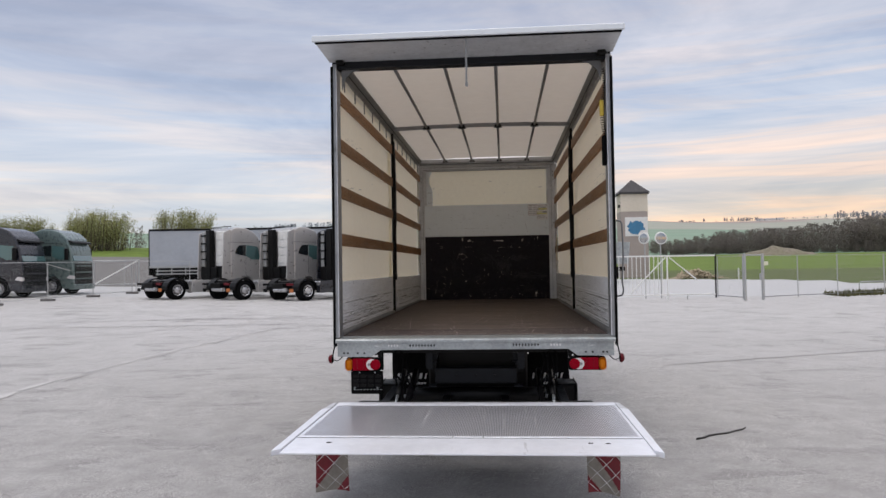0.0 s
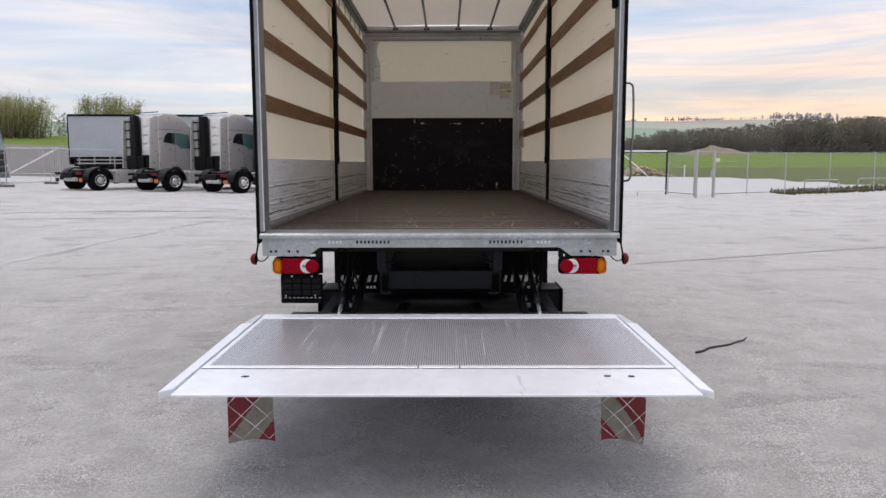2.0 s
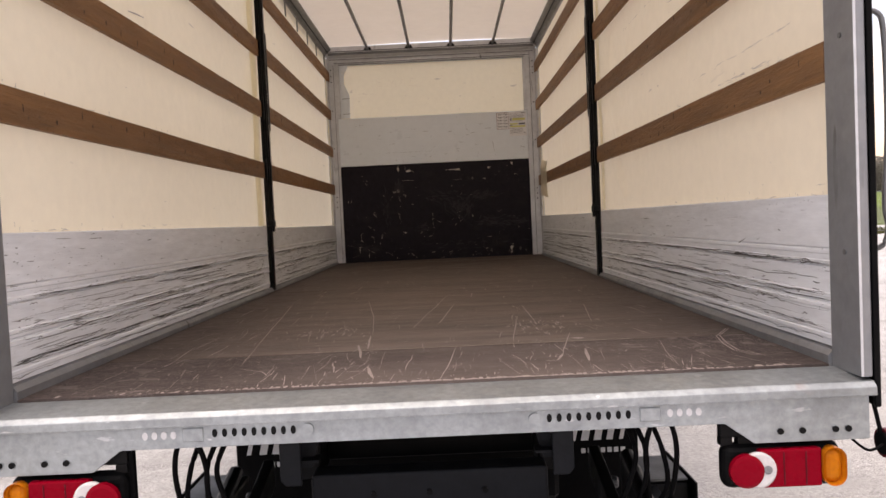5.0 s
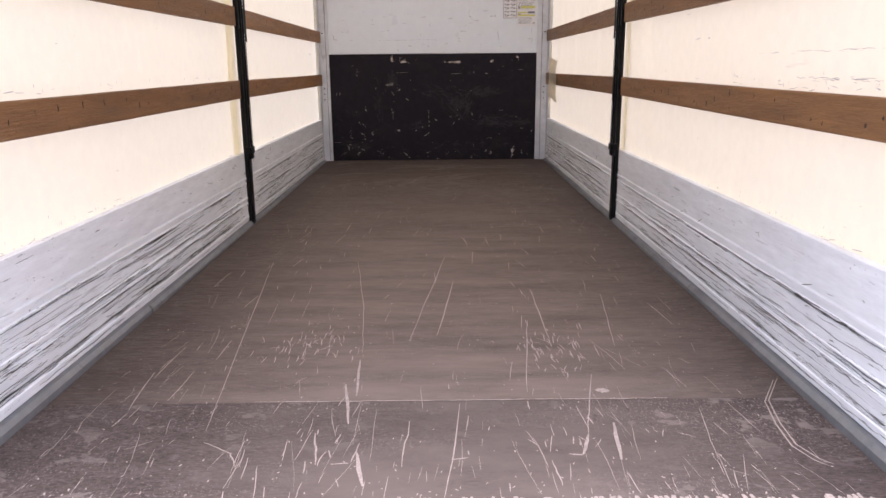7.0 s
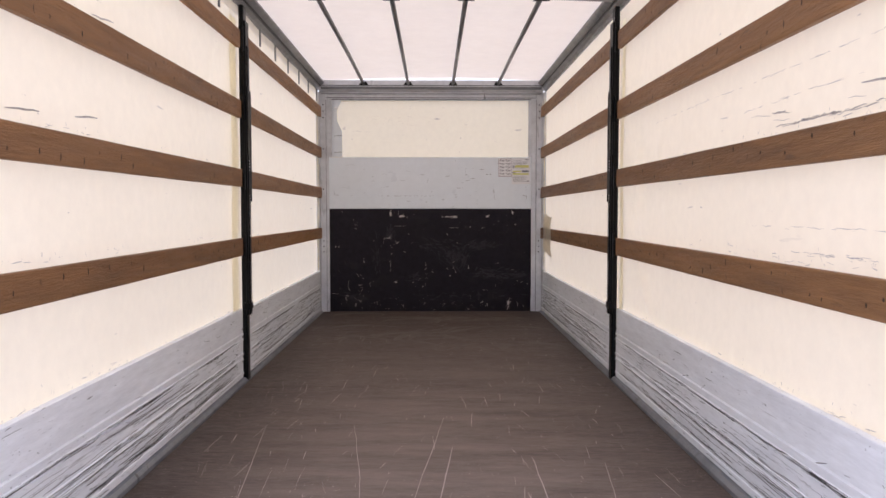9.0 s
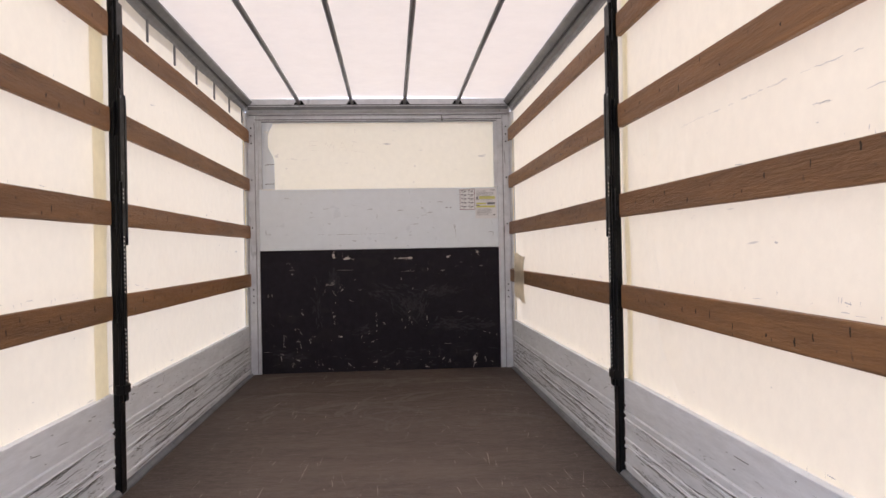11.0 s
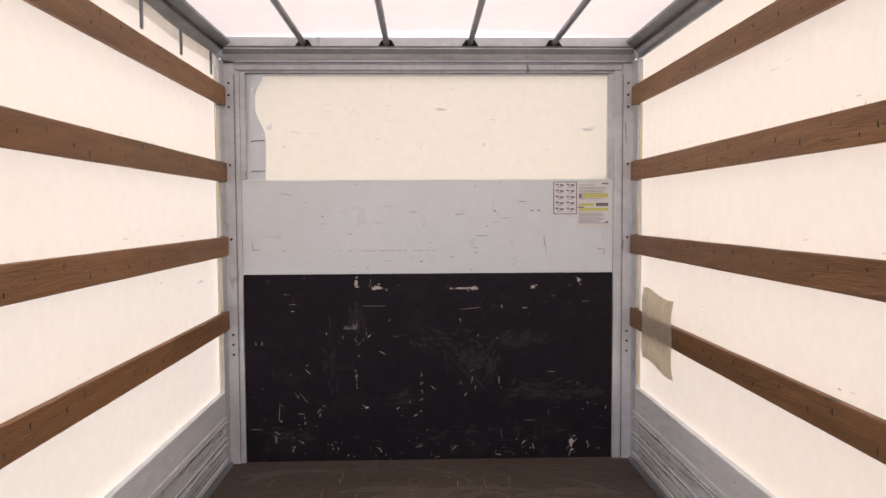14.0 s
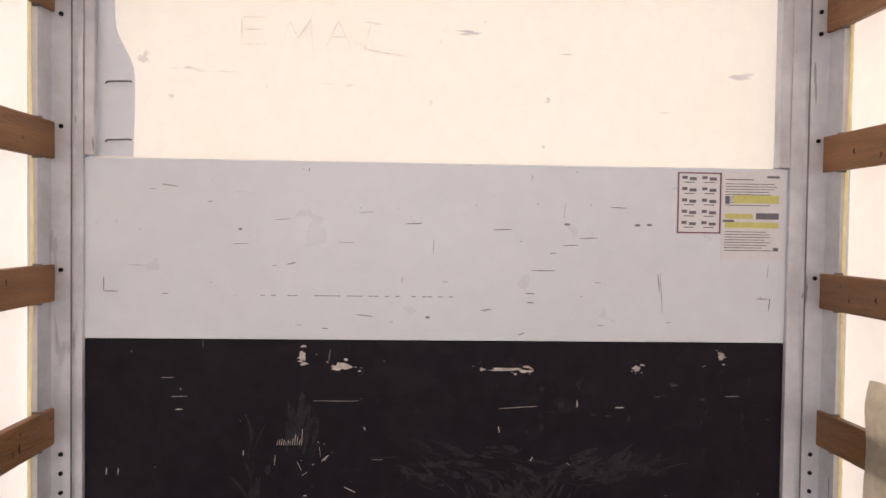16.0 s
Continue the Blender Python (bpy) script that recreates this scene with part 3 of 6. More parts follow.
for side in (-1, 1):
    part("side_tarpaulin", wavy_wall(side, 0.03, 6.66, 1.10, 3.66), M_TARP, truck, "translucent cream tarpaulin with scuff marks", smooth=True)
    for y0, y1 in ((3.13 if side < 0 else 3.205, 3.28), (3.41, 3.47), (6.50, 6.60)):
        part("tarpaulin_hem", sheet(lambda u, v: (side * (1.236 + 0.004 * math.sin(9 * v)), y0 + (y1 - y0) * u, 1.66 + 1.86 * v), 2, 18), M_HEM if y0 < 6 else M_HEM_FRONT, truck, "yellowed welded hem strip")


def roof_fn(u, v):
    x, y = -1.25 + 2.5 * u, 0.0 + 6.64 * v
    return (x, y, ROOF + 0.02 * math.sin(math.pi * u) + 0.010 * noise.noise(Vector((x * 1.5, y * 1.1, 2))))


part("roof_tarpaulin", sheet(roof_fn, 24, 46), M_ROOF, truck, "translucent white roof tarpaulin", smooth=True)

# cargo floor: plywood sheets on a steel deck
deck = part("cargo_floor", box(-1.235, 1.235, 0.101, FRONT + 0.03, FZ - 0.07, FZ - 0.021), M_STEEL_GREY, truck)
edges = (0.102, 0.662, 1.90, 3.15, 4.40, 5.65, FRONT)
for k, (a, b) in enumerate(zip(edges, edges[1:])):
    part("plywood_sheet", box(-1.195, 1.195, a + 0.0012, b - 0.0012, FZ - 0.02, FZ + 0.0006 * (k % 2), 0.001), M_FLOOR_WORN_LIT if k == 0 else M_FLOOR, deck)


def scratch_path(x, y, z, length, turn):
    a = rng.gauss(math.pi / 2, 0.11 if rng.random() < 0.88 else 0.7)
    pts, bend = [], rng.gauss(0, turn)
    for k in range(7):
        pts.append((x, y, z))
        x, y, a = x + math.cos(a) * length / 6, y + math.sin(a) * length / 6, a + bend / 6 + rng.gauss(0, 0.03)
    return pts


bm = bmesh.new()
for _ in range(430):
    y = 0.12 + 3.6 * rng.random() ** 1.9
    x = rng.uniform(-1.05, 1.1)
    pts = scratch_path(x, y, FZ + 0.0022, rng.choice((0.03, 0.04, 0.06, 0.09, 0.14, 0.24)) * rng.uniform(0.7, 1.3), 0.05)
    if all(-1.18 < p[0] < 1.18 and p[1] > 0.115 for p in pts):
        add_ribbon(bm, pts, rng.choice((0.0008, 0.0011, 0.0014, 0.002, 0.003)), (0, 0, 1))
for _ in range(360):
    x, y, a, s = rng.uniform(-1.1, 1.12), 0.125 + 1.6 * rng.random() ** 1.8, rng.gauss(1.57, 0.5), rng.uniform(0.003, 0.012)
    add_ribbon(bm, [(x + math.cos(a) * s * k / 2, y + math.sin(a) * s * k / 2, FZ + 0.0023) for k in range(3)], rng.uniform(0.0016, 0.0055), (0, 0, 1))
for cx, cy in ((-0.44, 1.11), (0.47, 1.05), (0.40, 0.42), (-0.25, 0.30)):
    for _ in range(70 if cy > 1 else 14):
        pts = scratch_path(rng.gauss(cx, 0.08), rng.gauss(cy, 0.12), FZ + 0.0024, rng.uniform(0.015, 0.08), 0.35)
        if pts[0][1] > 0.12 and pts[-1][1] > 0.12:
            add_ribbon(bm, pts, rng.uniform(0.002, 0.0048), (0, 0, 1))
for wd, line in ((0.003, ((-0.854, 2.34), (-0.638, 0.477))), (0.003, ((-0.393, 2.337), (-0.286, 1.576), (-0.24, 1.056))), (0.009, ((-0.244, 0.992), (-0.225, 0.70))), (0.010, ((-0.267, 0.785), (-0.226, 0.51))),
                 (0.012, ((-0.186, 0.346), (-0.15, 0.18))), (0.0035, ((0.078, 2.454), (-0.073, 1.168))), (0.005, ((0.115, 1.961), (0.035, 1.228))), (0.004, ((0.11, 0.636), (0.058, 0.128))),
                 (0.004, ((-0.044, 0.525), (-0.059, 0.272))), (0.006, ((-0.315, 0.458), (-0.288, 0.288))), (0.004, ((0.564, 0.847), (0.468, 0.435))), (0.010, ((0.468, 0.435), (0.434, 0.326))),
                 (0.006, ((0.394, 0.329), (0.434, 0.323))), (0.012, ((0.557, 0.503), (0.531, 0.296))), (0.005, ((0.47, 1.819), (0.467, 1.164))), (0.004, ((0.406, 1.388), (0.327, 0.716))),
                 (0.003, ((0.783, 1.729), (0.701, 1.104))), (0.0025, ((0.942, 0.63), (0.963, 0.431))), (0.0025, ((0.841, 0.592), (0.79, 0.294))), (0.004, ((-0.621, 0.411), (-0.532, 0.349), (-0.497, 0.276))),
                 (0.004, ((0.346, 0.297), (0.356, 0.176))), (0.005, ((-0.247, 0.288), (-0.199, 0.293))), (0.005, ((0.075, 0.305), (0.121, 0.314)))):
    pts = []
    for (xa, ya), (xb, yb) in zip(line, line[1:]):
        pts += [(xa + (xb - xa) * k / 6 + 0.003 * rng.uniform(-1, 1), ya + (yb - ya) * k / 6, FZ + 0.0026) for k in range(7)]
    add_ribbon(bm, pts, wd, (0, 0, 1))
arc = [(1.158, 0.788), (1.06, 0.629), (1.029, 0.482), (1.017, 0.358), (1.042, 0.283), (1.066, 0.255)]
for d in (0, 0.016):
    add_ribbon(bm, [(x + d, y + d * 0.6, FZ + 0.0026) for x, y in arc], 0.005, (0, 0, 1))
add_ribbon(bm, [(0.552 + 0.008 * k, 0.718 + 0.006 * (k % 2), FZ + 0.0026) for k in range(6)], 0.034, (0, 0, 1))
for k in range(60):
    x = -0.55 + 1.25 * rng.random()
    add_ribbon(bm, [(x, 0.662 + rng.gauss(0, 0.003), FZ + 0.0024), (x + rng.uniform(0.02, 0.06), 0.662, FZ + 0.0024), (x + 0.08, 0.663, FZ + 0.0024)], 0.003, (0, 0, 1))
for _ in range(150):
    pts = scratch_path(rng.uniform(-1.0, 1.0), rng.uniform(3.0, 6.3), FZ + 0.0022, rng.choice((0.04, 0.08, 0.15)) * rng.uniform(0.7, 1.3), 0.2)
    if pts[-1][1] < 6.55:
        add_ribbon(bm, pts, rng.choice((0.0012, 0.0016, 0.0024)), (0, 0, 1))
part("scratched_surface", bm, M_SCRATCH, deck, "pale scratches worn into the plywood", kind="stuff")
bm = bmesh.new()
for _ in range(64):
    cx, cy, rad, a0 = rng.uniform(-0.9, 0.9), rng.uniform(4.6, 6.7), rng.uniform(0.25, 0.8), rng.uniform(0.2, 2.6)
    pts = [(cx + rad * math.cos(a0 + 0.12 * k), cy + 0.8 * rad * math.sin(a0 + 0.12 * k) - 0.3, FZ + 0.0018) for k in range(9)]
    if all(-1.15 < p[0] < 1.15 and 3.6 < p[1] < 6.58 for p in pts):
        add_ribbon(bm, pts, rng.choice((0.010, 0.025, 0.05, 0.09)), (0, 0, 1))
part("scuffed_floor", bm, M_FAINT, deck, "faint turning scuffs of pallet trucks", kind="stuff")
bm = bmesh.new()
for _ in range(760):
    x, ln = rng.gauss(0.22, 0.50), 0.002 + 0.026 * rng.random() ** 3.0
    if abs(x) < 1.12:
        add_ribbon(bm, [(x + 0.002 * rng.uniform(-1, 1), 0.1045 + ln * k / 2, FZ + 0.002) for k in range(3)], rng.uniform(0.002, 0.015), (0, 0, 1))
part("worn_floor_edge", bm, M_SCRATCH, deck, "pale abraded edge of the floor", kind="stuff")
deck.matrix_basis = Matrix.Translation((0, 0, FZ - 0.012)) @ Matrix.Rotation(math.atan2(0.026, 6.62), 4, "X") @ Matrix.Translation((0, 0, -FZ))
for side in (-1, 1):
    part("floor_kerb", prism([(side * 1.196, FZ - 0.02), (side * 1.196, FZ + 0.012), (side * 1.208, FZ + 0.028), (side * 1.238, FZ + 0.030), (side * 1.238, FZ - 0.02)], "y", 0.108, FRONT), M_REAR_POST, truck,
         "aluminium kerb profile along the floor")

# side boards of extruded aluminium planks
PLANKS = (FZ + 0.032, FZ + 0.165, FZ + 0.270, FZ + 0.325, BOARD_TOP)


def plank_bm(side, y0, y1, z0, z1, ribs):
    xi, xo = side * 1.222, side * 1.247
    zs = [(xi, z0 + 0.002)]
    for r in ribs:
        zs += [(xi, r - 0.008), (xi - side * 0.0045, r - 0.005), (xi - side * 0.0045, r + 0.005), (xi, r + 0.008)]
    zs += [(xi, z1 - 0.003), (xi + side * 0.004, z1), (xo, z1), (xo, z0)]
    return prism(zs, "y", y0, y1)


for side in (-1, 1):
    for y0, y1 in ((0.109, POST_Y0 + 0.055), (POST_Y1 - 0.055, FRONT - 0.005)):
        holder = None
        for k, (a, b) in enumerate(zip(PLANKS, PLANKS[1:])):
            ribs = {0: (a + 0.03, b - 0.015), 1: (a + 0.02,), 2: (a + 0.012, b - 0.010), 3: ()}[k]
            bm_ = plank_bm(side, y0, y1, a, b + (0.014 if k == 3 and y0 < 1 else 0.0), ribs)
            if holder is None:
                holder = part("side_board", bm_, M_ALU, truck, "scuffed aluminium drop-side board with black rub marks")
            else:
                part("plank", bm_, M_ALU, holder)
        for ye in (y0 + 0.012, y1 - 0.012):
            for zz in (FZ + 0.30, FZ + 0.35, FZ + 0.14):
                part("rivet", lathe([(0.006, -0.003), (0.005, 0.002), (0.002, 0.004)], (side * 1.220, ye, zz), "x", 8), M_BLACK, holder)

# slot-in laths
LATHS = (2.067, 2.510, 2.947, 3.392)


def lath_bm(side, y0, y1, z):
    bm = bmesh.new()
    n, h, hz = 14, 0.0125, 0.0565
    rings = []
    for k in range(n + 1):
        y = y0 + (y1 - y0) * k / n
        dz = -0.002 * math.sin(math.pi * k / n)
        drop = 0.018 * max(0.0, 1 - y / 3.2)
        c = Vector((side * (1.217 + 0.002 * noise.noise(Vector((y, z, side)))), y, z + dz * 0.5 - drop))
        ring = []
        for sx, sz in ((-1, -0.93), (-0.85, -1), (0.85, -1), (1, -0.93), (1, 0.93), (0.85, 1), (-0.85, 1), (-1, 0.93)):
            ring.append(bm.verts.new(c + Vector((sx * h, 0, sz * hz + 0.0006 * rng.uniform(-1, 1)))))
        rings.append(ring)
    for a, b in zip(rings, rings[1:]):
        for j in range(8):
            bm.faces.new((a[j], a[(j + 1) % 8], b[(j + 1) % 8], b[j]))
    bm.faces.new(rings[0])
    bm.faces.new(rings[-1])
    return bm


for side in (-1, 1):
    for z in LATHS:
        for y0, y1 in ((0.112, POST_Y0 + 0.02), (POST_Y1 - 0.02, FRONT - 0.02)):
            part("lath", lath_bm(side, y0, y1, z), M_WOOD, truck, "brown weathered wooden lath in steel pockets")

# black steel stanchions between the bays
# Opaque pale disc colour for the bright tarpaulin showing through each hole.
M_HOLE_LIGHT = mat("punched_hole", (0.85, 0.84, 0.80), 0.8, grain=(20, 0.1), stain=(8, 0.1), bump=None)
for side in (-1, 1):
    ym = (POST_Y0 + POST_Y1) / 2
    post = part("stanchion", box(side * 1.195 if side > 0 else -1.228, 1.228 if side > 0 else -1.195, ym - 0.036, ym + 0.036, FZ, 3.62, 0.006), M_BLACK, truck, "black steel stanchion with punched holes")
    part("stanchion_channel", box(*sorted((side * 1.182, side * 1.20)), ym - 0.040, ym + 0.044, 1.62, 3.52, 0.005), M_BLACK, post)
    part("inner_channel", box(*sorted((side * 1.174, side * 1.190)), ym - 0.022, ym + 0.022, 1.62, 3.36, 0.004), M_BLACK, post)
    for z in LATHS:
        for ya, yb in ((POST_Y0 + 0.034, ym - 0.030), (ym + 0.035, ym + 0.062)):
            part("lath_pocket", prism([(ya, z - 0.070), (yb, z - 0.070), (yb, z + 0.075), ((ya + yb) / 2, z + 0.095), (ya, z + 0.075)], "x", *sorted((side * 1.192, side * 1.199)), bev=0.0015), M_BLACK, post)
    part("guide_plate", prism([(ym + 0.022, 2.42), (ym + 0.044, 2.36), (ym + 0.048, 2.95), (ym + 0.045, 3.05), (ym + 0.036, 3.08), (ym + 0.022, 3.08)], "x", *sorted((side * 1.172, side * 1.184)), bev=0.002), M_BLACK, post)
    part("upper_channel", box(*sorted((side * 1.170, side * 1.186)), ym - 0.050, ym - 0.020, 2.66, 3.10, 0.005), M_BLACK, post)
    for zz in (3.06, 2.70):
        part("bolt", lathe([(0.007, -0.004), (0.007, 0.0), (0.003, 0.003)], (side * 1.169, ym - 0.036, zz), "x", 8), M_RAIL, post)
    part("bottom_clamp", box(*sorted((side * 1.172, side * 1.215)), ym - 0.045, ym + 0.045, 1.655, 1.70, 0.004), M_BLACK, post)
    for za, zb in ((1.72, 1.98), (2.14, 2.43), (2.565, 2.66)):
        for k in range(int((zb - za) / 0.02)):
            part("punched_hole", lathe([(0.0055, -0.0008), (0.0055, 0.0008)], (side * 1.1738, ym - 0.008, za + 0.02 * k), "x", 6), M_HOLE_LIGHT, post)

# roof structure
for side in (-1, 1):
    rail = part("roof_rail", prism([(side * 1.168, 3.702), (side * 1.168, 3.716), (side * 1.20, 3.735), (side * 1.258, 3.735), (side * 1.258, 3.615), (side * 1.246, 3.615), (side * 1.238, 3.637), (side * 1.210, 3.648), (side * 1.206, 3.672), (side * 1.182, 3.690)], "y", 0.02, FRONT),
                M_ROOF_RAIL, truck, "grey aluminium roof rail")
    part("rail_groove", box(*sorted((side * 1.196, side * 1.207)), 0.05, FRONT - 0.05, 3.656, 3.668, 0.002), M_BLACK, rail)
    if side < 0:
        for k in range(13):
            y = 0.35 + 0.50 * k
            if abs(y - 3.35) > 0.15:
                part("hanging_clip", box(-1.222, -1.212, y - 0.011, y + 0.011, 3.475, 3.60, 0.003), M_RAIL, rail)
        part("clear_strip", sheet(lambda u, v: (-1.232, 0.1 + 6.4 * u, 3.545 + 0.06 * v + 0.006 * math.sin(40 * u)), 60, 1), M_CLEARSTRIP, rail)
for y in (3.34,):
    bow = part("roof_bow", prism([(-1.19, 3.660), (-0.6, 3.678), (0, 3.684), (0.6, 3.678), (1.19, 3.660), (1.19, 3.705), (0.6, 3.724), (0, 3.730), (-0.6, 3.724), (-1.19, 3.705)], "y", y - 0.025, y + 0.025),
               M_SLAT, truck, "grey roof bow across the cargo box")
for x in (-0.735, -0.252, 0.236, 0.728):
    for y0, y1 in ((0.03, 3.315), (3.365, 6.56)):
        slat = part("roof_tube", tube([(x + 0.0, y0, 3.692), (x, (y0 + y1) / 2, 3.70), (x, y1, 3.692)], 0.017, 10), M_SLAT, truck, "grey roof support tube", smooth=True)
        for ye, d in ((y0, 0.02), (y1, -0.02)):
            part("tube_shoe", prism([(x - 0.055, 3.668), (x + 0.055, 3.668), (x + 0.026, 3.712), (x - 0.026, 3.712)], "y", *sorted((ye - d * 0.2, ye + d))), M_BLACK, slat)

# bulkhead at the front end
wall = part("bulkhead_frame", box(-1.24, 1.24, FRONT + 0.045, FRONT + 0.075, 1.12, 2.90), M_POST_ALU, truck)
part("black_board", box(-1.128, 1.105, FRONT, FRONT + 0.03, FZ, 2.333, 0.002), M_BOARD, truck, "black bulkhead board with chipped and scratched paint")
grey = part("grey_panel", box(-1.128, 1.105, FRONT - 0.002, FRONT + 0.03, 2.336, 2.900, 0.002), M_PANEL, truck, "light grey bulkhead panel with scuffs")


def front_tarp(u, v):
    x, z = -1.12 + 2.24 * u, 2.88 + 0.80 * v
    return (x, FRONT + 0.04 + 0.008 * noise.noise(Vector((x * 2.2, z * 2, 8))), z)


part("front_tarpaulin", sheet(front_tarp, 30, 14), M_TARP_FRONT, truck, "translucent cream tarpaulin of the front wall", smooth=True)


bm = bmesh.new()
STROKES = (((0, 1), (0, 0)), ((0, 1), (0.5, 1)), ((0, 0.55), (0.4, 0.55)), ((0, 0), (0.5, 0)), ((0.75, -0.1), (0.95, 0.9), (1.1, 0.3), (1.35, 1), (1.4, -0.2)),
           ((1.65, 0), (1.9, 1), (2.15, 0)), ((1.75, 0.4), (2.05, 0.4)), ((2.55, 1.05), (2.42, 0.0), (3.3, -0.25)))
for stroke in STROKES:
    pts = []
    for (xa, za), (xb, zb) in zip(stroke, stroke[1:]):
        pts += [(-0.655 + 0.16 * (xa + (xb - xa) * k / 5), FRONT + 0.026, 3.268 + 0.085 * (za + (zb - za) * k / 5) - 0.003 * xa) for k in range(6)]
    add_ribbon(bm, pts, 0.004, (0, -1, 0))
part("faint_writing", bm, M_FAINTINK, truck, "faint hand-drawn letters on the front tarpaulin", kind="stuff")


def torn_fn(u, v):
    z = 2.905 + 0.62 * v
    edge = -0.985 - 0.055 * smooth01((v - 0.42) / 0.25) + 0.05 * smooth01((v - 0.8) / 0.2)
    return (-1.10 + (edge + 1.10) * u, FRONT + 0.012 + 0.012 * u * math.sin(5 * v) - 0.012 * math.sin(math.pi * u), z)


part("torn_flap", sheet(torn_fn, 8, 20), M_PANEL, truck, "loose grey tarpaulin flap at the corner", smooth=True)
part("buckle", lathe([(0.008, -0.016), (0.012, -0.012), (0.012, 0.012), (0.008, 0.016)], (-1.052, FRONT, 3.435), "x", 12), M_CLEAR_WIN, truck, "bright strap buckle")
for z in (2.95, 3.13):
    part("staple", tube([(-1.065, FRONT - 0.001, z), (-1.055, FRONT - 0.008, z + 0.004), (-0.995, FRONT - 0.008, z + 0.006), (-0.985, FRONT - 0.001, z + 0.006)], 0.003, 6), M_RAIL, truck)
for side in (-1, 1):
    xin = 1.104 if side > 0 else 1.126
    cp = part("corner_post", prism([(side * xin, FRONT - 0.018), (side * 1.150, FRONT - 0.018), (side * 1.156, FRONT - 0.030), (side * 1.215, FRONT - 0.030), (side * 1.222, FRONT - 0.10), (side * 1.252, FRONT - 0.10), (side * 1.252, FRONT + 0.06), (side * xin, FRONT + 0.06)], "z", FZ, 3.60, bev=0.002),
              M_POST_ALU, truck, "grey aluminium corner post with scuffs")
    for zz in (3.47, 3.40, 3.33, 2.99, 2.55, 1.98, 1.92, 1.86):
        part("bolt", lathe([(0.007, -0.004), (0.007, 0.0), (0.003, 0.003)], (side * 1.185, FRONT - 0.031, zz), "y", 10), M_BLACK, cp)
    for xa in (1.1525, 1.2185):
        part("groove", box(*sorted((side * xa, side * (xa + 0.004))), FRONT - 0.0322, FRONT - 0.0290, FZ + 0.02, 3.52, 0), M_RAIL, cp)
    for z in LATHS:
        part("lath_pocket", box(*sorted((side * 1.206, side * 1.236)), FRONT - 0.108, FRONT - 0.10, z - 0.062, z + 0.062, 0.002), M_RAIL, cp)
    if side > 0:
        part("inner_strip", box(1.072, 1.106, FRONT - 0.012, FRONT + 0.03, 2.905, 3.54, 0.002), M_POST_ALU, cp)
    else:
        part("inner_strip", box(-1.124, -1.094, FRONT - 0.016, FRONT + 0.03, 2.905, 3.54, 0.002), M_POST_ALU, cp)
part("front_header", prism([(FRONT - 0.09, 3.672), (FRONT - 0.09, 3.625), (FRONT - 0.03, 3.605), (FRONT - 0.03, 3.585), (FRONT - 0.015, 3.580), (FRONT - 0.015, 3.545), (FRONT - 0.008, 3.54), (FRONT - 0.008, 3.525), (FRONT + 0.05, 3.525), (FRONT + 0.05, 3.672)], "x", -1.225, 1.225),
     M_POST_ALU, truck, "stepped grey header profile over the bulkhead")
for ya, yb, za, zb in ((-0.0945, -0.0905, 3.664, 3.673), (-0.0945, -0.0905, 3.626, 3.656), (-0.034, -0.0305, 3.586, 3.592), (-0.0185, -0.0155, 3.546, 3.552), (-0.012, -0.0085, 3.5255, 3.534)):
    part("header_seal", box(-1.2, 1.2, FRONT + ya, FRONT + yb, za, zb, 0), M_RAIL, truck, "dark strip along the header")
part("header_top", box(-1.225, 1.225, FRONT - 0.05, FRONT + 0.05, 3.674, 3.735, 0.003), M_POST_ALU, truck)

# chips and scuffs on the boards
bm = bmesh.new()
for cx, cz, w, h in ((-0.33, 2.250, 0.075, 0.026), (0.20, 2.246, 0.16, 0.012), (0.26, 2.246, 0.05, 0.022), (0.62, 2.25, 0.03, 0.02), (0.90, 2.29, 0.022, 0.03), (-0.45, 2.285, 0.02, 0.035), (0.855, 1.29, 0.028, 0.055), (-0.40, 1.52, 0.03, 0.016), (0.12, 2.245, 0.02, 0.012)):
    n = 13
    pts = [bm.verts.new((cx + 0.5 * w * math.cos(2 * math.pi * k / n) * rng.uniform(0.45, 1.3), FRONT - 0.0018, cz + 0.5 * h * math.sin(2 * math.pi * k / n) * rng.uniform(0.45, 1.3))) for k in range(n)]
    bm.faces.new(pts)
    for _ in range(5):
        sx, sz, sr = cx + rng.uniform(-0.8, 0.8) * w, cz + rng.uniform(-0.9, 0.9) * h, rng.uniform(0.06, 0.2) * h
        bm.faces.new([bm.verts.new((sx + sr * rng.uniform(0.6, 2.4) * math.cos(2 * math.pi * k / 7), FRONT - 0.0021, sz + sr * rng.uniform(0.4, 1.2) * math.sin(2 * math.pi * k / 7))) for k in range(7)])
for _ in range(95):
    x, z = rng.uniform(-1.05, 1.05), (FZ + 0.02 + 0.13 * rng.random() ** 1.5 if rng.random() < 0.4 else FZ + 0.05 + 1.08 * rng.random())
    a, ln = rng.choice((0.05, 0.1, 1.4, 1.6, 2.6)) + rng.gauss(0, 0.2), rng.choice((0.003, 0.005, 0.009, 0.018, 0.04))
    add_ribbon(bm, [(x + math.cos(a) * ln * k / 3, FRONT - 0.0016, z + math.sin(a) * ln * k / 3 + 0.003 * rng.random()) for k in range(4)], rng.choice((0.0008, 0.0012, 0.002, 0.0036)), (0, -1, 0))
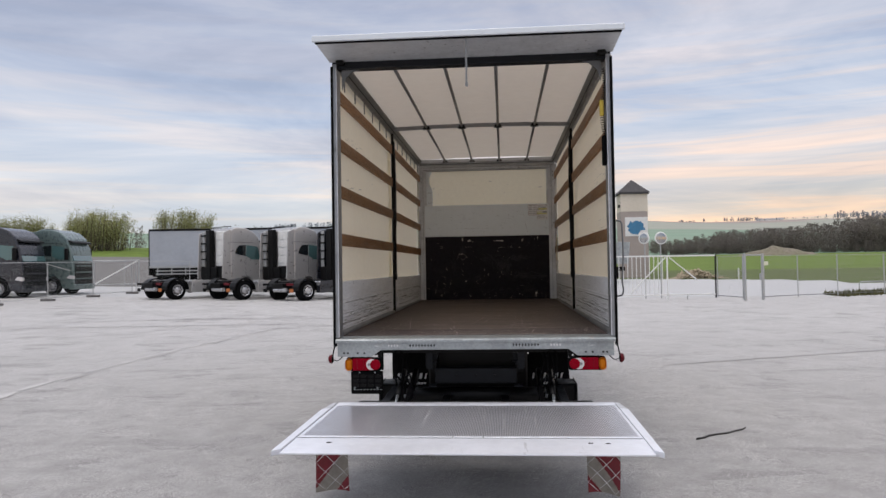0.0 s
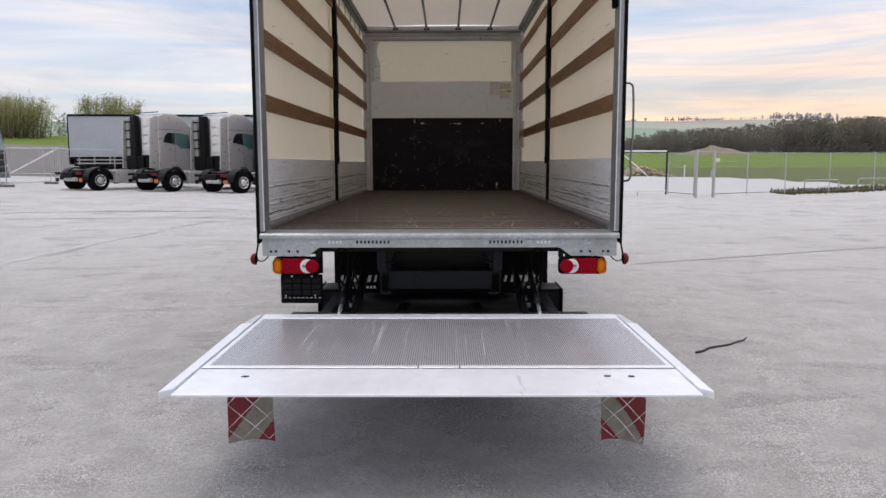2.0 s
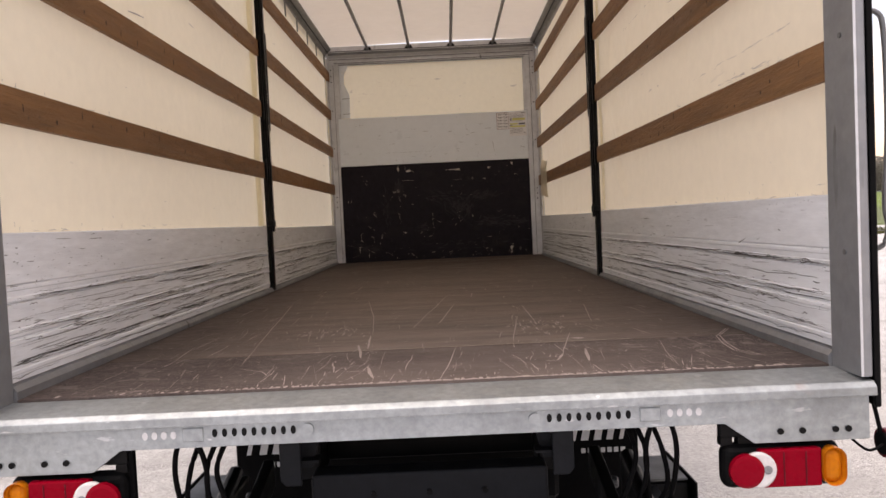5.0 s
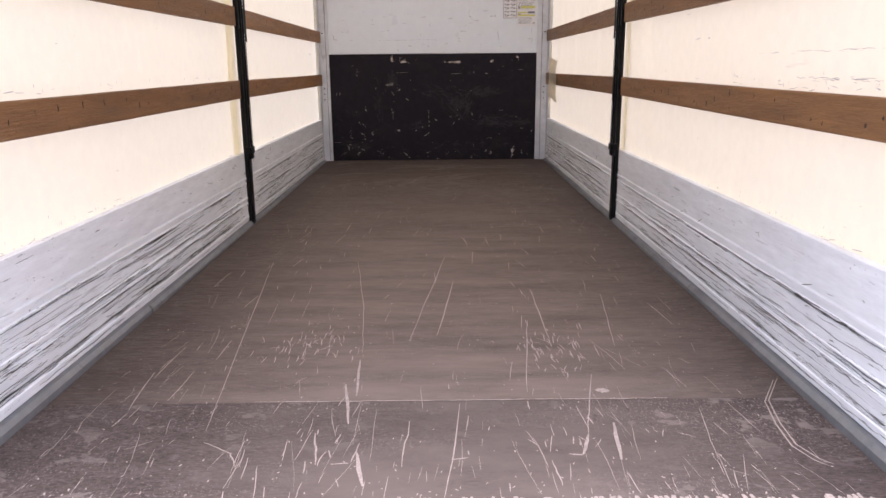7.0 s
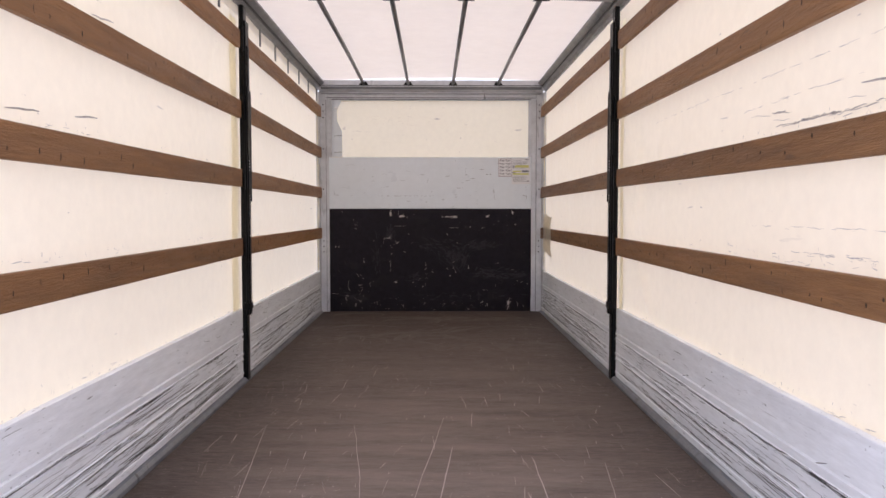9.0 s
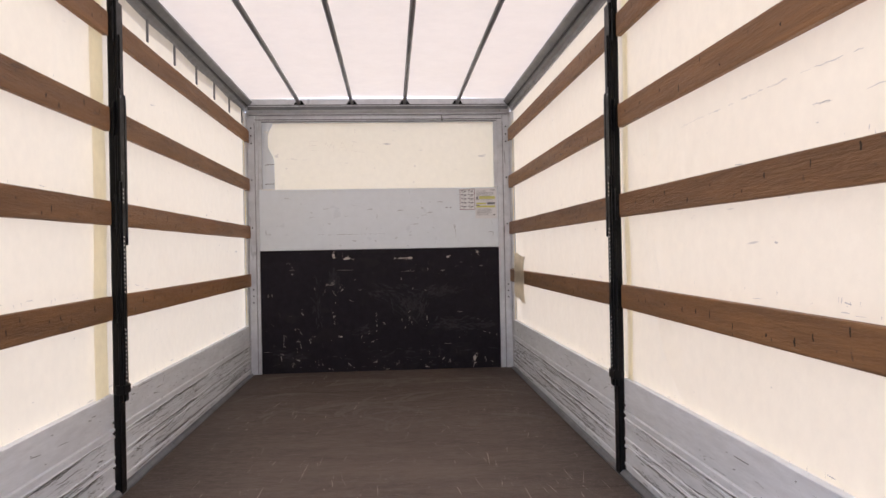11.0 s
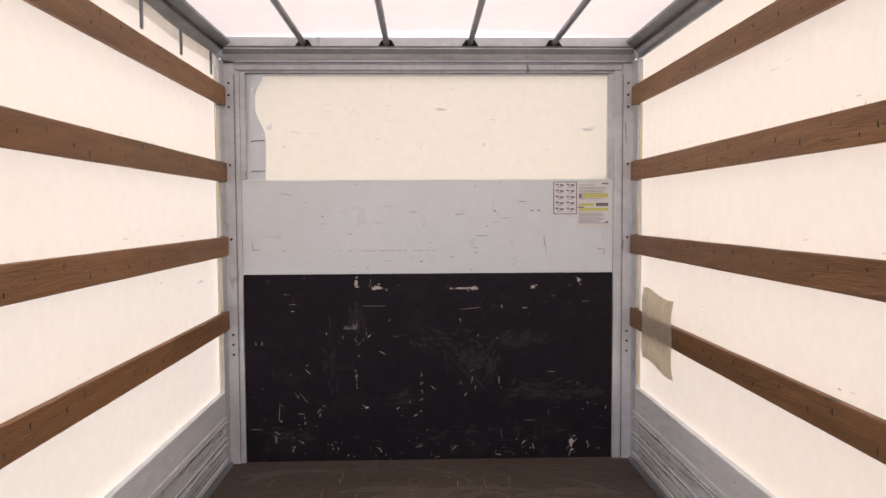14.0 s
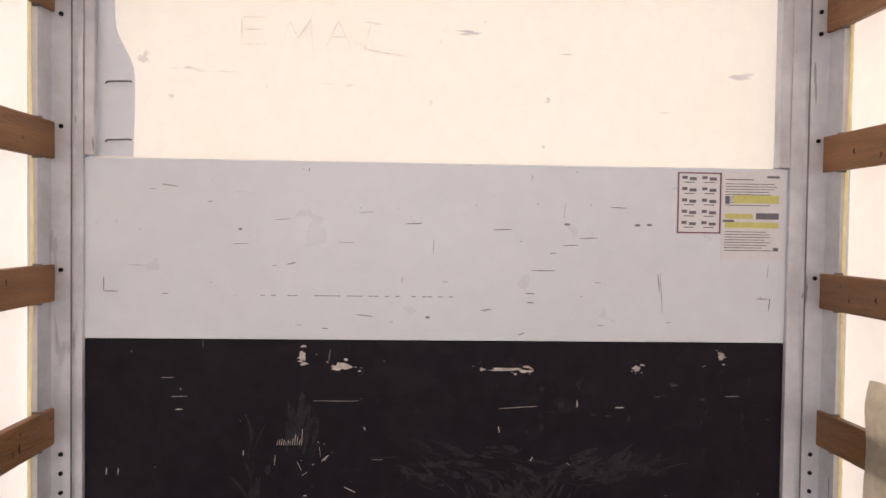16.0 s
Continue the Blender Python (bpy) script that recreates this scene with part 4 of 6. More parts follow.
for cx, cz, n in ((-0.78, 1.42, 8), (-0.72, 1.50, 4), (0.22, 1.60, 7), (0.20, 1.68, 4), (-0.40, 1.96, 6), (-0.44, 1.93, 3), (0.10, 1.27, 6), (-0.60, 1.26, 9), (-0.35, 1.25, 7), (0.55, 1.26, 6), (-0.95, 1.30, 5), (0.90, 1.28, 5)):
    for _ in range(n):
        x, z, a = rng.gauss(cx, 0.045), rng.gauss(cz, 0.03), rng.gauss(1.3, 0.7)
        ln = 0.004 + 0.04 * rng.random() ** 2
        add_ribbon(bm, [(x + math.cos(a) * ln * k / 3, FRONT - 0.0016, max(FZ + 0.02, z + math.sin(a) * ln * k / 3)) for k in range(4)], rng.choice((0.0008, 0.0014, 0.0022, 0.0045)), (0, -1, 0))
for x, z, ln, a in ((-0.891, 2.213, 0.038, 0), (-0.862, 2.153, 0.053, 0), (-0.847, 2.113, 0.022, 0), (-0.417, 2.141, 0.144, 0), (0.176, 2.118, 0.125, 0.06), (0.552, 2.122, 0.029, 0), (-0.537, 1.933, 0.034, 1.5), (-1.06, 1.905, 0.022, 1.5), (-1.024, 1.905, 0.022, 1.5), (-0.251, 2.048, 0.012, 2), (-0.758, 1.782, 0.012, 0), (-0.446, 1.837, 0.012, 0), (0.703, 1.729, 0.053, 0), (-0.928, 1.437, 0.12, 1.5), (-0.905, 1.433, 0.019, 2.4), (-0.808, 1.577, 0.043, 2), (-0.757, 1.556, 0.072, 2.2), (-0.213, 1.505, 0.024, 0.9), (-0.112, 1.46, 0.029, 0.6), (-1.097, 1.394, 0.067, 0), (0.913, 2.16, 0.048, 0), (0.429, 2.122, 0.024, 1.6), (1.066, 1.493, 0.019, 1.3), (0.566, 1.43, 0.072, 0)):
    add_ribbon(bm, [(x + math.cos(a) * ln * k / 4, FRONT - 0.0017, z + math.sin(a) * ln * k / 4 + 0.0015 * rng.random()) for k in range(5)], 0.0017 if ln > 0.03 else 0.0042, (0, -1, 0))
for x, z0, z1 in ((-0.455, 1.62, 1.75), (-0.06, 1.48, 1.73)):
    for _ in range(9):
        z = rng.uniform(z0, z1)
        add_ribbon(bm, [(x + rng.gauss(0, 0.006), FRONT - 0.0017, z + 0.004 * k) for k in range(3)], 0.003, (0, -1, 0))
for k in range(12):
    x = -0.53 + 0.007 * k
    add_ribbon(bm, [(x + 0.002 * j, FRONT - 0.0017, 2.0 + (0.008 + 0.0016 * k * rng.random()) * j) for j in range(3)], 0.002, (0, -1, 0))
part("chipped_paint", bm, M_CHIP, truck, "pale chips in the black board", kind="stuff")
bm = bmesh.new()
for cx, cz, sx, sz, lean, n in ((0.05, 1.93, 0.13, 0.035, -0.22, 70), (0.22, 1.80, 0.07, 0.05, -0.9, 90), (0.32, 1.74, 0.06, 0.06, 1.2, 60), (0.50, 1.92, 0.08, 0.022, 0.12, 80), (-0.46, 2.02, 0.025, 0.03, 1.4, 40),
                            (0.62, 1.60, 0.11, 0.035, 0.05, 60), (0.92, 1.60, 0.10, 0.03, 0.05, 50), (-0.22, 1.56, 0.06, 0.02, 0.35, 30), (-0.6, 1.8, 0.02, 0.10, 1.57, 30), (-0.9, 1.35, 0.10, 0.05, 0.0, 30), (0.3, 1.33, 0.3, 0.05, 0.1, 50)):
    for _ in range(n):
        x, z, a, bend = rng.gauss(cx, sx), rng.gauss(cz, sz), rng.gauss(lean, 0.22), rng.gauss(0, 0.4)
        ln, pts = rng.uniform(0.02, 0.10), []
        for k in range(6):
            pts.append((x, FRONT - 0.0012, max(FZ + 0.02, min(2.32, z))))
            x, z, a = x + math.cos(a) * ln / 5, z + math.sin(a) * ln / 5, a + bend / 5
        if all(abs(p[0]) < 1.09 for p in pts):
            add_ribbon(bm, pts, rng.choice((0.002, 0.005, 0.010, 0.018)), (0, -1, 0))
part("hazed_paint", bm, M_SMUDGE, truck, "smoky grey scrapes on the black board", kind="stuff")
bm = bmesh.new()
for _ in range(44):
    x, z = rng.uniform(-1.05, 1.05), rng.uniform(2.36, 2.88)
    ln = rng.choice((0.006, 0.01, 0.02, 0.05))
    a = rng.gauss(0, 0.08) if rng.random() < 0.8 else 1.5
    add_ribbon(bm, [(x + math.cos(a) * ln * k / 3, FRONT - 0.0038, z + math.sin(a) * ln * k / 3) for k in range(4)], rng.choice((0.0014, 0.0018, 0.003)), (0, -1, 0))
for k in range(40):
    x = -0.62 + 0.68 * k / 40
    if rng.random() < 0.75:
        add_ribbon(bm, [(x, FRONT - 0.0038, 2.476 + rng.gauss(0, 0.0006)), (x + 0.007, FRONT - 0.0038, 2.476), (x + 0.016, FRONT - 0.0038, 2.476)], 0.003, (0, -1, 0))
add_ribbon(bm, [(0.69, FRONT - 0.0038, 2.56), (0.695, FRONT - 0.0038, 2.50), (0.70, FRONT - 0.0038, 2.43)], 0.002, (0, -1, 0))
for x, z, ln, a in ((-0.654, 2.683, 0.01, 0), (0.604, 2.712, 0.019, 0), (0.644, 2.714, 0.017, 0), (0.272, 2.563, 0.077, 0), (0.255, 2.489, 0.029, 0), (0.259, 2.46, 0.024, 0), (0.113, 2.434, 0.034, 0.1), (-0.064, 2.41, 0.014, 0), (0.232, 2.356, 0.022, 0.3), (-1.071, 2.484, 0.048, 0), (-1.068, 2.486, 0.043, 1.57), (1.009, 2.479, 0.038, 0), (1.05, 2.438, 0.043, 1.5), (0.376, 2.712, 0.019, 0), (0.149, 2.691, 0.058, 0.05), (0.427, 2.667, 0.058, 0.05), (-0.131, 2.706, 0.053, 0.05), (-0.502, 2.574, 0.029, 0.2), (0.69, 2.498, 0.058, 1.7)):
    add_ribbon(bm, [(x + math.cos(a) * ln * k / 4, FRONT - 0.0038, z + math.sin(a) * ln * k / 4 + 0.001 * rng.random()) for k in range(5)], 0.0035 if ln > 0.02 else 0.008, (0, -1, 0))
part("scuffed_surface", bm, M_PANELMARK, truck, "dark scuffs on the grey panel", kind="stuff")

# notices on the grey panel
def notice(x0, x1, z0, z1, border, rows):
    p = part("notice", box(x0, x1, FRONT - 0.0045, FRONT - 0.0025, z0, z1, 0), M_PAPER, truck, "printed instruction notice glued to the panel")
    y0, y1 = FRONT - 0.0062, FRONT - 0.0048
    if border:
        b = 0.004
        for bx in ((x0, x1, z0, z0 + b), (x0, x1, z1 - b, z1), (x0, x0 + b, z0 + b, z1 - b), (x1 - b, x1, z0 + b, z1 - b)):
            part("border", box(bx[0], bx[1], y0, y1, bx[2], bx[3], 0), M_INK_RED, p)
    for a, b_, c, d, m_ in rows:
        w, h = x1 - x0, z1 - z0
        part("print_bar", box(x0 + a * w, x0 + b_ * w, y0 + (0.0006 if m_ is M_INK else 0), y1, z1 - d * h, z1 - c * h, 0), m_, p)
    return p


pict = []
for r in range(5):
    for c in (0.10, 0.56):
        pict += [(c, c + 0.12, 0.06 + 0.185 * r, 0.11 + 0.185 * r, M_INK), (c + 0.17, c + 0.33, 0.08 + 0.185 * r, 0.13 + 0.185 * r, M_INK), (c + 0.05, c + 0.28, 0.155 + 0.185 * r, 0.17 + 0.185 * r, M_INK)]
notice(0.742, 0.884, 2.690, 2.886, True, pict)
rows = [(0.72, 0.92, 0.05, 0.075, M_INK), (0.05, 0.50, 0.09, 0.10, M_INK)]
for k in range(9):
    rows.append((0.05, rng.uniform(0.75, 0.92), 0.14 + 0.03 * k, 0.148 + 0.03 * k, M_INK if not 5 <= k else M_INK))
rows += [(0.18, 0.92, 0.27, 0.36, M_INK_YELLOW), (0.05, 0.50, 0.48, 0.535, M_INK_YELLOW), (0.05, 0.92, 0.575, 0.64, M_INK_YELLOW), (0.55, 0.92, 0.47, 0.54, M_INK), (0.05, 0.12, 0.28, 0.37, M_INK), (0.02, 0.2, 0.55, 0.575, M_INK)]
for k in range(8):
    rows.append((0.05, rng.uniform(0.6, 0.92), 0.68 + 0.03 * k, 0.688 + 0.03 * k, M_INK))
rows += [(0.84, 0.92, 0.86, 0.90, M_INK)]
notice(0.888, 1.092, 2.606, 2.892, False, rows)


def patch_fn(u, v):
    y = 5.83 + 0.50 * u + 0.012 * (v - 0.5) + 0.006 * math.sin(9 * v)
    z = 1.86 + 0.40 * v + 0.02 * (u - 0.5) - 0.01 * math.sin(6 * u)
    over = smooth01((v + 0.35) / 0.55) * (1 - 0.7 * smooth01((v - 0.75) / 0.40))
    return (1.228 - 0.031 * over - 0.004 * math.sin(9 * u + 3 * v) * (1 - 0.6 * over), y, z)


part("tape_patch", sheet(patch_fn, 12, 40), M_TAPE, truck, "beige tape patch over a lath", smooth=True)

# rub marks on the boards, grime over the laths, nail stains
bm = bmesh.new()
for side in (-1, 1):
    for _ in range(1500):
        y, ln = rng.uniform(0.12, 6.4), rng.choice((0.03, 0.06, 0.10, 0.2, 0.45)) * rng.uniform(0.6, 1.3)
        on_rib = rng.random() < 0.5
        z = rng.choice((1.267, 1.33, 1.365, 1.462)) + rng.gauss(0, 0.003) if on_rib else FZ + 0.045 + 0.24 * rng.random() ** 1.2
        x = side * (1.2166 if on_rib else 1.2208)
        y1 = min(6.55, y + ln)
        if not (POST_Y0 - 0.05 < y1 and y < POST_Y1 + 0.05):
            add_ribbon(bm, [(x, y + (y1 - y) * k / 4, z + rng.gauss(0, 0.0022)) for k in range(5)], rng.choice((0.0007, 0.0010, 0.0015, 0.0022, 0.0034)), (1, 0, 0))
    for _ in range(46):
        y, z, a = rng.uniform(0.15, 6.3), rng.uniform(1.50, 1.64), rng.gauss(0.25, 0.5)
        ln = rng.choice((0.012, 0.02, 0.04, 0.10))
        add_ribbon(bm, [(side * 1.2206, y + math.cos(a) * ln * k / 3, z - math.sin(a) * ln * 0.35 * k / 3) for k in range(4)], rng.choice((0.0012, 0.0018, 0.003)), (1, 0, 0))
part("rubbed_surface", bm, M_DARKMARK, truck, "black rub marks on the side boards", kind="stuff")
bm = bmesh.new()
for side in (-1, 1):
    for z0 in (BOARD_TOP - 0.055,) + LATHS[:3]:
        for _ in range(70):
            y = rng.choice((rng.uniform(0.22, 3.1), rng.uniform(3.5, 6.4), 0.22 + 1.4 * rng.random() ** 1.5))
            z = z0 + 0.060 + abs(rng.gauss(0, 0.018))
            if z0 > 1.7 and y < 3.2:
                z -= 0.018 * max(0.0, 1 - y / 3.2)
            if rng.random() < 0.7:
                d = (0.002 * rng.gauss(0, 1), rng.uniform(0.004, 0.016))
            else:
                d = (rng.uniform(0.01, 0.06), rng.gauss(0, 0.004))
            pts = [(y + d[0] * k / 3, z + d[1] * k / 3) for k in range(4)]
            add_ribbon(bm, [(tarp_x(side, a, b) - side * 0.004, a, b) for a, b in pts], rng.choice((0.001, 0.0014, 0.002, 0.003)), (1, 0, 0))
    for _ in range(16):
        y, z = 0.25 + 1.2 * rng.random(), rng.choice((2.63, 3.06, 3.10)) + rng.gauss(0, 0.02)
        ln = rng.uniform(0.05, 0.22)
        pts = [(y + ln * k / 5, z + 0.08 * ln * k / 5 + rng.gauss(0, 0.002)) for k in range(6)]
        add_ribbon(bm, [(tarp_x(side, a, b) - side * 0.004, a, b) for a, b in pts], rng.choice((0.002, 0.004, 0.007)), (1, 0, 0))
for y0, y1, z, wide, n in ((0.35, 1.15, 2.594, 0.0045, 44), (0.5, 1.1, 2.150, 0.003, 16), (0.5, 2.6, 2.790, 0.0022, 40), (0.6, 1.7, 2.690, 0.0022, 22), (0.4, 1.5, 2.235, 0.0022, 20)):
    for _ in range(n):
        y, ln = rng.uniform(y0, y1), rng.uniform(0.02, 0.09)
        zz = z + rng.gauss(0, wide * 0.7)
        pts = [(y + ln * k / 4, zz + rng.gauss(0, 0.0015)) for k in range(5)]
        add_ribbon(bm, [(tarp_x(1, a, b) - 0.004, a, b) for a, b in pts], wide * rng.uniform(0.3, 0.9), (1, 0, 0))
part("grimy_surface", bm, M_GRIME, truck, "dark grime marks on the tarpaulin above the laths", kind="stuff")
bm = bmesh.new()
for side in (-1, 1):
    for z0 in LATHS:
        y = 0.25
        while y < 6.45:
            if not POST_Y0 - 0.03 < y < POST_Y1 + 0.03:
                z = z0 - 0.018 * max(0.0, 1 - y / 3.2) + rng.choice((-0.022, 0.02, 0.0)) + rng.gauss(0, 0.008)
                x = side * (1.217 + 0.002 * noise.noise(Vector((y, z0, side))) - 0.0125) - side * 0.0016
                h = rng.uniform(0.005, 0.014)
                add_ribbon(bm, [(x, y, z + h), (x, y + rng.gauss(0, 0.002), z), (x, y + rng.gauss(0, 0.003), z - h)], rng.uniform(0.004, 0.011), (1, 0, 0))
            y += rng.uniform(0.07, 0.24)
part("stained_wood", bm, M_NAIL, truck, "dark nail stains in the laths", kind="stuff")

# rear frame
for side in (-1, 1):
    rp = part("rear_post", prism([(side * 1.205, -0.045), (side * 1.236, -0.045), (side * 1.248, -0.02), (side * 1.248, 0.107), (side * 1.205, 0.107)], "z", FZ - 0.02, 3.64, bev=0.003), M_REAR_POST, truck, "grey aluminium rear door post")
    part("edge_seal", prism([(side * 1.238, -0.050), (side * 1.256, -0.046), (side * 1.264, -0.035), (side * 1.264, 0.03), (side * 1.258, 0.06), (side * 1.2485, 0.06), (side * 1.2485, -0.02)], "z", 1.075, 3.62, bev=0.004), M_RUBBER, rp, "black rubber edge seal")
    for zz in (1.50, 2.1, 2.72, 3.3):
        part("bolt", lathe([(0.008, -0.003), (0.008, 0.0), (0.004, 0.003)], (side * 1.2045, 0.02, zz), "x", 8), M_RAIL, rp)
    part("edge_strip", box(*sorted((side * 1.2035, side * 1.211)), -0.049, -0.0455, FZ - 0.018, 3.60, 0.001), M_POST_ALU, rp, "bright strip along the post edge")
    part("corner_gusset", prism([(side * 1.17, 3.42), (side * 1.17, 3.60), (side * 1.01, 3.60), (side * 1.07, 3.585), (side * 1.14, 3.52)], "y", 0.02, 0.05), M_RAIL, truck, "curved corner gusset")
    part("hinge_block", box(*sorted((side * 1.13, side * 1.20)), -0.10, -0.02, 3.625, 3.665, 0.006), M_BLACK, truck, "black flap hinge")
part("rear_header", box(-1.248, 1.248, -0.03, 0.09, 3.60, 3.665, 0.006), M_STEEL_GREY, truck, "dark rear roof header")
flap = part("roof_flap", prism([(-0.02, 3.660), (-0.58, 3.682), (-0.58, 3.716), (-0.02, 3.700)], "x", -1.272, 1.272, bev=0.004), M_POST_ALU, truck, "grey rear roof flap held open over the entrance")
part("flap_edge", box(-1.285, 1.285, -0.605, -0.582, 3.672, 3.724, 0.006), M_PANEL, flap)
part("flap_gasket", box(-1.262, 1.262, -0.590, -0.565, 3.660, 3.672, 0.004), M_RUBBER, flap)
strap = part("pull_strap", prism([(-0.008, 3.672), (-0.008, 3.30), (-0.014, 3.275), (-0.008, 3.26), (0.008, 3.26), (0.014, 3.275), (0.008, 3.30), (0.008, 3.672)], "y", -0.57, -0.565, bev=0.001), M_STRAP, truck, "grey webbing pull strap hanging from the flap")

sill = part("rear_sill", prism([(-1.225, 0.990), (-1.225, 1.112), (1.225, 1.112), (1.225, 0.990), (0.91, 0.990), (0.83, 1.048), (-0.83, 1.048), (-0.91, 0.990)], "y", -0.045, -0.02, bev=0.003), M_GALV, truck, "galvanised steel rear sill with punched slots")
part("sill_step", prism([(-0.06, 1.112), (-0.06, 1.136), (-0.045, 1.150), (0.02, 1.158), (0.099, 1.163), (0.099, 1.112), (-0.02, 1.112)], "x", -1.24, 1.24, bev=0.003), M_GALV, sill, "galvanised floor edge profile")
for side in (-1, 1):
    for k in range(4):
        part("slot", prism([(side * (0.681 + 0.026 * k) + 0.008 * math.cos(a), 1.086 + 0.011 * math.sin(a)) for a in (math.pi * q / 5 for q in range(10))], "y", -0.047, -0.044), M_INK_WHITE, sill)
    for k in range(9):
        part("slot", prism([(side * (0.351 + 0.027 * k) + 0.007 * math.cos(a), 1.087 + 0.012 * math.sin(a)) for a in (math.pi * q / 5 for q in range(10))], "y", -0.047, -0.044), M_BLACK, sill)
    part("lock_plate", box(*sorted((side * 0.598, side * 0.655)), -0.050, -0.044, 1.066, 1.104, 0.002), M_GALV, sill)
    part("bolt", lathe([(0.016, -0.006), (0.016, 0.0), (0.008, 0.004)], (side * 0.310, -0.046, 1.088), "y", 12), M_GALV, sill)
    for xb in (0.98, 1.04, 1.13, 1.165):
        part("bolt", lathe([(0.009, -0.004), (0.009, 0.0)], (side * xb, -0.046, 1.022), "y", 8), M_BLACK, sill)

# tail lights, markers, plate holder
for side in (-1, 1):
    lamp = part("tail_light", box(*sorted((side * 0.828, side * 1.158)), -0.03, 0.03, 0.856, 0.982, 0.03, 4), M_PLASTIC, truck, "rear light cluster with amber, red and clear lenses")
    yl0, yl1 = -0.048, -0.022
    part("amber_lens", box(*sorted((side * 1.092, side * 1.156)), yl0, yl1, 0.866, 0.972, 0.031, 5), M_AMBER, lamp)
    part("red_lens", box(*sorted((side * 0.920, side * 1.091)), yl0, yl1, 0.866, 0.972, 0.006, 2), M_RED, lamp)
    part("clear_lens", lathe([(0.050, 0.0), (0.050, -0.008), (0.044, -0.012)], (side * 0.914, yl0 + 0.002, 0.919), "y", 24), M_CLEAR, lamp)
    for xa in (0.985, 1.045):
        part("lens_rib", box(*sorted((side * xa, side * (xa + 0.004))), yl0 - 0.0022, yl0 + 0.002, 0.874, 0.964, 0.001), M_RED_DARK, lamp)
    part("lens_core", lathe([(0.012, 0.0), (0.012, -0.0142), (0.006, -0.016)], (side * 0.938, yl0 + 0.002, 0.921), "y", 14), M_STRAP, lamp)
    part("fog_lens", lathe([(0.046, 0.0), (0.046, -0.016), (0.036, -0.020)], (side * 0.881, yl0 + 0.002, 0.919), "y", 24), M_RED, lamp)
    part("bracket", box(*sorted((side * 0.83, side * 1.10)), -0.01, 0.02, 0.999, 1.05, 0.003), M_BLACK, lamp)
    for xa, xb in ((0.83, 0.862), (0.942, 0.962), (1.000, 1.016), (1.085, 1.10)) if side < 0 else ((0.83, 0.862), (0.878, 1.06), (1.085, 1.10)):
        part("bracket_leg", box(*sorted((side * xa, side * xb)), -0.01, 0.02, 0.976, 1.0, 0), M_BLACK, lamp)
    mk = part("marker_lamp", lathe([(0.014, -side * 0.010), (0.030, -side * 0.008), (0.036, 0.0), (0.034, side * 0.005), (0.010, side * 0.006)], (side * 1.284, -0.005, 0.965), "x", 16), M_RUBBER, truck, "rubber-armed red marker lamp")
    part("marker_lens", lathe([(0.041, -side * 0.003), (0.041, side * 0.010), (0.034, side * 0.024), (0.020, side * 0.032), (0.006, side * 0.034)], (side * 1.284, -0.005, 0.965), "x", 18), M_RED_DARK, mk)
    part("marker_arm", smooth_tube([(side * 1.262, 0.0, 1.075), (side * 1.272, 0.0, 1.03), (side * 1.279, -0.003, 0.985)], 0.006, 8), M_RUBBER, mk)
    part("cable", smooth_tube([(side * 1.275, -0.02, 0.965), (side * 1.235, -0.02, 0.950), (side * 1.20, -0.01, 0.975), (side * 1.17, 0.0, 1.012)], 0.004, 6), M_RUBBER, mk)
part("lamp_panel", box(-0.866, -0.818, 0.001, 0.025, 0.862, 1.035, 0.003), M_PLASTIC, truck, "black panel beside the rear light")
plate = part("plate_holder", box(-1.111, -0.818, -0.02, 0.0, 0.652, 0.858, 0.012, 2), M_PLASTIC, truck, "empty black number plate holder")
for k in range(4):
    for j in range(3):
        part("rib", box(-1.09 + 0.067 * k, -1.04 + 0.067 * k, -0.024, -0.018, 0.715 + 0.042 * j, 0.742 + 0.042 * j, 0.002), M_BLACK, plate)
for k in range(9):
    part("glint_clip", box(-1.085 + 0.03 * k, -1.070 + 0.03 * k, -0.025, -0.019, 0.690, 0.695, 0), M_GALV, plate)
for xx, zz in ((-1.075, 0.708), (-0.87, 0.708), (-1.03, 0.846), (-0.89, 0.846)):
    part("screw", lathe([(0.007, -0.004), (0.006, 0.001)], (xx, -0.022, zz), "y", 8), M_GALV, plate)

# grab rail outside
part("grab_rail", smooth_tube([(1.262, 0.05, 2.17), (1.314, 0.03, 2.16), (1.326, 0.02, 2.09), (1.330, 0.02, 1.84), (1.318, 0.02, 1.64), (1.326, 0.02, 1.56), (1.312, 0.03, 1.51), (1.262, 0.05, 1.50)], 0.0075, 8), M_RAIL, truck, "bent steel rod beside the rear post", smooth=True)

# hand control on a spiral cord
bm = bmesh.new()
pts = []
for k in range(150):
    t = k / 149
    z = 3.53 - 0.62 * t
    r = 0.020 if t > 0.45 else 0.012
    turns = 30 * t
    pts.append((1.186 + r * math.cos(2 * math.pi * turns) + 0.010 * math.sin(7 * t), 0.02 + r * math.sin(2 * math.pi * turns), z))
add_tube(bm, pts, 0.0042, 5)
cord = part("spiral_cord", bm, M_RUBBER, truck, "black spiral cord of the lift hand control", smooth=True)
part("cord_clip", box(1.150, 1.186, -0.01, 0.03, 3.10, 3.24, 0.006), M_YELLOW, cord, "yellow cord clip")
part("hand_control", box(1.166, 1.206, -0.005, 0.05, 2.66, 2.93, 0.014, 3), M_RUBBER, cord, "black hand control")

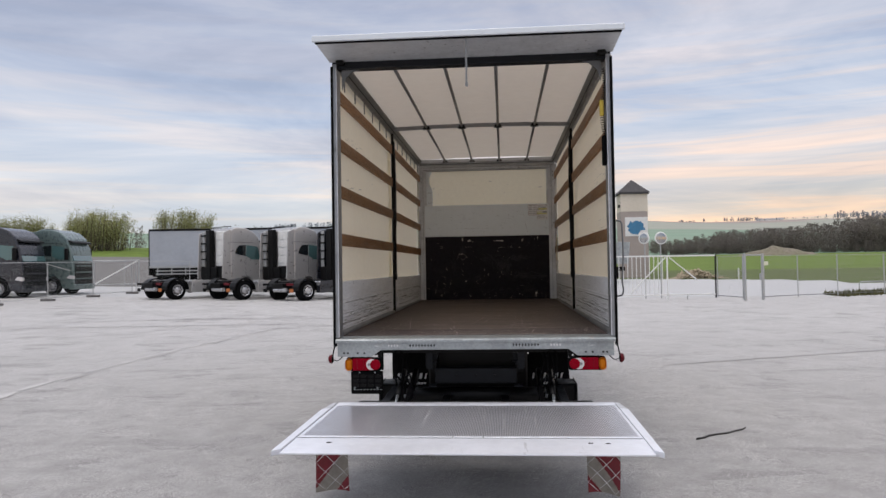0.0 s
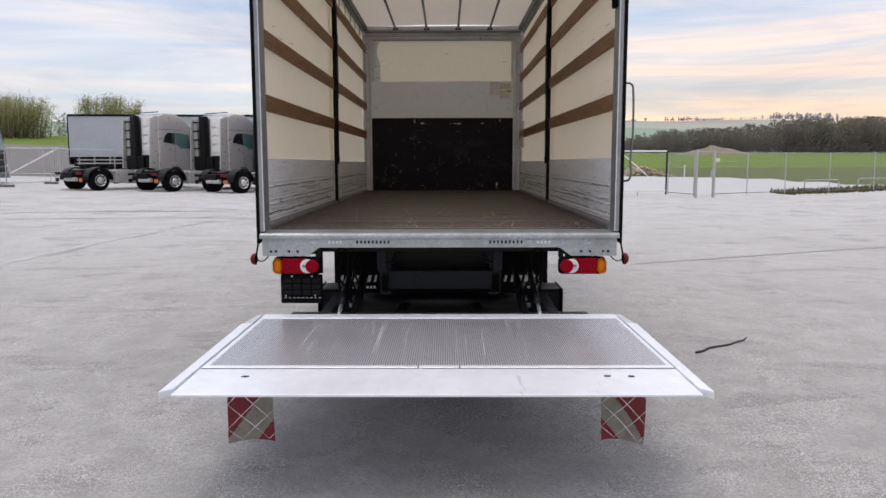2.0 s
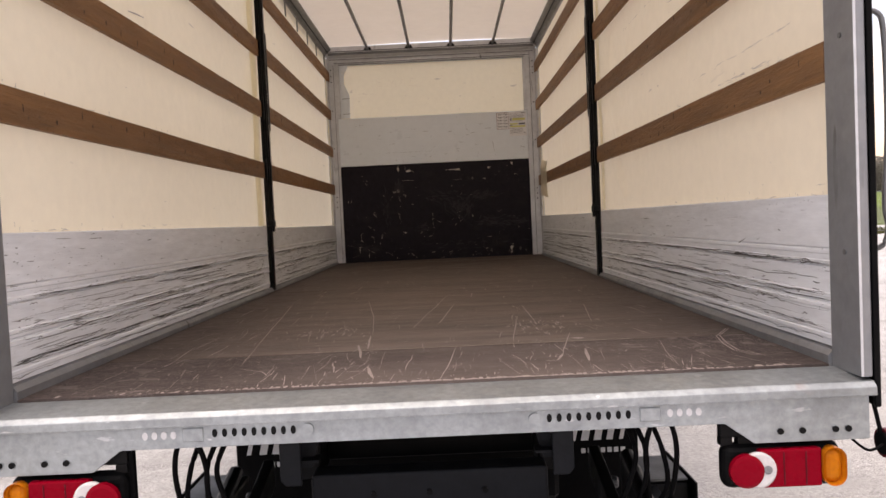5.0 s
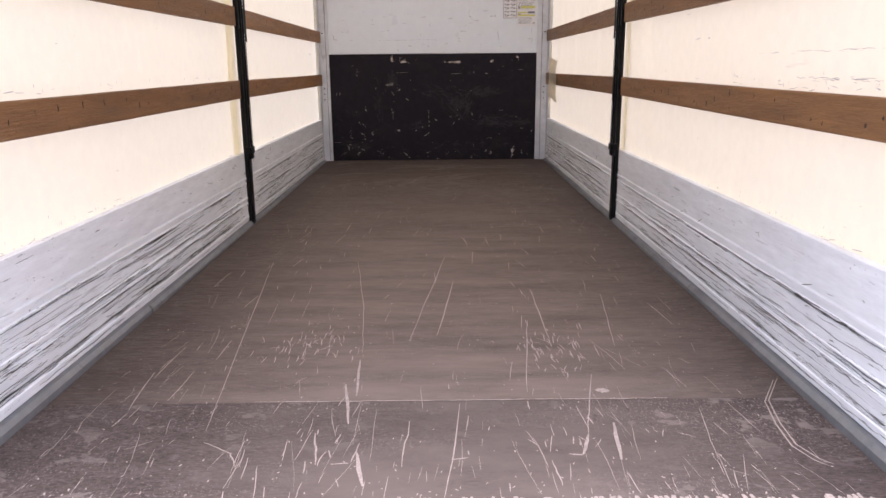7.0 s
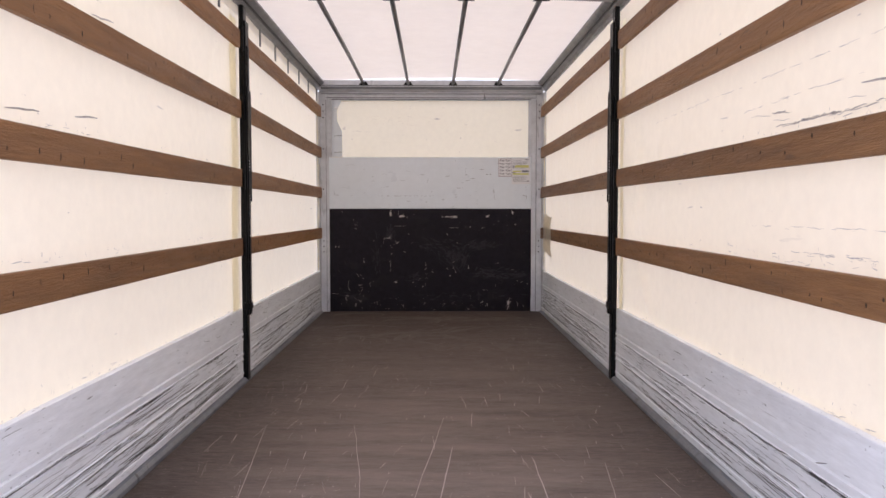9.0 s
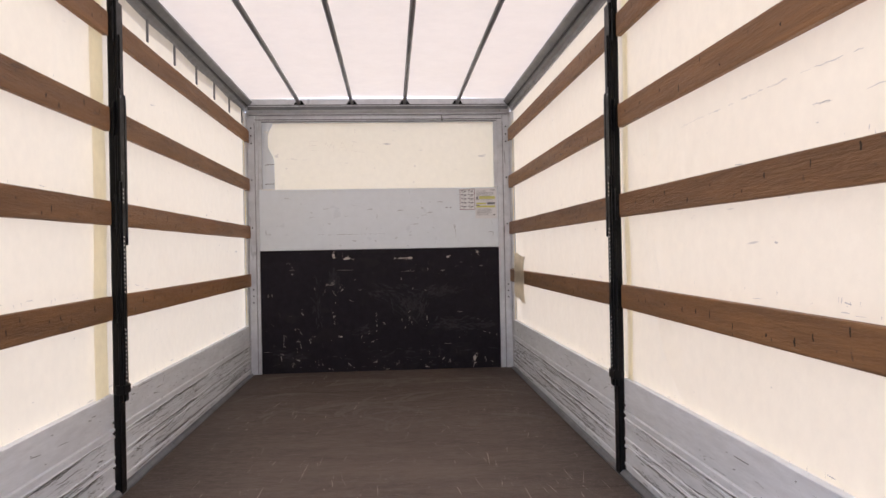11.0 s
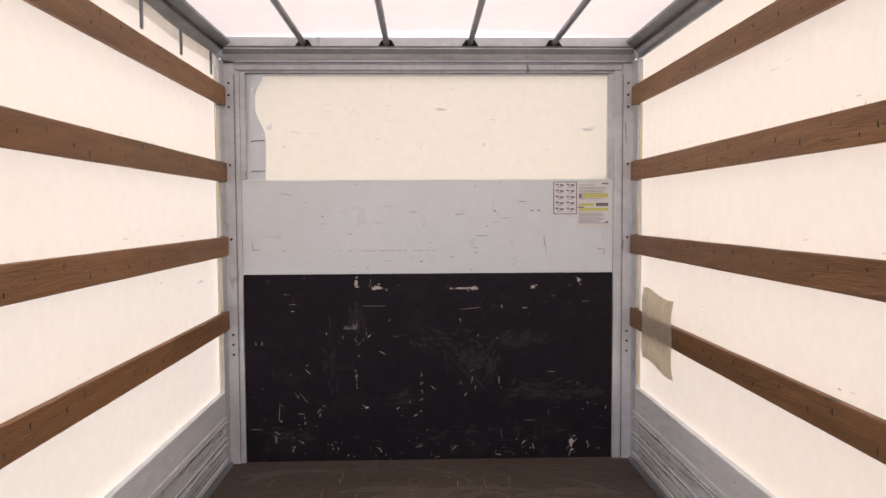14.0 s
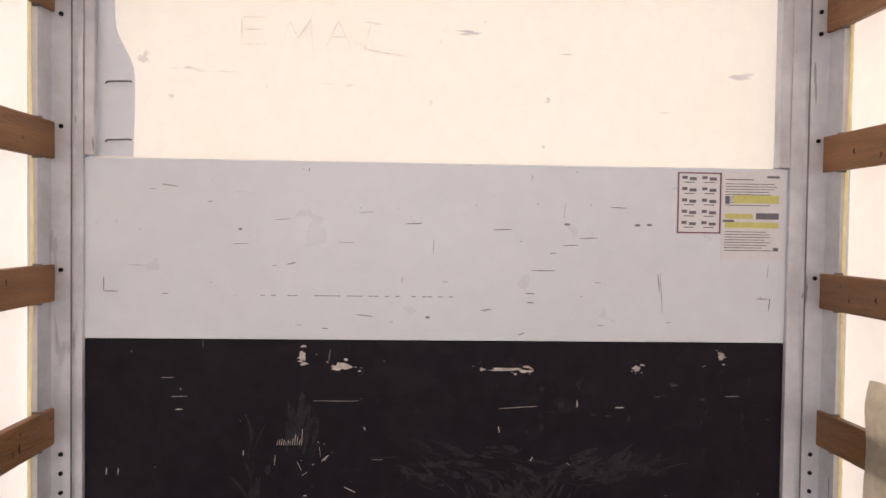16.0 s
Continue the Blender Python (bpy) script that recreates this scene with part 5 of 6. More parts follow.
# chassis, lift gear and wheels below the box
for side in (-1, 1):
    part("chassis_rail", box(*sorted((side * 0.37, side * 0.44)), 0.42, 6.6, 0.78, 1.0, 0.006), M_BLACK, truck)
    fl = part("mud_flap", box(*sorted((side * 0.53, side * 0.950)), 1.38, 1.395, 0.22, 1.02, 0.004), M_RUBBER, truck, "black mud flap with worn white lettering bars")
    for k, wd in enumerate((0.022, 0.038, 0.038, 0.037, 0.032, 0.020)):
        a = -0.900 + 0.060 * k if side < 0 else 0.560 + 0.060 * k
        part("print_bar", prism([(a, 0.575), (a + 0.9 * wd, 0.575), (a + 0.9 * wd + 0.014, 0.634), (a + 0.014, 0.634)], "y", 1.3755, 1.3795), M_INK_WHITE, fl)
    for k in range(7):
        a = -0.790 + 0.031 * k if side < 0 else 0.680 + 0.031 * k
        part("print_bar", box(a, a + 0.020, 1.3755, 1.3795, 0.515, 0.537, 0), M_INK_WHITE, fl)
    for dx in (0.60, 0.86):
        wheel = part("wheel", lathe([(0.20, -0.11), (0.34, -0.115), (0.385, -0.085), (0.392, 0.0), (0.385, 0.085), (0.34, 0.115), (0.20, 0.11)], (side * dx, 1.85, 0.392), "x", 36), M_RUBBER, truck, "black truck tyre", smooth=True)
        part("rim", lathe([(0.06, -0.10), (0.195, -0.09), (0.20, 0.0), (0.195, 0.09), (0.06, 0.06)], (side * dx, 1.85, 0.392), "x", 24), M_GALV, wheel)
    # lift arms and cylinders
    arm = part("lift_arm", prism([(0.60, 0.70), (0.60, 0.80), (-0.16, 0.612), (-0.16, 0.53)], "x", *sorted((side * 0.572, side * 0.612)), bev=0.006), M_BLACK, truck, "black steel tail lift arm")
    part("lift_cylinder", tube([(side * 0.70, 0.55, 0.775), (side * 0.695, 0.02, 0.632)], 0.026, 12), M_BLACK, arm, smooth=True)
    part("piston_rod", tube([(side * 0.695, 0.02, 0.632), (side * 0.69, -0.158, 0.585)], 0.013, 12), M_GALV, arm, "bright piston rod", smooth=True)
    part("arm_gusset", prism([(0.66, 0.56), (0.66, 0.62), (0.10, 0.60), (-0.155, 0.603), (-0.155, 0.56)], "x", *sorted((side * 0.755, side * 0.83)), bev=0.003), M_STEEL_GREY, arm)
    part("pivot_housing", box(*sorted((side * 0.765, side * 0.955)), 0.65, 0.95, 0.40, 0.628, 0.012, 2), M_BLACK, truck, "black tail lift pivot housing")
    # Added paler strip that paints the reflection on the black housing's top.
    part("housing_cover", box(*sorted((side * 0.79, side * 0.950)), 0.66, 0.93, 0.631, 0.640, 0.003), M_RAIL, truck)
    part("housing_plate", box(*sorted((side * 0.957, side * 0.965)), 0.60, 0.97, 0.41, 0.645, 0.002), M_BLACK, truck)
    part("bracket", prism([(0.34, 0.98), (0.42, 0.98), (0.42, 0.87), (0.37, 0.87)], "y", 0.28, 0.30) if side > 0 else prism([(-0.42, 0.98), (-0.34, 0.98), (-0.37, 0.87), (-0.42, 0.87)], "y", 0.28, 0.30), M_STEEL_GREY, truck)
    part("bracket_foot", box(*sorted((side * 0.34, side * 0.40)), 0.24, 0.30, 0.898, 0.906, 0.001), M_STEEL_GREY, truck)
    part("hose", smooth_tube([(side * 0.72, 0.22, 0.66), (side * 0.735, 0.14, 0.80), (side * 0.74, 0.10, 0.93), (side * 0.72, 0.09, 1.02), (side * 0.68, 0.10, 1.03), (side * 0.655, 0.12, 0.94), (side * 0.67, 0.16, 0.80), (side * 0.69, 0.20, 0.68)], 0.008, 6), M_RUBBER, truck, "looped black hydraulic hose", smooth=True)
    for k, xx in enumerate((0.60, 0.63, 0.68)):
        part("hose", smooth_tube([(side * xx, 0.18, 1.02), (side * (xx + 0.03), 0.14, 0.92), (side * (xx + 0.02 * k), 0.15, 0.80), (side * (xx - 0.03), 0.20, 0.68), (side * (xx - 0.01), 0.26, 0.58)], 0.008, 6), M_RUBBER, truck, "black hydraulic hose", smooth=True)
# Added black panel, no real part: keeps the gaps around the beam dark.
part("rear_gearbox_shield", box(-0.50, 0.50, 0.86, 0.90, 0.50, 1.0, 0.02), M_BLACK, truck)
for side in (-1, 1):
    part("hanger_plate", prism([(side * 0.39, 1.045), (side * 0.455, 1.045), (side * 0.455, 0.86), (side * 0.44, 0.84), (side * 0.39, 0.84)], "y", 0.20, 0.215, bev=0.003), M_STEEL_GREY, truck, "dark steel hanger plate beside the cross beam")
    part("hanger_foot", box(*sorted((side * 0.36, side * 0.43)), 0.20, 0.30, 0.675, 0.690, 0.002), M_STEEL_GREY, truck)
    for yb, zb in ((0.17, 0.60), (0.30, 0.63), (0.52, 0.69)):
        part("hose_clip", lathe([(0.016, -0.012), (0.020, -0.008), (0.020, 0.008), (0.016, 0.012)], (side * 0.645, yb, zb), "x", 10), M_RAIL, truck)
    part("axle_bracket", box(*sorted((side * 0.40, side * 0.52)), 1.60, 1.75, 0.40, 0.66, 0.02, 2), M_BLACK, truck)
    part("frame_leg", prism([(side * 0.24, -0.06), (side * 0.32, -0.06), (side * 0.30, 0.46), (side * 0.24, 0.46)], "z", 0.545, 0.575, bev=0.003), M_BLACK, truck)
part("cross_beam", box(-0.380, 0.385, 0.30, 0.40, 0.695, 0.836, 0.01, 2), M_STEEL_GREY, truck, "dark grey cross beam under the rear sill")
for xx in (-0.18, 0.0, 0.18):
    part("bolt", lathe([(0.010, -0.005), (0.010, 0.002)], (xx, 0.298, 0.768), "y", 8), M_BLACK, truck)
part("lift_torsion_tube", tube([(-0.62, 0.46, 0.56), (0.62, 0.46, 0.56)], 0.075, 18), M_BLACK, truck, "black torsion tube of the tail lift", smooth=True)
part("rear_axle", tube([(-1.0, 1.85, 0.392), (1.0, 1.85, 0.392)], 0.07, 14), M_BLACK, truck, smooth=True)
part("axle_casing", lathe([(0.05, -0.18), (0.16, -0.10), (0.18, 0.0), (0.16, 0.10), (0.05, 0.18)], (0, 1.85, 0.42), "x", 20), M_BLACK, truck, smooth=True)
for y in (0.6, 2.8, 5.0, 6.4):
    part("cross_member", box(-0.37, 0.37, y - 0.04, y + 0.04, 0.80, 0.96, 0.005), M_BLACK, truck)
for y in (0.15, 1.1, 2.1, 3.1, 4.1, 5.1, 6.1):
    part("floor_bearer", box(-1.22, 1.22, y - 0.03, y + 0.03, 1.0, 1.11, 0.004), M_BLACK, truck)
part("underride_bar", box(-1.025, 1.025, -0.12, -0.06, 0.552, 0.602, 0.006), M_BLACK, truck, "black bar behind the platform")

# platform of the tail lift
PZ = 0.600
plat = part("lift_platform", prism([(-0.165, PZ), (-1.50, PZ), (-1.868, PZ - 0.004), (-1.868, PZ - 0.016), (-1.40, PZ - 0.060), (-0.165, PZ - 0.075)], "x", -1.195, 1.20, bev=0.003), M_LIFT, truck, "aluminium tail lift platform lowered behind the truck")
for side in (-1, 1):
    part("side_strip", prism([(side * 1.203, -0.42), (side * 1.268, -0.46), (side * 1.252, -1.862), (side * 1.203, -1.80)], "z", PZ - 0.03, PZ + 0.006, bev=0.002), M_LIFT, plat)
    part("roll_off_stop", prism([(side * 1.203, -0.165), (side * 1.235, -0.165), (side * 1.262, -0.43), (side * 1.203, -0.405)], "z", PZ - 0.03, PZ + 0.003, bev=0.002), M_POST_ALU, plat)
bm = bmesh.new()
nrib = 190
for k in range(nrib):
    x = -1.165 + 2.34 * (k + 0.5) / nrib
    add_prism(bm, [(x - 0.0036, PZ + 0.0006), (x - 0.0034, PZ + 0.0028), (x + 0.0034, PZ + 0.0028), (x + 0.0036, PZ + 0.0006)], "y", -1.418, -0.300)
part("tread_base", box(-1.166, 1.176, -1.4185, -0.2995, PZ - 0.002, PZ + 0.0010, 0), M_TREAD, plat)
part("ribbed_tread", bm, M_RIB, plat, "ribbed aluminium tread", kind="stuff")
for a, b in ((-1.19, -0.098), (-0.092, 0.112), (0.118, 1.195)):
    part("seam_strip", box(a, b, -1.466, -1.426, PZ + 0.001, PZ + 0.006, 0.001), M_LIFT, plat)
for ya, yb in ((-1.4725, -1.4695), (-1.4245, -1.4215)):
    part("seam_gap", box(-1.19, 1.195, ya, yb, PZ + 0.0005, PZ + 0.0035, 0), M_RAIL, plat)
for xa in (-0.095, 0.115):
    part("seam_notch", box(xa - 0.004, xa + 0.004, -1.468, -1.426, PZ + 0.001, PZ + 0.0066, 0), M_RAIL, plat)
part("heel_strip", box(-1.19, 1.195, -0.290, -0.167, PZ + 0.001, PZ + 0.006, 0.002), M_LIFT, plat)
for x, y in ((-0.93, -1.60), (0.945, -1.60), (0.83, -1.595)):
    part("drain_hole", prism([(x - 0.018, y - 0.008), (x + 0.012, y - 0.012), (x + 0.018, y + 0.006), (x - 0.010, y + 0.012)], "z", PZ - 0.002, PZ + 0.0018), M_BLACK, plat)
bm = bmesh.new()
for _ in range(26):
    x, y = rng.uniform(-1.0, 1.0), rng.uniform(-1.3, -0.42)
    a = rng.uniform(0, 3.1)
    ln = rng.uniform(0.03, 0.14)
    add_ribbon(bm, [(x + math.cos(a) * ln * k / 4, y + math.sin(a) * ln * k / 4 + 0.01 * rng.random(), PZ + 0.0040) for k in range(5)], rng.uniform(0.002, 0.005), (0, 0, 1))
for _ in range(46):
    x, y, ln = rng.uniform(-1.1, 1.1), rng.uniform(-1.38, -0.5), rng.uniform(0.10, 0.75)
    y1 = min(-0.31, y + ln)
    d = rng.gauss(0, 0.012)
    add_ribbon(bm, [(x + d * k / 4, y + (y1 - y) * k / 4, PZ + 0.0038) for k in range(5)], rng.choice((0.0016, 0.0022, 0.0035)), (0, 0, 1))
part("scraped_surface", bm, M_INK_WHITE, plat, "pale scrape marks on the tread", kind="stuff")
for side in (-1, 1):
    cx, w2, ztop, zbot = side * 0.912, 0.110, PZ - 0.055, 0.262
    h = ztop - zbot

    def flag_at(u, v, lift=0.0):
        x = cx - w2 + 2 * w2 * u + 0.010 * (1 - v) * math.sin(3 * u + side)
        return Vector((x, -1.60 + 0.018 * math.sin(4 * u + 2 * v) * (1 - v) + 0.02 * (1 - v) - lift, zbot + h * v + 0.012 * math.sin(3.3 * u + side) * (1 - v)))

    cloth = sheet(lambda u, v: flag_at(u, v), 16, 20)
    bmesh.ops.solidify(cloth, geom=cloth.faces[:], thickness=0.004)
    flag = part("warning_flag", cloth, M_FLAG_WHITE, truck, "hanging red and white reflective warning flag")
    for k in range(-3, 5):
        if k % 2:
            continue
        bm = bmesh.new()
        nu, nv, grid = 40, 48, {}
        for i in range(nu):
            for j in range(nv):
                u, v = (i + 0.5) / nu, (j + 0.5) / nv
                if math.floor((v * h + 1.35 * (u if side > 0 else 1 - u) * 2 * w2 + 0.08) / 0.20) == k:
                    ids = [(i, j), (i + 1, j), (i + 1, j + 1), (i, j + 1)]
                    bm.faces.new([grid.setdefault(q, None) or grid.update({q: bm.verts.new(flag_at(q[0] / nu, q[1] / nv, 0.004))}) or grid[q] for q in ids])
        if len(bm.faces):
            part("red_band", bm, M_FLAG_RED, flag)
        else:
            bm.free()
    for sgn in (-1, 1):
        for k in range(-3, 6):
            pts = []
            for q in range(21):
                u = q / 20
                v = ((k - 0.42) * 0.125 - sgn * u * 2 * w2 * side) / h
                if 0.01 <= v <= 0.99:
                    pts.append(flag_at(u, v, 0.006))
            if len(pts) > 3:
                bm = bmesh.new()
                add_ribbon(bm, pts, 0.004, (0, -1, 0))
                part("stitch_line", bm, M_PAPER, flag)


# ---- yard vehicles ----
M_SILVER = mat("silver_truck_paint", (0.43, 0.42, 0.41), 0.33, 0.35, grain=(12, 0.03), stain=(0.6, 0.05), coat=0.5, bump=None)
M_TEAL = mat("grey_green_truck_paint", (0.135, 0.185, 0.178), 0.3, 0.4, grain=(12, 0.05), stain=(1.5, 0.15), coat=0.5, bump=None)
M_NAVY = mat("navy_truck_paint", (0.016, 0.018, 0.026), 0.3, 0.2, grain=(12, 0.05), stain=(1.5, 0.15), coat=0.6, bump=None)
M_CURTAIN = mat("silver_grey_curtain", (0.36, 0.385, 0.42), 0.55, grain=(6, 0.05), stain=(0.8, 0.2), bump=(2, 0.3))
M_CHROME = mat("bright_wheel_rim", (0.48, 0.48, 0.49), 0.3, 0.6, grain=(30, 0.08), stain=(5, 0.3), bump=None)
M_GLASS = glass("dark_cab_glass", (0.012, 0.016, 0.018))
# Teal tint, lightened so that the colour itself carries a sky reflection.
M_GLASS_TEAL = glass("reflecting_cab_glass", (0.07, 0.14, 0.14))
M_FENCE = mat("galvanised_fence", (0.42, 0.43, 0.43), 0.5, 0.5, grain=(30, 0.1), stain=(3, 0.2), bump=None)
M_WHITE = mat("white_paint", (0.74, 0.74, 0.72), 0.5, grain=(10, 0.04), stain=(2, 0.15), bump=None)
M_CONCRETE = mat("dark_concrete_foot", (0.14, 0.135, 0.13), 0.9, grain=(30, 0.2), stain=(4, 0.3))
M_RENDER = mat("cream_house_render", (0.66, 0.60, 0.50), 0.85, grain=(8, 0.06), stain=(0.7, 0.2), bump=(30, 0.2))
M_RENDER_GREY = mat("taupe_house_render", (0.38, 0.33, 0.30), 0.85, grain=(8, 0.06), stain=(0.7, 0.2), bump=(30, 0.2))
M_SLATE = mat("dark_roof_slate", (0.045, 0.043, 0.045), 0.7, grain=(8, 0.25), stain=(2, 0.3), bump=(12, 0.4))
M_BLUE = mat("blue_sign_print", (0.05, 0.20, 0.36), 0.5, grain=(12, 0.2), stain=(4, 0.3), bump=None)
M_BARK = mat("grey_brown_bark", (0.10, 0.082, 0.062), 0.9, grain=(4, 0.3), stain=(1, 0.3), bump=None)
M_LEAF = mat("spring_willow_leaves", (0.31, 0.32, 0.15), 0.8, spec=0.1, grain=(3, 0.25), stain=(0.6, 0.4), stain_colour=(0.17, 0.175, 0.08), bump=None, island=0.4, translucent=0.4)
M_WOODS = mat("bare_woodland", (0.195, 0.180, 0.160), 0.95, spec=0.0, grain=(0.5, 0.15), stain=(0.03, 0.6), stain_colour=(0.22, 0.225, 0.155), bump=None, island=0.10, translucent=0.55)
M_MIRROR = mat("convex_mirror", (0.42, 0.43, 0.43), 0.06, 1.0, grain=(5, 0.02), stain=(4, 0.05), bump=None)
M_ROOF_PALE = mat("distant_grey_roof", (0.32, 0.31, 0.31), 0.8, grain=(1, 0.1), stain=(0.3, 0.2), bump=None)
M_SIGN = mat("pale_sign", (0.66, 0.66, 0.50), 0.6, grain=(20, 0.05), stain=(6, 0.1), bump=None)
# Blue-grey haze of the far ridge is put into this tree colour.
M_RIDGE = mat("hazy_ridge_trees", (0.24, 0.27, 0.315), 0.95, spec=0.0, grain=(0.5, 0.1), stain=(0.05, 0.3), bump=None, island=0.06, translucent=0.45)
M_RUBBLE = mat("beige_rubble", (0.30, 0.25, 0.18), 0.95, grain=(6, 0.35), stain=(1, 0.4), stain_colour=(0.16, 0.14, 0.08), bump=(10, 0.4), island=0.35)
M_SOIL = mat("brown_soil_heap", (0.19, 0.165, 0.125), 0.95, grain=(0.8, 0.35), stain=(0.3, 0.7), stain_colour=(0.12, 0.135, 0.065), bump=(2, 0.6))
M_WEEDS = mat("roadside_weeds", (0.11, 0.112, 0.05), 0.9, spec=0.05, grain=(5, 0.35), stain=(0.8, 0.5), stain_colour=(0.15, 0.12, 0.075), bump=None, island=0.4, translucent=0.3)


M_PLATE = mat("orange_reflector_plate", (0.42, 0.13, 0.03), 0.5, grain=(20, 0.2), stain=(5, 0.3), bump=None)


def truck_wheel(parent, x, y, r=0.50, w=0.30):
    s = 1 if y > 0 else -1
    ty = part("wheel", lathe([(r * 0.58, -w / 2), (r * 0.9, -w / 2), (r, -w / 2 + 0.05), (r, w / 2 - 0.05), (r * 0.9, w / 2), (r * 0.58, w / 2)], (x, y, r), "y", 30), M_RUBBER, parent, "black truck tyre", smooth=True)
    part("rim", lathe([(r * 0.60, -0.02), (r * 0.56, 0.08), (r * 0.42, -0.03), (r * 0.34, 0.10), (r * 0.12, 0.12)] if s > 0 else [(r * 0.60, 0.02), (r * 0.56, -0.08), (r * 0.40, -0.02), (r * 0.30, -0.10), (r * 0.12, -0.12)], (x, y + s * w * 0.42, r), "y", 24), M_CHROME, ty)
    for k in range(8):
        a = 2 * math.pi * k / 8
        part("hand_hole", lathe([(0.075 * r, -0.012), (0.075 * r, 0.012)], (x + 0.47 * r * math.cos(a), y + s * (w * 0.42 + 0.045), r + 0.47 * r * math.sin(a)), "y", 8), M_RUBBER, ty)
    return ty


def tractor_unit(m, paint, label):
    t = thing("tractor_unit", m, label, "truck", "parked tractor units")
    fr = part("chassis", box(-0.95, 4.6, -0.42, 0.42, 0.62, 0.90, 0.02), M_BLACK, t)
    part("cross_tube", tube([(-0.86, -0.62, 0.56), (-0.86, 0.30, 0.56)], 0.10, 12), M_CHROME, fr)
    part("fifth_wheel", prism([(-0.55, 0.92), (0.45, 1.0), (0.45, 1.06), (-0.55, 0.98)], "y", -0.45, 0.45, bev=0.01), M_BLACK, t, "black fifth wheel plate")
    for sy in (-1, 1):
        truck_wheel(t, 0.0, sy * 1.02, 0.50, 0.44)
        truck_wheel(t, 3.75, sy * 1.05, 0.50, 0.32)
        arc = [(0.66 * math.cos(a), 0.52 + 0.62 * math.sin(a)) for a in (math.pi * k / 10 for k in range(11))]
        inner = [(0.60 * math.cos(a), 0.52 + 0.56 * math.sin(a)) for a in (math.pi * k / 10 for k in range(10, -1, -1))]
        part("mudguard", prism(arc + inner, "y", *sorted((sy * 0.76, sy * 1.26))), M_BLACK, t)
        tl = part("tail_light", box(-0.93, -0.86, *sorted((sy * 0.70, sy * 1.18)), 0.78, 0.90, 0.015), M_RED_DARK if sy < 0 else M_BLACK, t, "tail light unit with reflector plate")
        part("reflector_plate", box(-0.90, -0.87, *sorted((sy * 0.90, sy * 1.18)), 0.44, 0.62, 0.004), M_PLATE if sy < 0 else M_BLACK, tl)
        part("side_fairing", prism([(0.80, 0.38), (3.42, 0.34), (3.42, 1.02), (0.88, 0.98)], "y", *sorted((sy * 0.95, sy * 1.22)), bev=0.02), paint, t)
        part("side_deflector", prism([(2.18, 1.05), (2.30, 3.60), (2.72, 3.80), (2.72, 1.02)], "y", *sorted((sy * 1.16, sy * 1.23)), bev=0.015), paint, t)
    cab = part("cab", prism([(2.72, 1.02), (2.72, 3.76), (3.15, 3.92), (3.75, 3.90), (4.25, 3.72), (4.62, 3.38), (4.86, 2.75), (4.98, 2.05), (5.05, 1.5), (5.05, 0.38), (4.35, 0.36), (4.22, 0.85), (3.95, 1.10), (3.55, 1.10), (3.25, 0.85), (3.10, 0.40), (2.72, 0.42)], "y", -1.22, 1.22, bev=0.07), paint, t)
    for sy in (-1, 1):
        y0, y1 = sorted((sy * 1.221, sy * 1.232))
        part("rear_side_window", prism([(3.02, 2.42), (3.12, 2.72), (3.30, 2.90), (3.72, 2.92), (3.72, 2.30)], "y", y0, y1), M_GLASS, cab)
        part("door_window", prism([(3.76, 2.30), (3.76, 2.92), (4.55, 2.84), (4.72, 2.10), (4.15, 2.10)], "y", y0, y1), M_GLASS_TEAL, cab)
        part("door_crease", prism([(2.90, 2.02), (4.85, 1.45), (4.85, 1.42), (2.90, 1.98)], "y", y0, y1), M_WHITE if paint is M_TEAL else paint, cab)
        part("roof_seam", box(2.72, 4.3, *sorted((sy * 1.222, sy * 1.228)), 3.06, 3.075, 0), M_BLACK, cab)
        part("door_seam", box(3.735, 3.745, *sorted((sy * 1.222, sy * 1.228)), 1.2, 2.30, 0), M_BLACK, cab)
        mir = part("mirror", box(4.62, 4.80, *sorted((sy * 1.28, sy * 1.50)), 2.05, 2.75, 0.05, 3), M_BLACK, cab)
        part("mirror_arm", box(4.66, 4.74, *sorted((sy * 1.18, sy * 1.30)), 2.68, 2.74, 0.01), M_BLACK, mir)
        part("headlight", prism([(4.62, 0.98), (5.06, 0.92), (5.06, 1.12), (4.80, 1.16)], "y", *sorted((sy * 1.02, sy * 1.235))), M_CLEAR, cab)
    part("windscreen", prism([(4.655, 3.02), (4.70, 3.02), (5.035, 2.02), (5.0, 1.98)], "y", -1.10, 1.10), M_GLASS_TEAL, cab)
    part("sun_visor", prism([(4.50, 3.30), (4.92, 3.16), (4.94, 3.06), (4.62, 3.12)], "y", -1.12, 1.12, bev=0.01), M_BLACK, cab)
    grille = part("grille", box(5.04, 5.075, -1.05, 1.05, 0.62, 1.85, 0.01), M_BLACK, cab)
    for k in range(6):
        part("grille_bar", box(5.07, 5.095, -1.0, 1.0, 0.72 + 0.19 * k, 0.80 + 0.19 * k, 0.008), paint if k % 2 else M_BLACK, grille)
    part("bumper", box(4.75, 5.12, -1.23, 1.23, 0.30, 0.62, 0.05, 3), paint, cab)
    part("roof_bar", tube([(3.0, -0.9, 3.98), (3.0, 0.9, 3.98)], 0.025, 6), M_BLACK, cab)
    # rear wall of the cab
    back = part("rear_panel", box(2.66, 2.725, -1.14, 0.10, 1.15, 3.72, 0.02), M_WHITE if paint is M_SILVER else paint, t)
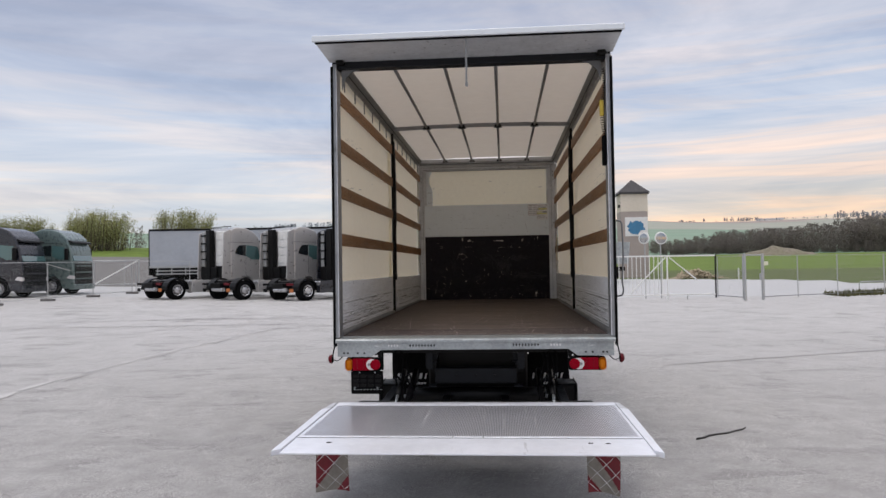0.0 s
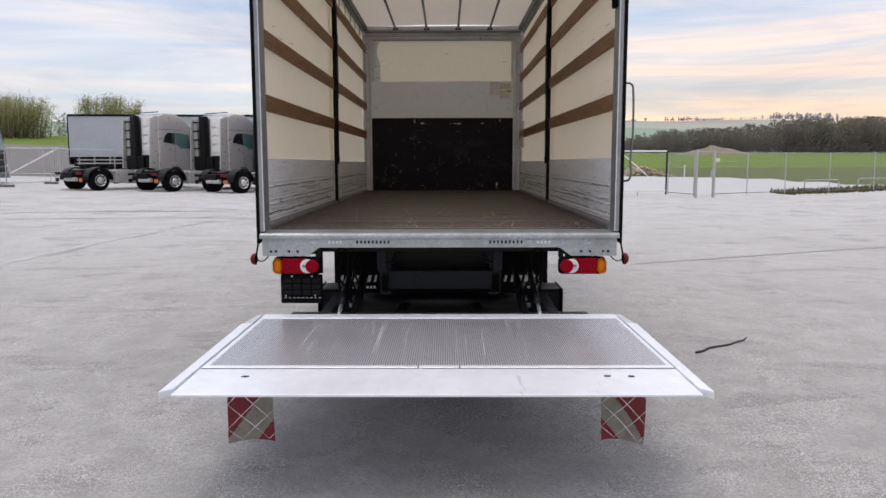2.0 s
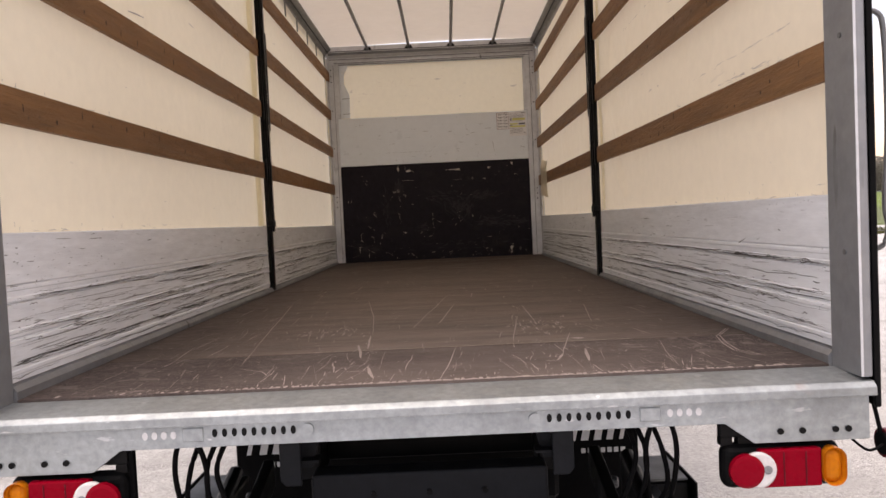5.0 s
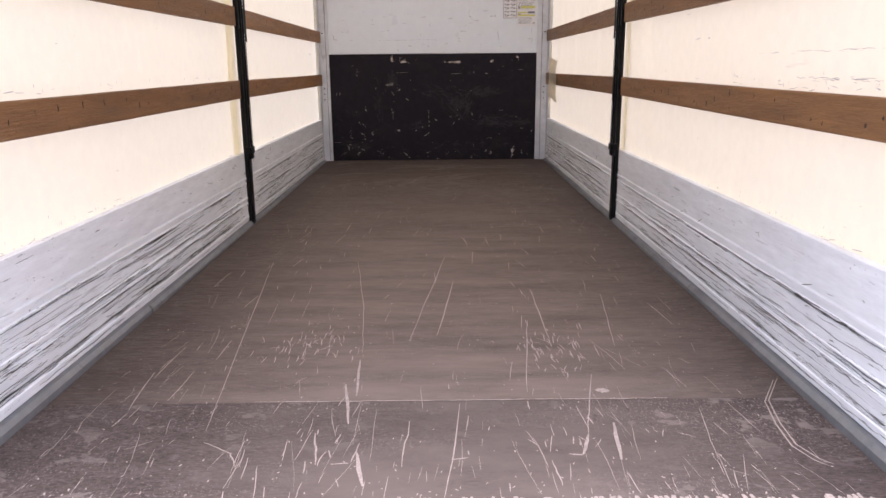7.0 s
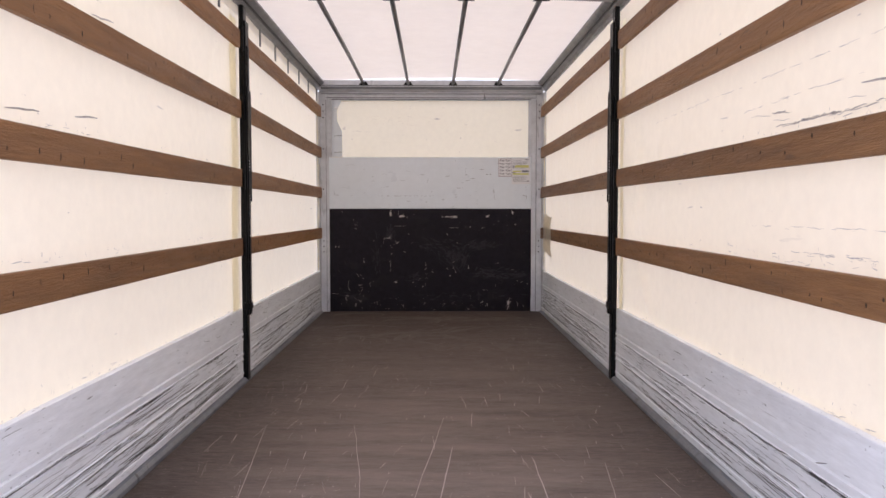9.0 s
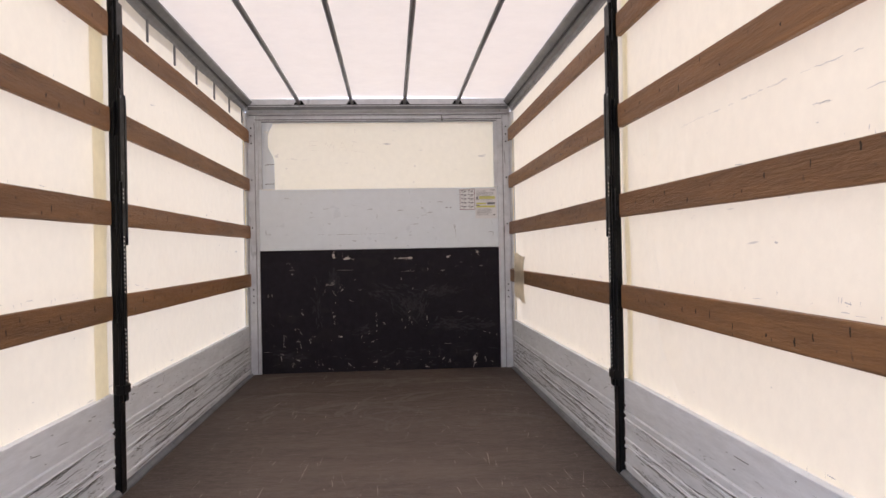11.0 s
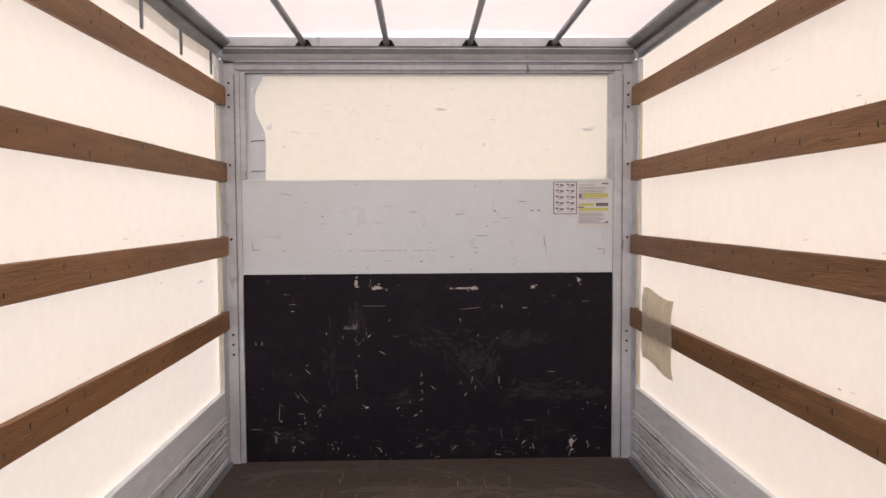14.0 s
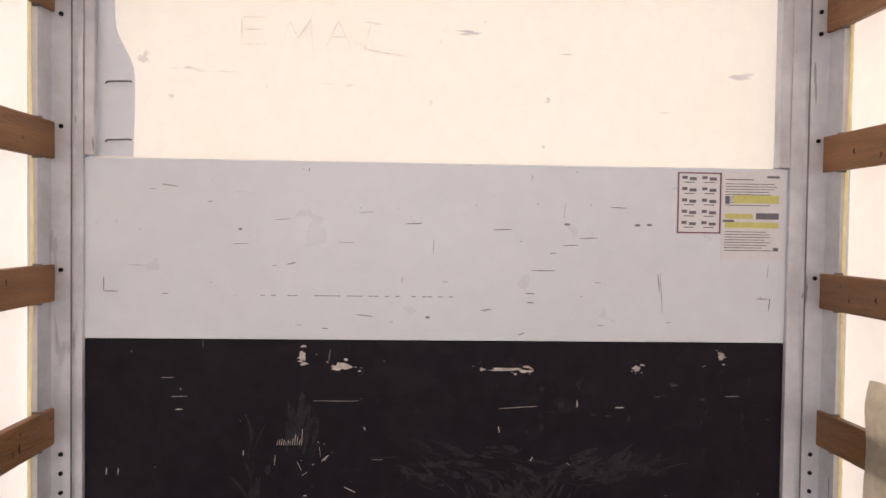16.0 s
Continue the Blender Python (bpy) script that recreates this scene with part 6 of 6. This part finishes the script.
    for k in range(4):
        for ya, yb in ((-1.06, -0.56), (-0.46, 0.02)):
            part("embossed_field", box(2.63, 2.665, ya, yb, 1.92 + 0.44 * k, 2.24 + 0.44 * k, 0.03, 2), M_WHITE if paint is M_SILVER else paint, back)
    part("air_intake", box(2.30, 2.62, 0.14, 0.56, 0.95, 3.80, 0.05, 3), M_BLACK, t, "black intake stack behind the cab")
    part("service_panel", box(2.45, 2.64, -0.95, -0.15, 1.05, 1.75, 0.04), M_BLACK, t)
    lad = part("ladder", box(2.42, 2.50, 0.86, 1.12, 1.0, 3.7, 0.02), M_FENCE, t)
    for k in range(6):
        part("rung", box(2.36, 2.43, 0.70, 1.10, 1.2 + 0.45 * k, 1.28 + 0.45 * k, 0.01), M_BLACK, lad)
    for ob in list(t.children):
        if ob.name.split(".")[0] in ("cab", "rear_panel", "air_intake", "service_panel", "ladder", "side_deflector") or (ob.name.startswith("wheel") and ob.data.vertices[0].co.x > 2):
            ob.matrix_basis = Matrix.Translation((0.55, 0, 0))
    part("side_tank", box(0.85, 3.4, -1.20, -0.75, 0.40, 0.98, 0.05, 3), M_CHROME, t, "polished side tank")
    part("gear_plate", box(2.90, 3.0, -0.4, 1.1, 0.9, 1.7, 0.03), M_BLACK, t)
    return t


def place_by_wheel(wx, wy, turn, lx, ly):
    a = radians(turn)
    x = wx - (math.cos(a) * lx - math.sin(a) * ly)
    y = wy - (math.sin(a) * lx + math.cos(a) * ly)
    return pose(x, y, ground_z(wx, wy), 0, 0, turn)


tractor_unit(place_by_wheel(-16.79, 30.30, 56, 0.0, -1.15), M_SILVER, "silver articulated tractor unit parked without a trailer")
tractor_unit(place_by_wheel(-13.10, 30.10, 56, 0.0, -1.15), M_SILVER, "silver articulated tractor unit parked in the row")
tractor_unit(place_by_wheel(-9.60, 29.40, 56, 0.0, -1.15), M_NAVY, "dark navy tractor unit with silver chassis fittings")
tractor_unit(place_by_wheel(-26.48, 34.70, 4, 4.30, -1.15), M_TEAL, "grey-green tractor unit parked behind mesh fencing")
tractor_unit(place_by_wheel(-27.25, 31.20, 4, 4.30, -1.15), M_NAVY, "black tractor unit parked behind mesh fencing")


def curtain_trailer(m):
    t = thing("curtain_trailer", m, "silver-grey curtain-sided semi-trailer standing in the yard", "trailer")
    part("curtain", sheet(lambda u, v: (13.4 * u, -1.26 + 0.012 * math.sin(70 * u) * math.sin(math.pi * v), 1.72 + 2.24 * v), 90, 8), M_CURTAIN, t, "silver-grey side curtain", smooth=True)
    part("body", box(0.02, 13.58, -1.235, 1.25, 1.68, 3.97, 0.02), M_CURTAIN, t)
    part("underbody", box(0.1, 13.5, -1.0, 1.0, 1.0, 1.66, 0.03), M_BLACK, t)
    part("roof_edge", box(-0.02, 13.62, -1.29, 1.29, 3.95, 4.08, 0.02), M_BLACK, t, "black roof edge")
    part("rear_frame", box(-0.05, 0.02, -1.27, 1.27, 1.10, 3.97, 0.01), M_BLACK, t)
    part("chassis_beam", box(0.2, 13.3, -0.5, 0.5, 0.82, 1.14, 0.02), M_BLACK, t)
    part("side_rail", box(0.0, 13.6, -1.29, -1.22, 1.56, 1.69, 0.01), M_FENCE, t)
    for k in range(12):
        part("rail_post", box(0.5 + 0.9 * k, 0.55 + 0.9 * k, -1.25, -1.20, 1.10, 1.56, 0.005), M_FENCE, t)
    for z in (1.14, 1.34):
        part("guard_rail", box(0.4, 11.0, -1.25, -1.21, z, z + 0.07, 0.005), M_FENCE, t)
    for x in (1.4, 2.7, 4.0):
        for y in (-1.0, 1.0):
            truck_wheel(t, x, y, 0.50, 0.36)
    return t


curtain_trailer(pose(-22.6, 39.95, ground_z(-20, 39), 0, 0, 4.7))


def tipper_lorry(m):
    t = thing("tipper_lorry", m, "white four-axle tipper lorry with aluminium skip body", "truck")
    part("chassis", box(0.2, 8.4, -0.45, 0.45, 0.75, 1.05, 0.02), M_BLACK, t)
    cab = part("cab", prism([(0.10, 0.6), (0.0, 1.7), (0.25, 2.85), (0.6, 3.05), (1.75, 3.05), (1.75, 0.9), (1.4, 0.9), (0.9, 0.5)], "y", -1.22, 1.22, bev=0.05), M_WHITE, t)
    for sy in (-1, 1):
        part("door_window", prism([(0.42, 1.85), (0.55, 2.65), (1.25, 2.65), (1.25, 1.85)], "y", *sorted((sy * 1.221, sy * 1.23))), M_GLASS, cab)
    part("windscreen", prism([(0.02, 1.85), (0.22, 2.7), (0.19, 2.72), (-0.02, 1.85)], "y", -1.1, 1.1), M_GLASS, cab)
    body = part("skip_body", prism([(2.1, 1.25), (2.05, 2.75), (8.6, 2.75), (8.5, 1.25)], "y", -1.25, 1.25, bev=0.02), M_GALV, t, "ribbed aluminium skip body")
    for k in range(6):
        part("rib", box(2.15, 8.5, -1.275, -1.252, 1.35 + 0.22 * k, 1.45 + 0.22 * k, 0.008), M_GALV, body)
    for x in (1.15, 3.0, 5.9, 7.3):
        for y in (-1.0, 1.0):
            truck_wheel(t, x, y, 0.52, 0.34)
    return t


tipper_lorry(pose(0.4, 45.5, ground_z(4, 45.5), 0, 0, 2))


# ---- fences ----
def mesh_panel(p, q, height, label, group, foot=True):
    p, q = Vector((*p, ground_z(*p))), Vector((*q, ground_z(*q)))
    d = q - p
    ln = d.length
    turn = math.degrees(math.atan2(d.y, d.x))
    f = thing("mesh_fence_panel", pose(p.x, p.y, p.z, 0, -math.degrees(math.asin(d.z / ln)), turn), label, "fence", group)
    for x in (0.0, ln):
        part("post", tube([(x, 0, 0.06), (x, 0, height)], 0.024, 8), M_FENCE, f)
        if foot:
            part("foot", box(x - 0.12, x + 0.12, -0.36, 0.36, 0.0, 0.12, 0.02), M_CONCRETE, f, "dark concrete fence foot")
    for z in (0.16, height - 0.02):
        part("rail", tube([(0, 0, z), (ln, 0, z)], 0.018 if foot or z < 1 else 0.009, 6), M_FENCE if foot or z > 1 else M_RAIL, f)
    bm = bmesh.new()
    wire = 0.0008 if foot else 0.0028 if p.x < 0 else 0.0014
    n = int(ln / 0.10)
    for k in range(1, n):
        x = ln * k / n
        add_box(bm, x - wire, x + wire, -wire, wire, 0.16, height - 0.02)
    for k in range(1, int(height / 0.25)):
        add_box(bm, 0, ln, -wire, wire, 0.16 + 0.25 * k - wire, 0.16 + 0.25 * k + wire)
    part("wire_mesh", bm, M_FENCE, f, kind="stuff")
    return f


LEFT = [(-23.3, 21.5), (-23.1, 25.2), (-22.93, 28.85), (-22.69, 32.56), (-22.42, 36.34)]
for a, b in zip(LEFT, LEFT[1:]):
    mesh_panel(a, b, 2.0, "mobile wire mesh fence panel on concrete feet", "mobile fence panels")
mesh_panel((-22.3, 36.6), (-19.6, 38.2), 2.0, "mobile wire mesh fence panel beside the trailer", "mobile fence panels")
for a, b in (((-38.0, 44.5), (-34.6, 44.8)), ((-34.6, 44.8), (-31.2, 45.1)), ((-31.2, 45.1), (-27.8, 45.4)), ((-27.8, 45.4), (-24.4, 45.7))):
    mesh_panel(a, b, 2.0, "wire mesh fence panel at the far yard edge", "far fence panels", False)


def yard_gate(m, ln, label, picket):
    g = thing("yard_gate", m, label, "gate")
    for x in (0.0, ln):
        part("end_post", box(x - 0.028, x + 0.028, -0.04, 0.04, 0.0, 2.15, 0.008), M_WHITE if x == 0 else M_BLACK, g)
    for z in (0.18, 2.12):
        part("rail", box(0, ln, -0.03, 0.03, z - 0.035, z + 0.035, 0.006), M_WHITE, g)
    n = int(picket / 0.22)
    for k in range(1, n):
        part("picket", box(0.22 * k - 0.014, 0.22 * k + 0.014, -0.014, 0.014, 0.215, 2.085, 0.003), M_WHITE, g)
    for a, b in (((picket - 1.9, 0.25), (picket - 0.1, 2.05)), ((picket + 0.1, 2.05), (picket + 1.5, 0.9))):
        part("brace", tube([(a[0], -0.03, a[1]), (b[0], -0.03, b[1])], 0.028, 6), M_WHITE, g)
    part("middle_post", box(picket - 0.03, picket + 0.03, -0.03, 0.03, -0.1, 2.1, 0.005), M_WHITE, g)
    for x in (1.0, picket + 1.0):
        part("roller_leg", tube([(x, 0, -0.15), (x, 0, 0.2)], 0.03, 6), M_FENCE, g)
    return g


yard_gate(pose(3.2, 30.0, ground_z(6, 30.3) + 0.05, 0, 0, 7.0), 7.75, "white-painted sliding yard gate with vertical pickets", 5.3)
small = thing("yard_gate", pose(-29.0, 43.4, ground_z(-29, 43.4), 0, 0, 6), "white diagonal-braced gate at the far yard edge", "gate")
for x in (0, 3.2):
    part("end_post", tube([(x, 0, 0), (x, 0, 2.0)], 0.05, 8), M_FENCE, small)
for z in (0.25, 1.95):
    part("rail", tube([(0, 0, z), (3.2, 0, z)], 0.035, 6), M_FENCE, small)
part("brace", tube([(0.1, -0.03, 0.3), (3.1, -0.03, 1.9)], 0.05, 6), M_WHITE, small)


def door_frame():
    g = thing("fence_door", pose(11.56, 28.6, ground_z(11.6, 28.6), 0, 0, 27), "galvanised pedestrian door in the mesh fence", "door")
    for x in (0.0, 1.1):
        part("post", box(x - 0.05, x + 0.05, -0.05, 0.05, 0, 2.2, 0.008), M_FENCE, g)
    part("top_bar", box(0, 1.1, -0.03, 0.03, 2.10, 2.16, 0.006), M_FENCE, g)
    part("lock_box", box(0.98, 1.05, -0.09, 0.09, 0.95, 1.25, 0.01), M_FENCE, g)
    part("sign", box(1.12, 1.40, -0.075, -0.06, 1.64, 1.82, 0.002), M_SIGN, g, "small pale yellow sign")


door_frame()
RIGHT = [(12.6, 29.1), (14.65, 30.4), (17.05, 31.6), (20.0, 33.0), (23.2, 34.5), (26.4, 36.0), (29.6, 37.5), (33, 39)]
for a, b in zip(RIGHT, RIGHT[1:]):
    mesh_panel(a, b, 2.12, "galvanised mesh fence panel along the road", "road fence panels", False)
mesh_panel((11.0, 31.0), (11.5, 28.7), 2.12, "galvanised mesh fence panel beside the gate", "road fence panels", False)
for x, y in ((19.5, 34.6), (23.2, 36.0)):
    z = ground_z(x, y)
    tagged(part("barrier_hoop", tube([(x, y, z - 0.1), (x, y, z + 0.52), (x + 0.06, y, z + 0.60), (x + 1.95, y + 0.3, z + 0.60), (x + 2.01, y + 0.3, z + 0.52), (x + 2.01, y + 0.3, z - 0.1)], 0.035, 8), M_FENCE),
           "grey tubular roadside barrier hoop", "barrier", "roadside barriers")


def traffic_mirror(x, y, z, r, turn):
    g = thing("traffic_mirror", pose(x, y, ground_z(x, y), 0, 0, turn), "round traffic mirror with white rim on a pole", "mirror", "traffic mirrors")
    zz = z - ground_z(x, y)
    part("pole", tube([(0, 0.08, 0), (0, 0.08, zz)], 0.035, 8), M_FENCE, g)
    part("rim", lathe([(r, 0.03), (r + 0.03, 0.0), (r, -0.03), (r - 0.025, -0.03), (r - 0.025, 0.0)], (0, 0, zz), "y", 28), M_WHITE, g)
    part("mirror_face", lathe([(r - 0.025, -0.031), (r * 0.5, -0.05), (0.02, -0.056)], (0, 0, zz), "y", 24), M_MIRROR, g)


traffic_mirror(7.53, 31.6, 3.12, 0.27, -35)
traffic_mirror(8.45, 31.9, 3.12, 0.30, 10)


def tower():
    x0, x1, y0 = 11.05, 13.45, 60.6
    t = thing("tower_house", pose(0, 0, 0), "small rendered tower building with dark pyramid roof", "building")
    zb = ground_z(12, 60) - 0.3
    part("lower_wall", box(x0, x1, y0, y0 + 2.4, zb, 6.60, 0.01), M_RENDER_GREY, t)
    part("upper_wall", box(x0 - 0.005, x1 + 0.005, y0 - 0.005, y0 + 2.405, 6.60, 8.2, 0.01), M_RENDER, t)
    bm = bmesh.new()
    e = 0.16
    base = [bm.verts.new(p) for p in ((x0 - e, y0 - e, 8.2), (x1 + e, y0 - e, 8.2), (x1 + e, y0 + 2.4 + e, 8.2), (x0 - e, y0 + 2.4 + e, 8.2))]
    top = [bm.verts.new((v.co.x, v.co.y, 8.38)) for v in base]
    apex = bm.verts.new(((x0 + x1) / 2, y0 + 1.2, 9.62))
    bm.faces.new(base)
    for k in range(4):
        bm.faces.new((base[k], base[(k + 1) % 4], top[(k + 1) % 4], top[k]))
        bm.faces.new((top[k], top[(k + 1) % 4], apex))
    part("roof", bm, M_SLATE, t, "dark slate pyramid roof")
    sg = part("sign", box(x0 + 0.35, x1 - 0.02, y0 - 0.05, y0 - 0.012, 4.35, 6.08, 0.005), M_WHITE, t, "white sign board with a blue emblem")
    r2 = random.Random(3)
    pts = [((x0 + x1) / 2 + 0.15 + (0.74 + 0.22 * r2.uniform(-1, 1)) * math.cos(2 * math.pi * k / 22), 5.2 + (0.56 + 0.2 * r2.uniform(-1, 1)) * math.sin(2 * math.pi * k / 22)) for k in range(22)]
    part("emblem", prism(pts, "y", y0 - 0.062, y0 - 0.052), M_BLUE, sg)
    lamp = part("wall_lamp", box(x0 - 0.22, x0 - 0.02, y0 + 0.1, y0 + 0.4, 7.0, 7.25, 0.02), M_BLACK, t)
    part("lamp_arm", box(x0 - 0.05, x0, y0 + 0.2, y0 + 0.3, 7.4, 7.5, 0.01), M_BLACK, lamp)


tower()

# soil heap and marker post in the field
def heap(u, v):
    a, r = 2 * math.pi * u, v
    x, y = 112 + 17 * r * math.cos(a), 300 + 7 * r * math.sin(a)
    return (x, y, ground_z(x, y) - 0.3 + 4.3 * (1 - r) ** 0.85 * (0.9 + 0.35 * noise.noise(Vector((x * 0.25, y * 0.25, 1)))))


tagged(part("soil_heap", sheet(heap, 28, 8), M_SOIL, smooth=True), "low brown soil heap at the edge of the field", "soil heap")
tagged(part("marker_post", box(17.92, 18.02, 49.9, 49.97, ground_z(18, 50), ground_z(18, 50) + 0.85, 0.01), M_WHITE), "white roadside marker post", "post")


# ---- plants ----
def leaf_cloud(pts, size, r):
    v, f = [], []
    for p in pts:
        a, b = r.uniform(0, 6.28), r.uniform(-0.9, 0.9)
        d = Vector((math.cos(a) * math.cos(b), math.sin(a) * math.cos(b), math.sin(b)))
        e = d.cross(Vector((r.uniform(-1, 1), r.uniform(-1, 1), r.uniform(-1, 1)))).normalized()
        s = size * r.uniform(0.6, 1.4)
        k = len(v)
        v += [p - d * s, p + e * s * 0.5, p + d * s, p - e * s * 0.5]
        f.append((k, k + 1, k + 2, k + 3))
    return v, f


def mesh_part(name, v, f, material, parent=None, label="", kind=""):
    me = bpy.data.meshes.new(name)
    me.from_pydata([tuple(p) for p in v], [], f)
    me.materials.append(material)
    ob = new(name, me)
    ob.parent = parent
    return tagged(ob, label, kind=kind)


def willow(x, y, width, height, seed, label):
    r = random.Random(seed)
    z0 = ground_z(x, y) - 0.2
    t = thing("willow_bush", pose(x, y, z0), label, "tree", "willow bushes")
    bm = bmesh.new()
    tips = []
    for _ in range(110):
        bx = r.uniform(-0.42, 0.42) * width
        h = height * (1 - 0.3 * (abs(bx) / (width * 0.5)) ** 3) * r.uniform(0.62, 1.0)
        p = Vector((bx, r.gauss(0, width * 0.12), 0))
        lean = Vector((bx * 0.10 + r.gauss(0.30, 0.22), r.gauss(0, 0.3), 0))
        pts = [p + lean * (k / 5) ** 1.5 * 1.3 + Vector((0, 0, h * k / 5)) for k in range(6)]
        add_tube(bm, pts, 0.05, 4, 0.008)
        for q in range(150):
            s = r.random() ** 0.6
            k = min(4, int(s * 5))
            c = pts[k].lerp(pts[k + 1], s * 5 - k)
            sp = 0.07 + 0.16 * s
            tips.append(c + Vector((r.gauss(0.05, sp), r.gauss(0, sp), r.gauss(0, sp * 0.9))))
    part("stem", bm, M_BARK, t, kind="stuff")
    v, f = leaf_cloud(tips, 0.065, r)
    mesh_part("crown", v, f, M_LEAF, t, "pale green young leaves", "stuff")


willow(-44.3, 70.0, 7.6, 4.7, 11, "broad willow bush with pale young leaves")
willow(-46.5, 73.0, 6.0, 4.3, 15, "broad willow bush with pale young leaves")
willow(-35.2, 71.0, 6.6, 5.0, 12, "tall willow bush behind the trailer")
willow(-53.5, 70.0, 7.0, 3.9, 13, "broad willow bush with pale young leaves")


def woodland(name, spots, seed, label, per=110, material=None, leaf=0.016):
    r = random.Random(seed)
    v, f = [], []
    for x, y, h in spots:
        z = ground_z(x, y) - 0.3
        w = h * r.uniform(0.16, 0.26)
        k = len(v)
        tr = 0.012 * h
        v += [Vector((x - tr, y, z)), Vector((x + tr, y, z)), Vector((x + tr * 0.4, y, z + h * 0.8)), Vector((x - tr * 0.4, y, z + h * 0.8))]
        f.append((k, k + 1, k + 2, k + 3))
        pts = []
        for _ in range(per):
            s = r.random()
            rad = w * (0.35 + 0.65 * math.sin(math.pi * min(1, s * 0.9 + 0.1)))
            pts.append(Vector((x + r.gauss(0, rad * 0.6), y + r.gauss(0, rad * 0.6), z + h * (0.16 + 0.84 * s))))
        lv, lf = leaf_cloud(pts, leaf * h + 0.10, r)
        base = len(v)
        v += lv
        f += [tuple(i + base for i in q) for q in lf]
    return tagged(mesh_part(name, v, f, material or M_WOODS), label, "trees", kind="stuff")


r5 = random.Random(5)
spots = []
for k in range(760):
    x = r5.uniform(82, 340)
    grow = 7.0 + 6.0 * smooth01((x - 85) / 60) + 6.5 * smooth01((x - 145) / 75)
    spots.append((x, r5.uniform(384, 430), grow * (r5.uniform(0.78, 1.02) if k % 5 else r5.uniform(0.3, 0.55))))
for k in range(420):
    x = r5.uniform(84, 340)
    spots.append((x, r5.uniform(381, 392), r5.uniform(3.0, 5.5)))
woodland("woodland_edge", spots, 21, "leafless grey-brown woodland beyond the field", 260, None, 0.024)
spots = [(r5.uniform(-110, -40), r5.uniform(100, 125), r5.uniform(2.5, 5.0)) for _ in range(90)]
woodland("far_hedge", spots, 22, "leafless hedge behind the willow bushes", 70)
spots = []
for k in range(70):
    spots.append((r5.uniform(668, 800), r5.uniform(1500, 1535), r5.uniform(8, 17)))
for k in range(45):
    spots.append((r5.uniform(455, 515), r5.uniform(1490, 1530), r5.uniform(4, 9)))
for k in range(30):
    spots.append((r5.uniform(345, 376), r5.uniform(1440, 1450), r5.uniform(2, 5)))
spots += [(404, 1490, 8), (405.5, 1490, 7), (430, 1495, 4), (650, 1510, 9)]
for k in range(40):
    spots.append((r5.uniform(515, 680), r5.uniform(1500, 1530), r5.uniform(2, 5)))
for k in range(80):
    spots.append((r5.uniform(-520, -300), r5.uniform(1450, 1530), r5.uniform(5, 14)))
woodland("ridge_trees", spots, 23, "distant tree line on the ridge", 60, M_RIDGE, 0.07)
for x, w in ((514, 13), (530, 20), (553, 12)):
    h = thing("farm_building", pose(x, 1505, ground_z(x, 1505) - 2), "distant pale farm building on the ridge", "building", "farm buildings")
    part("wall", box(0, w, 0, 10, 0, 4.2, 0.05), M_WHITE, h)
    part("roof", prism([(-0.5, 4.2), (10.5, 4.2), (5, 6.6)], "x", -0.4, w + 0.4), M_ROOF_PALE, h)

# weeds along the fence
r6 = random.Random(6)
v, f = [], []
for _ in range(2600):
    t = r6.random()
    x = 17.2 + 16 * t
    y = 31.7 + 7.5 * t + r6.gauss(0.9, 0.6)
    z = ground_z(x, y)
    h, a = r6.uniform(0.05, 0.30), r6.uniform(0, 3.14)
    d = Vector((math.cos(a), math.sin(a), 0)) * 0.05
    k = len(v)
    tip = Vector((x + r6.gauss(0, 0.06), y + r6.gauss(0, 0.06), z + h))
    v += [Vector((x, y, z)) - d, Vector((x, y, z)) + d, tip]
    f.append((k, k + 1, k + 2))
tagged(mesh_part("weeds", v, f, M_WEEDS), "straggly weeds along the fence foot", "weeds", kind="stuff")


# rubble and dry grass on the verge behind the gate
r7 = random.Random(17)
v, f = [], []
for _ in range(420):
    x, y = 16.0 + r7.gauss(0, 0.95), 54.5 + r7.gauss(0, 1.0)
    z = ground_z(x, y) + 0.75 * math.exp(-((x - 16.0) / 1.1) ** 2) * r7.random()
    s = r7.uniform(0.06, 0.2)
    k = len(v)
    v += [Vector((x, y, z)) + s * Vector((r7.uniform(0.6, 1.2) * a, r7.uniform(0.6, 1.2) * b, r7.uniform(0.5, 1.0) * c)) for a, b, c in ((1, 0, 0), (-1, 0, 0), (0, 1, 0), (0, -1, 0), (0, 0, 1), (0, 0, -1))]
    f += [(k + a, k + b, k + c) for a in (0, 1) for b in (2, 3) for c in (4, 5)]
tagged(mesh_part("rubble_heap", v, f, M_RUBBLE), "low heap of beige rubble and dry grass", "rubble", kind="stuff")
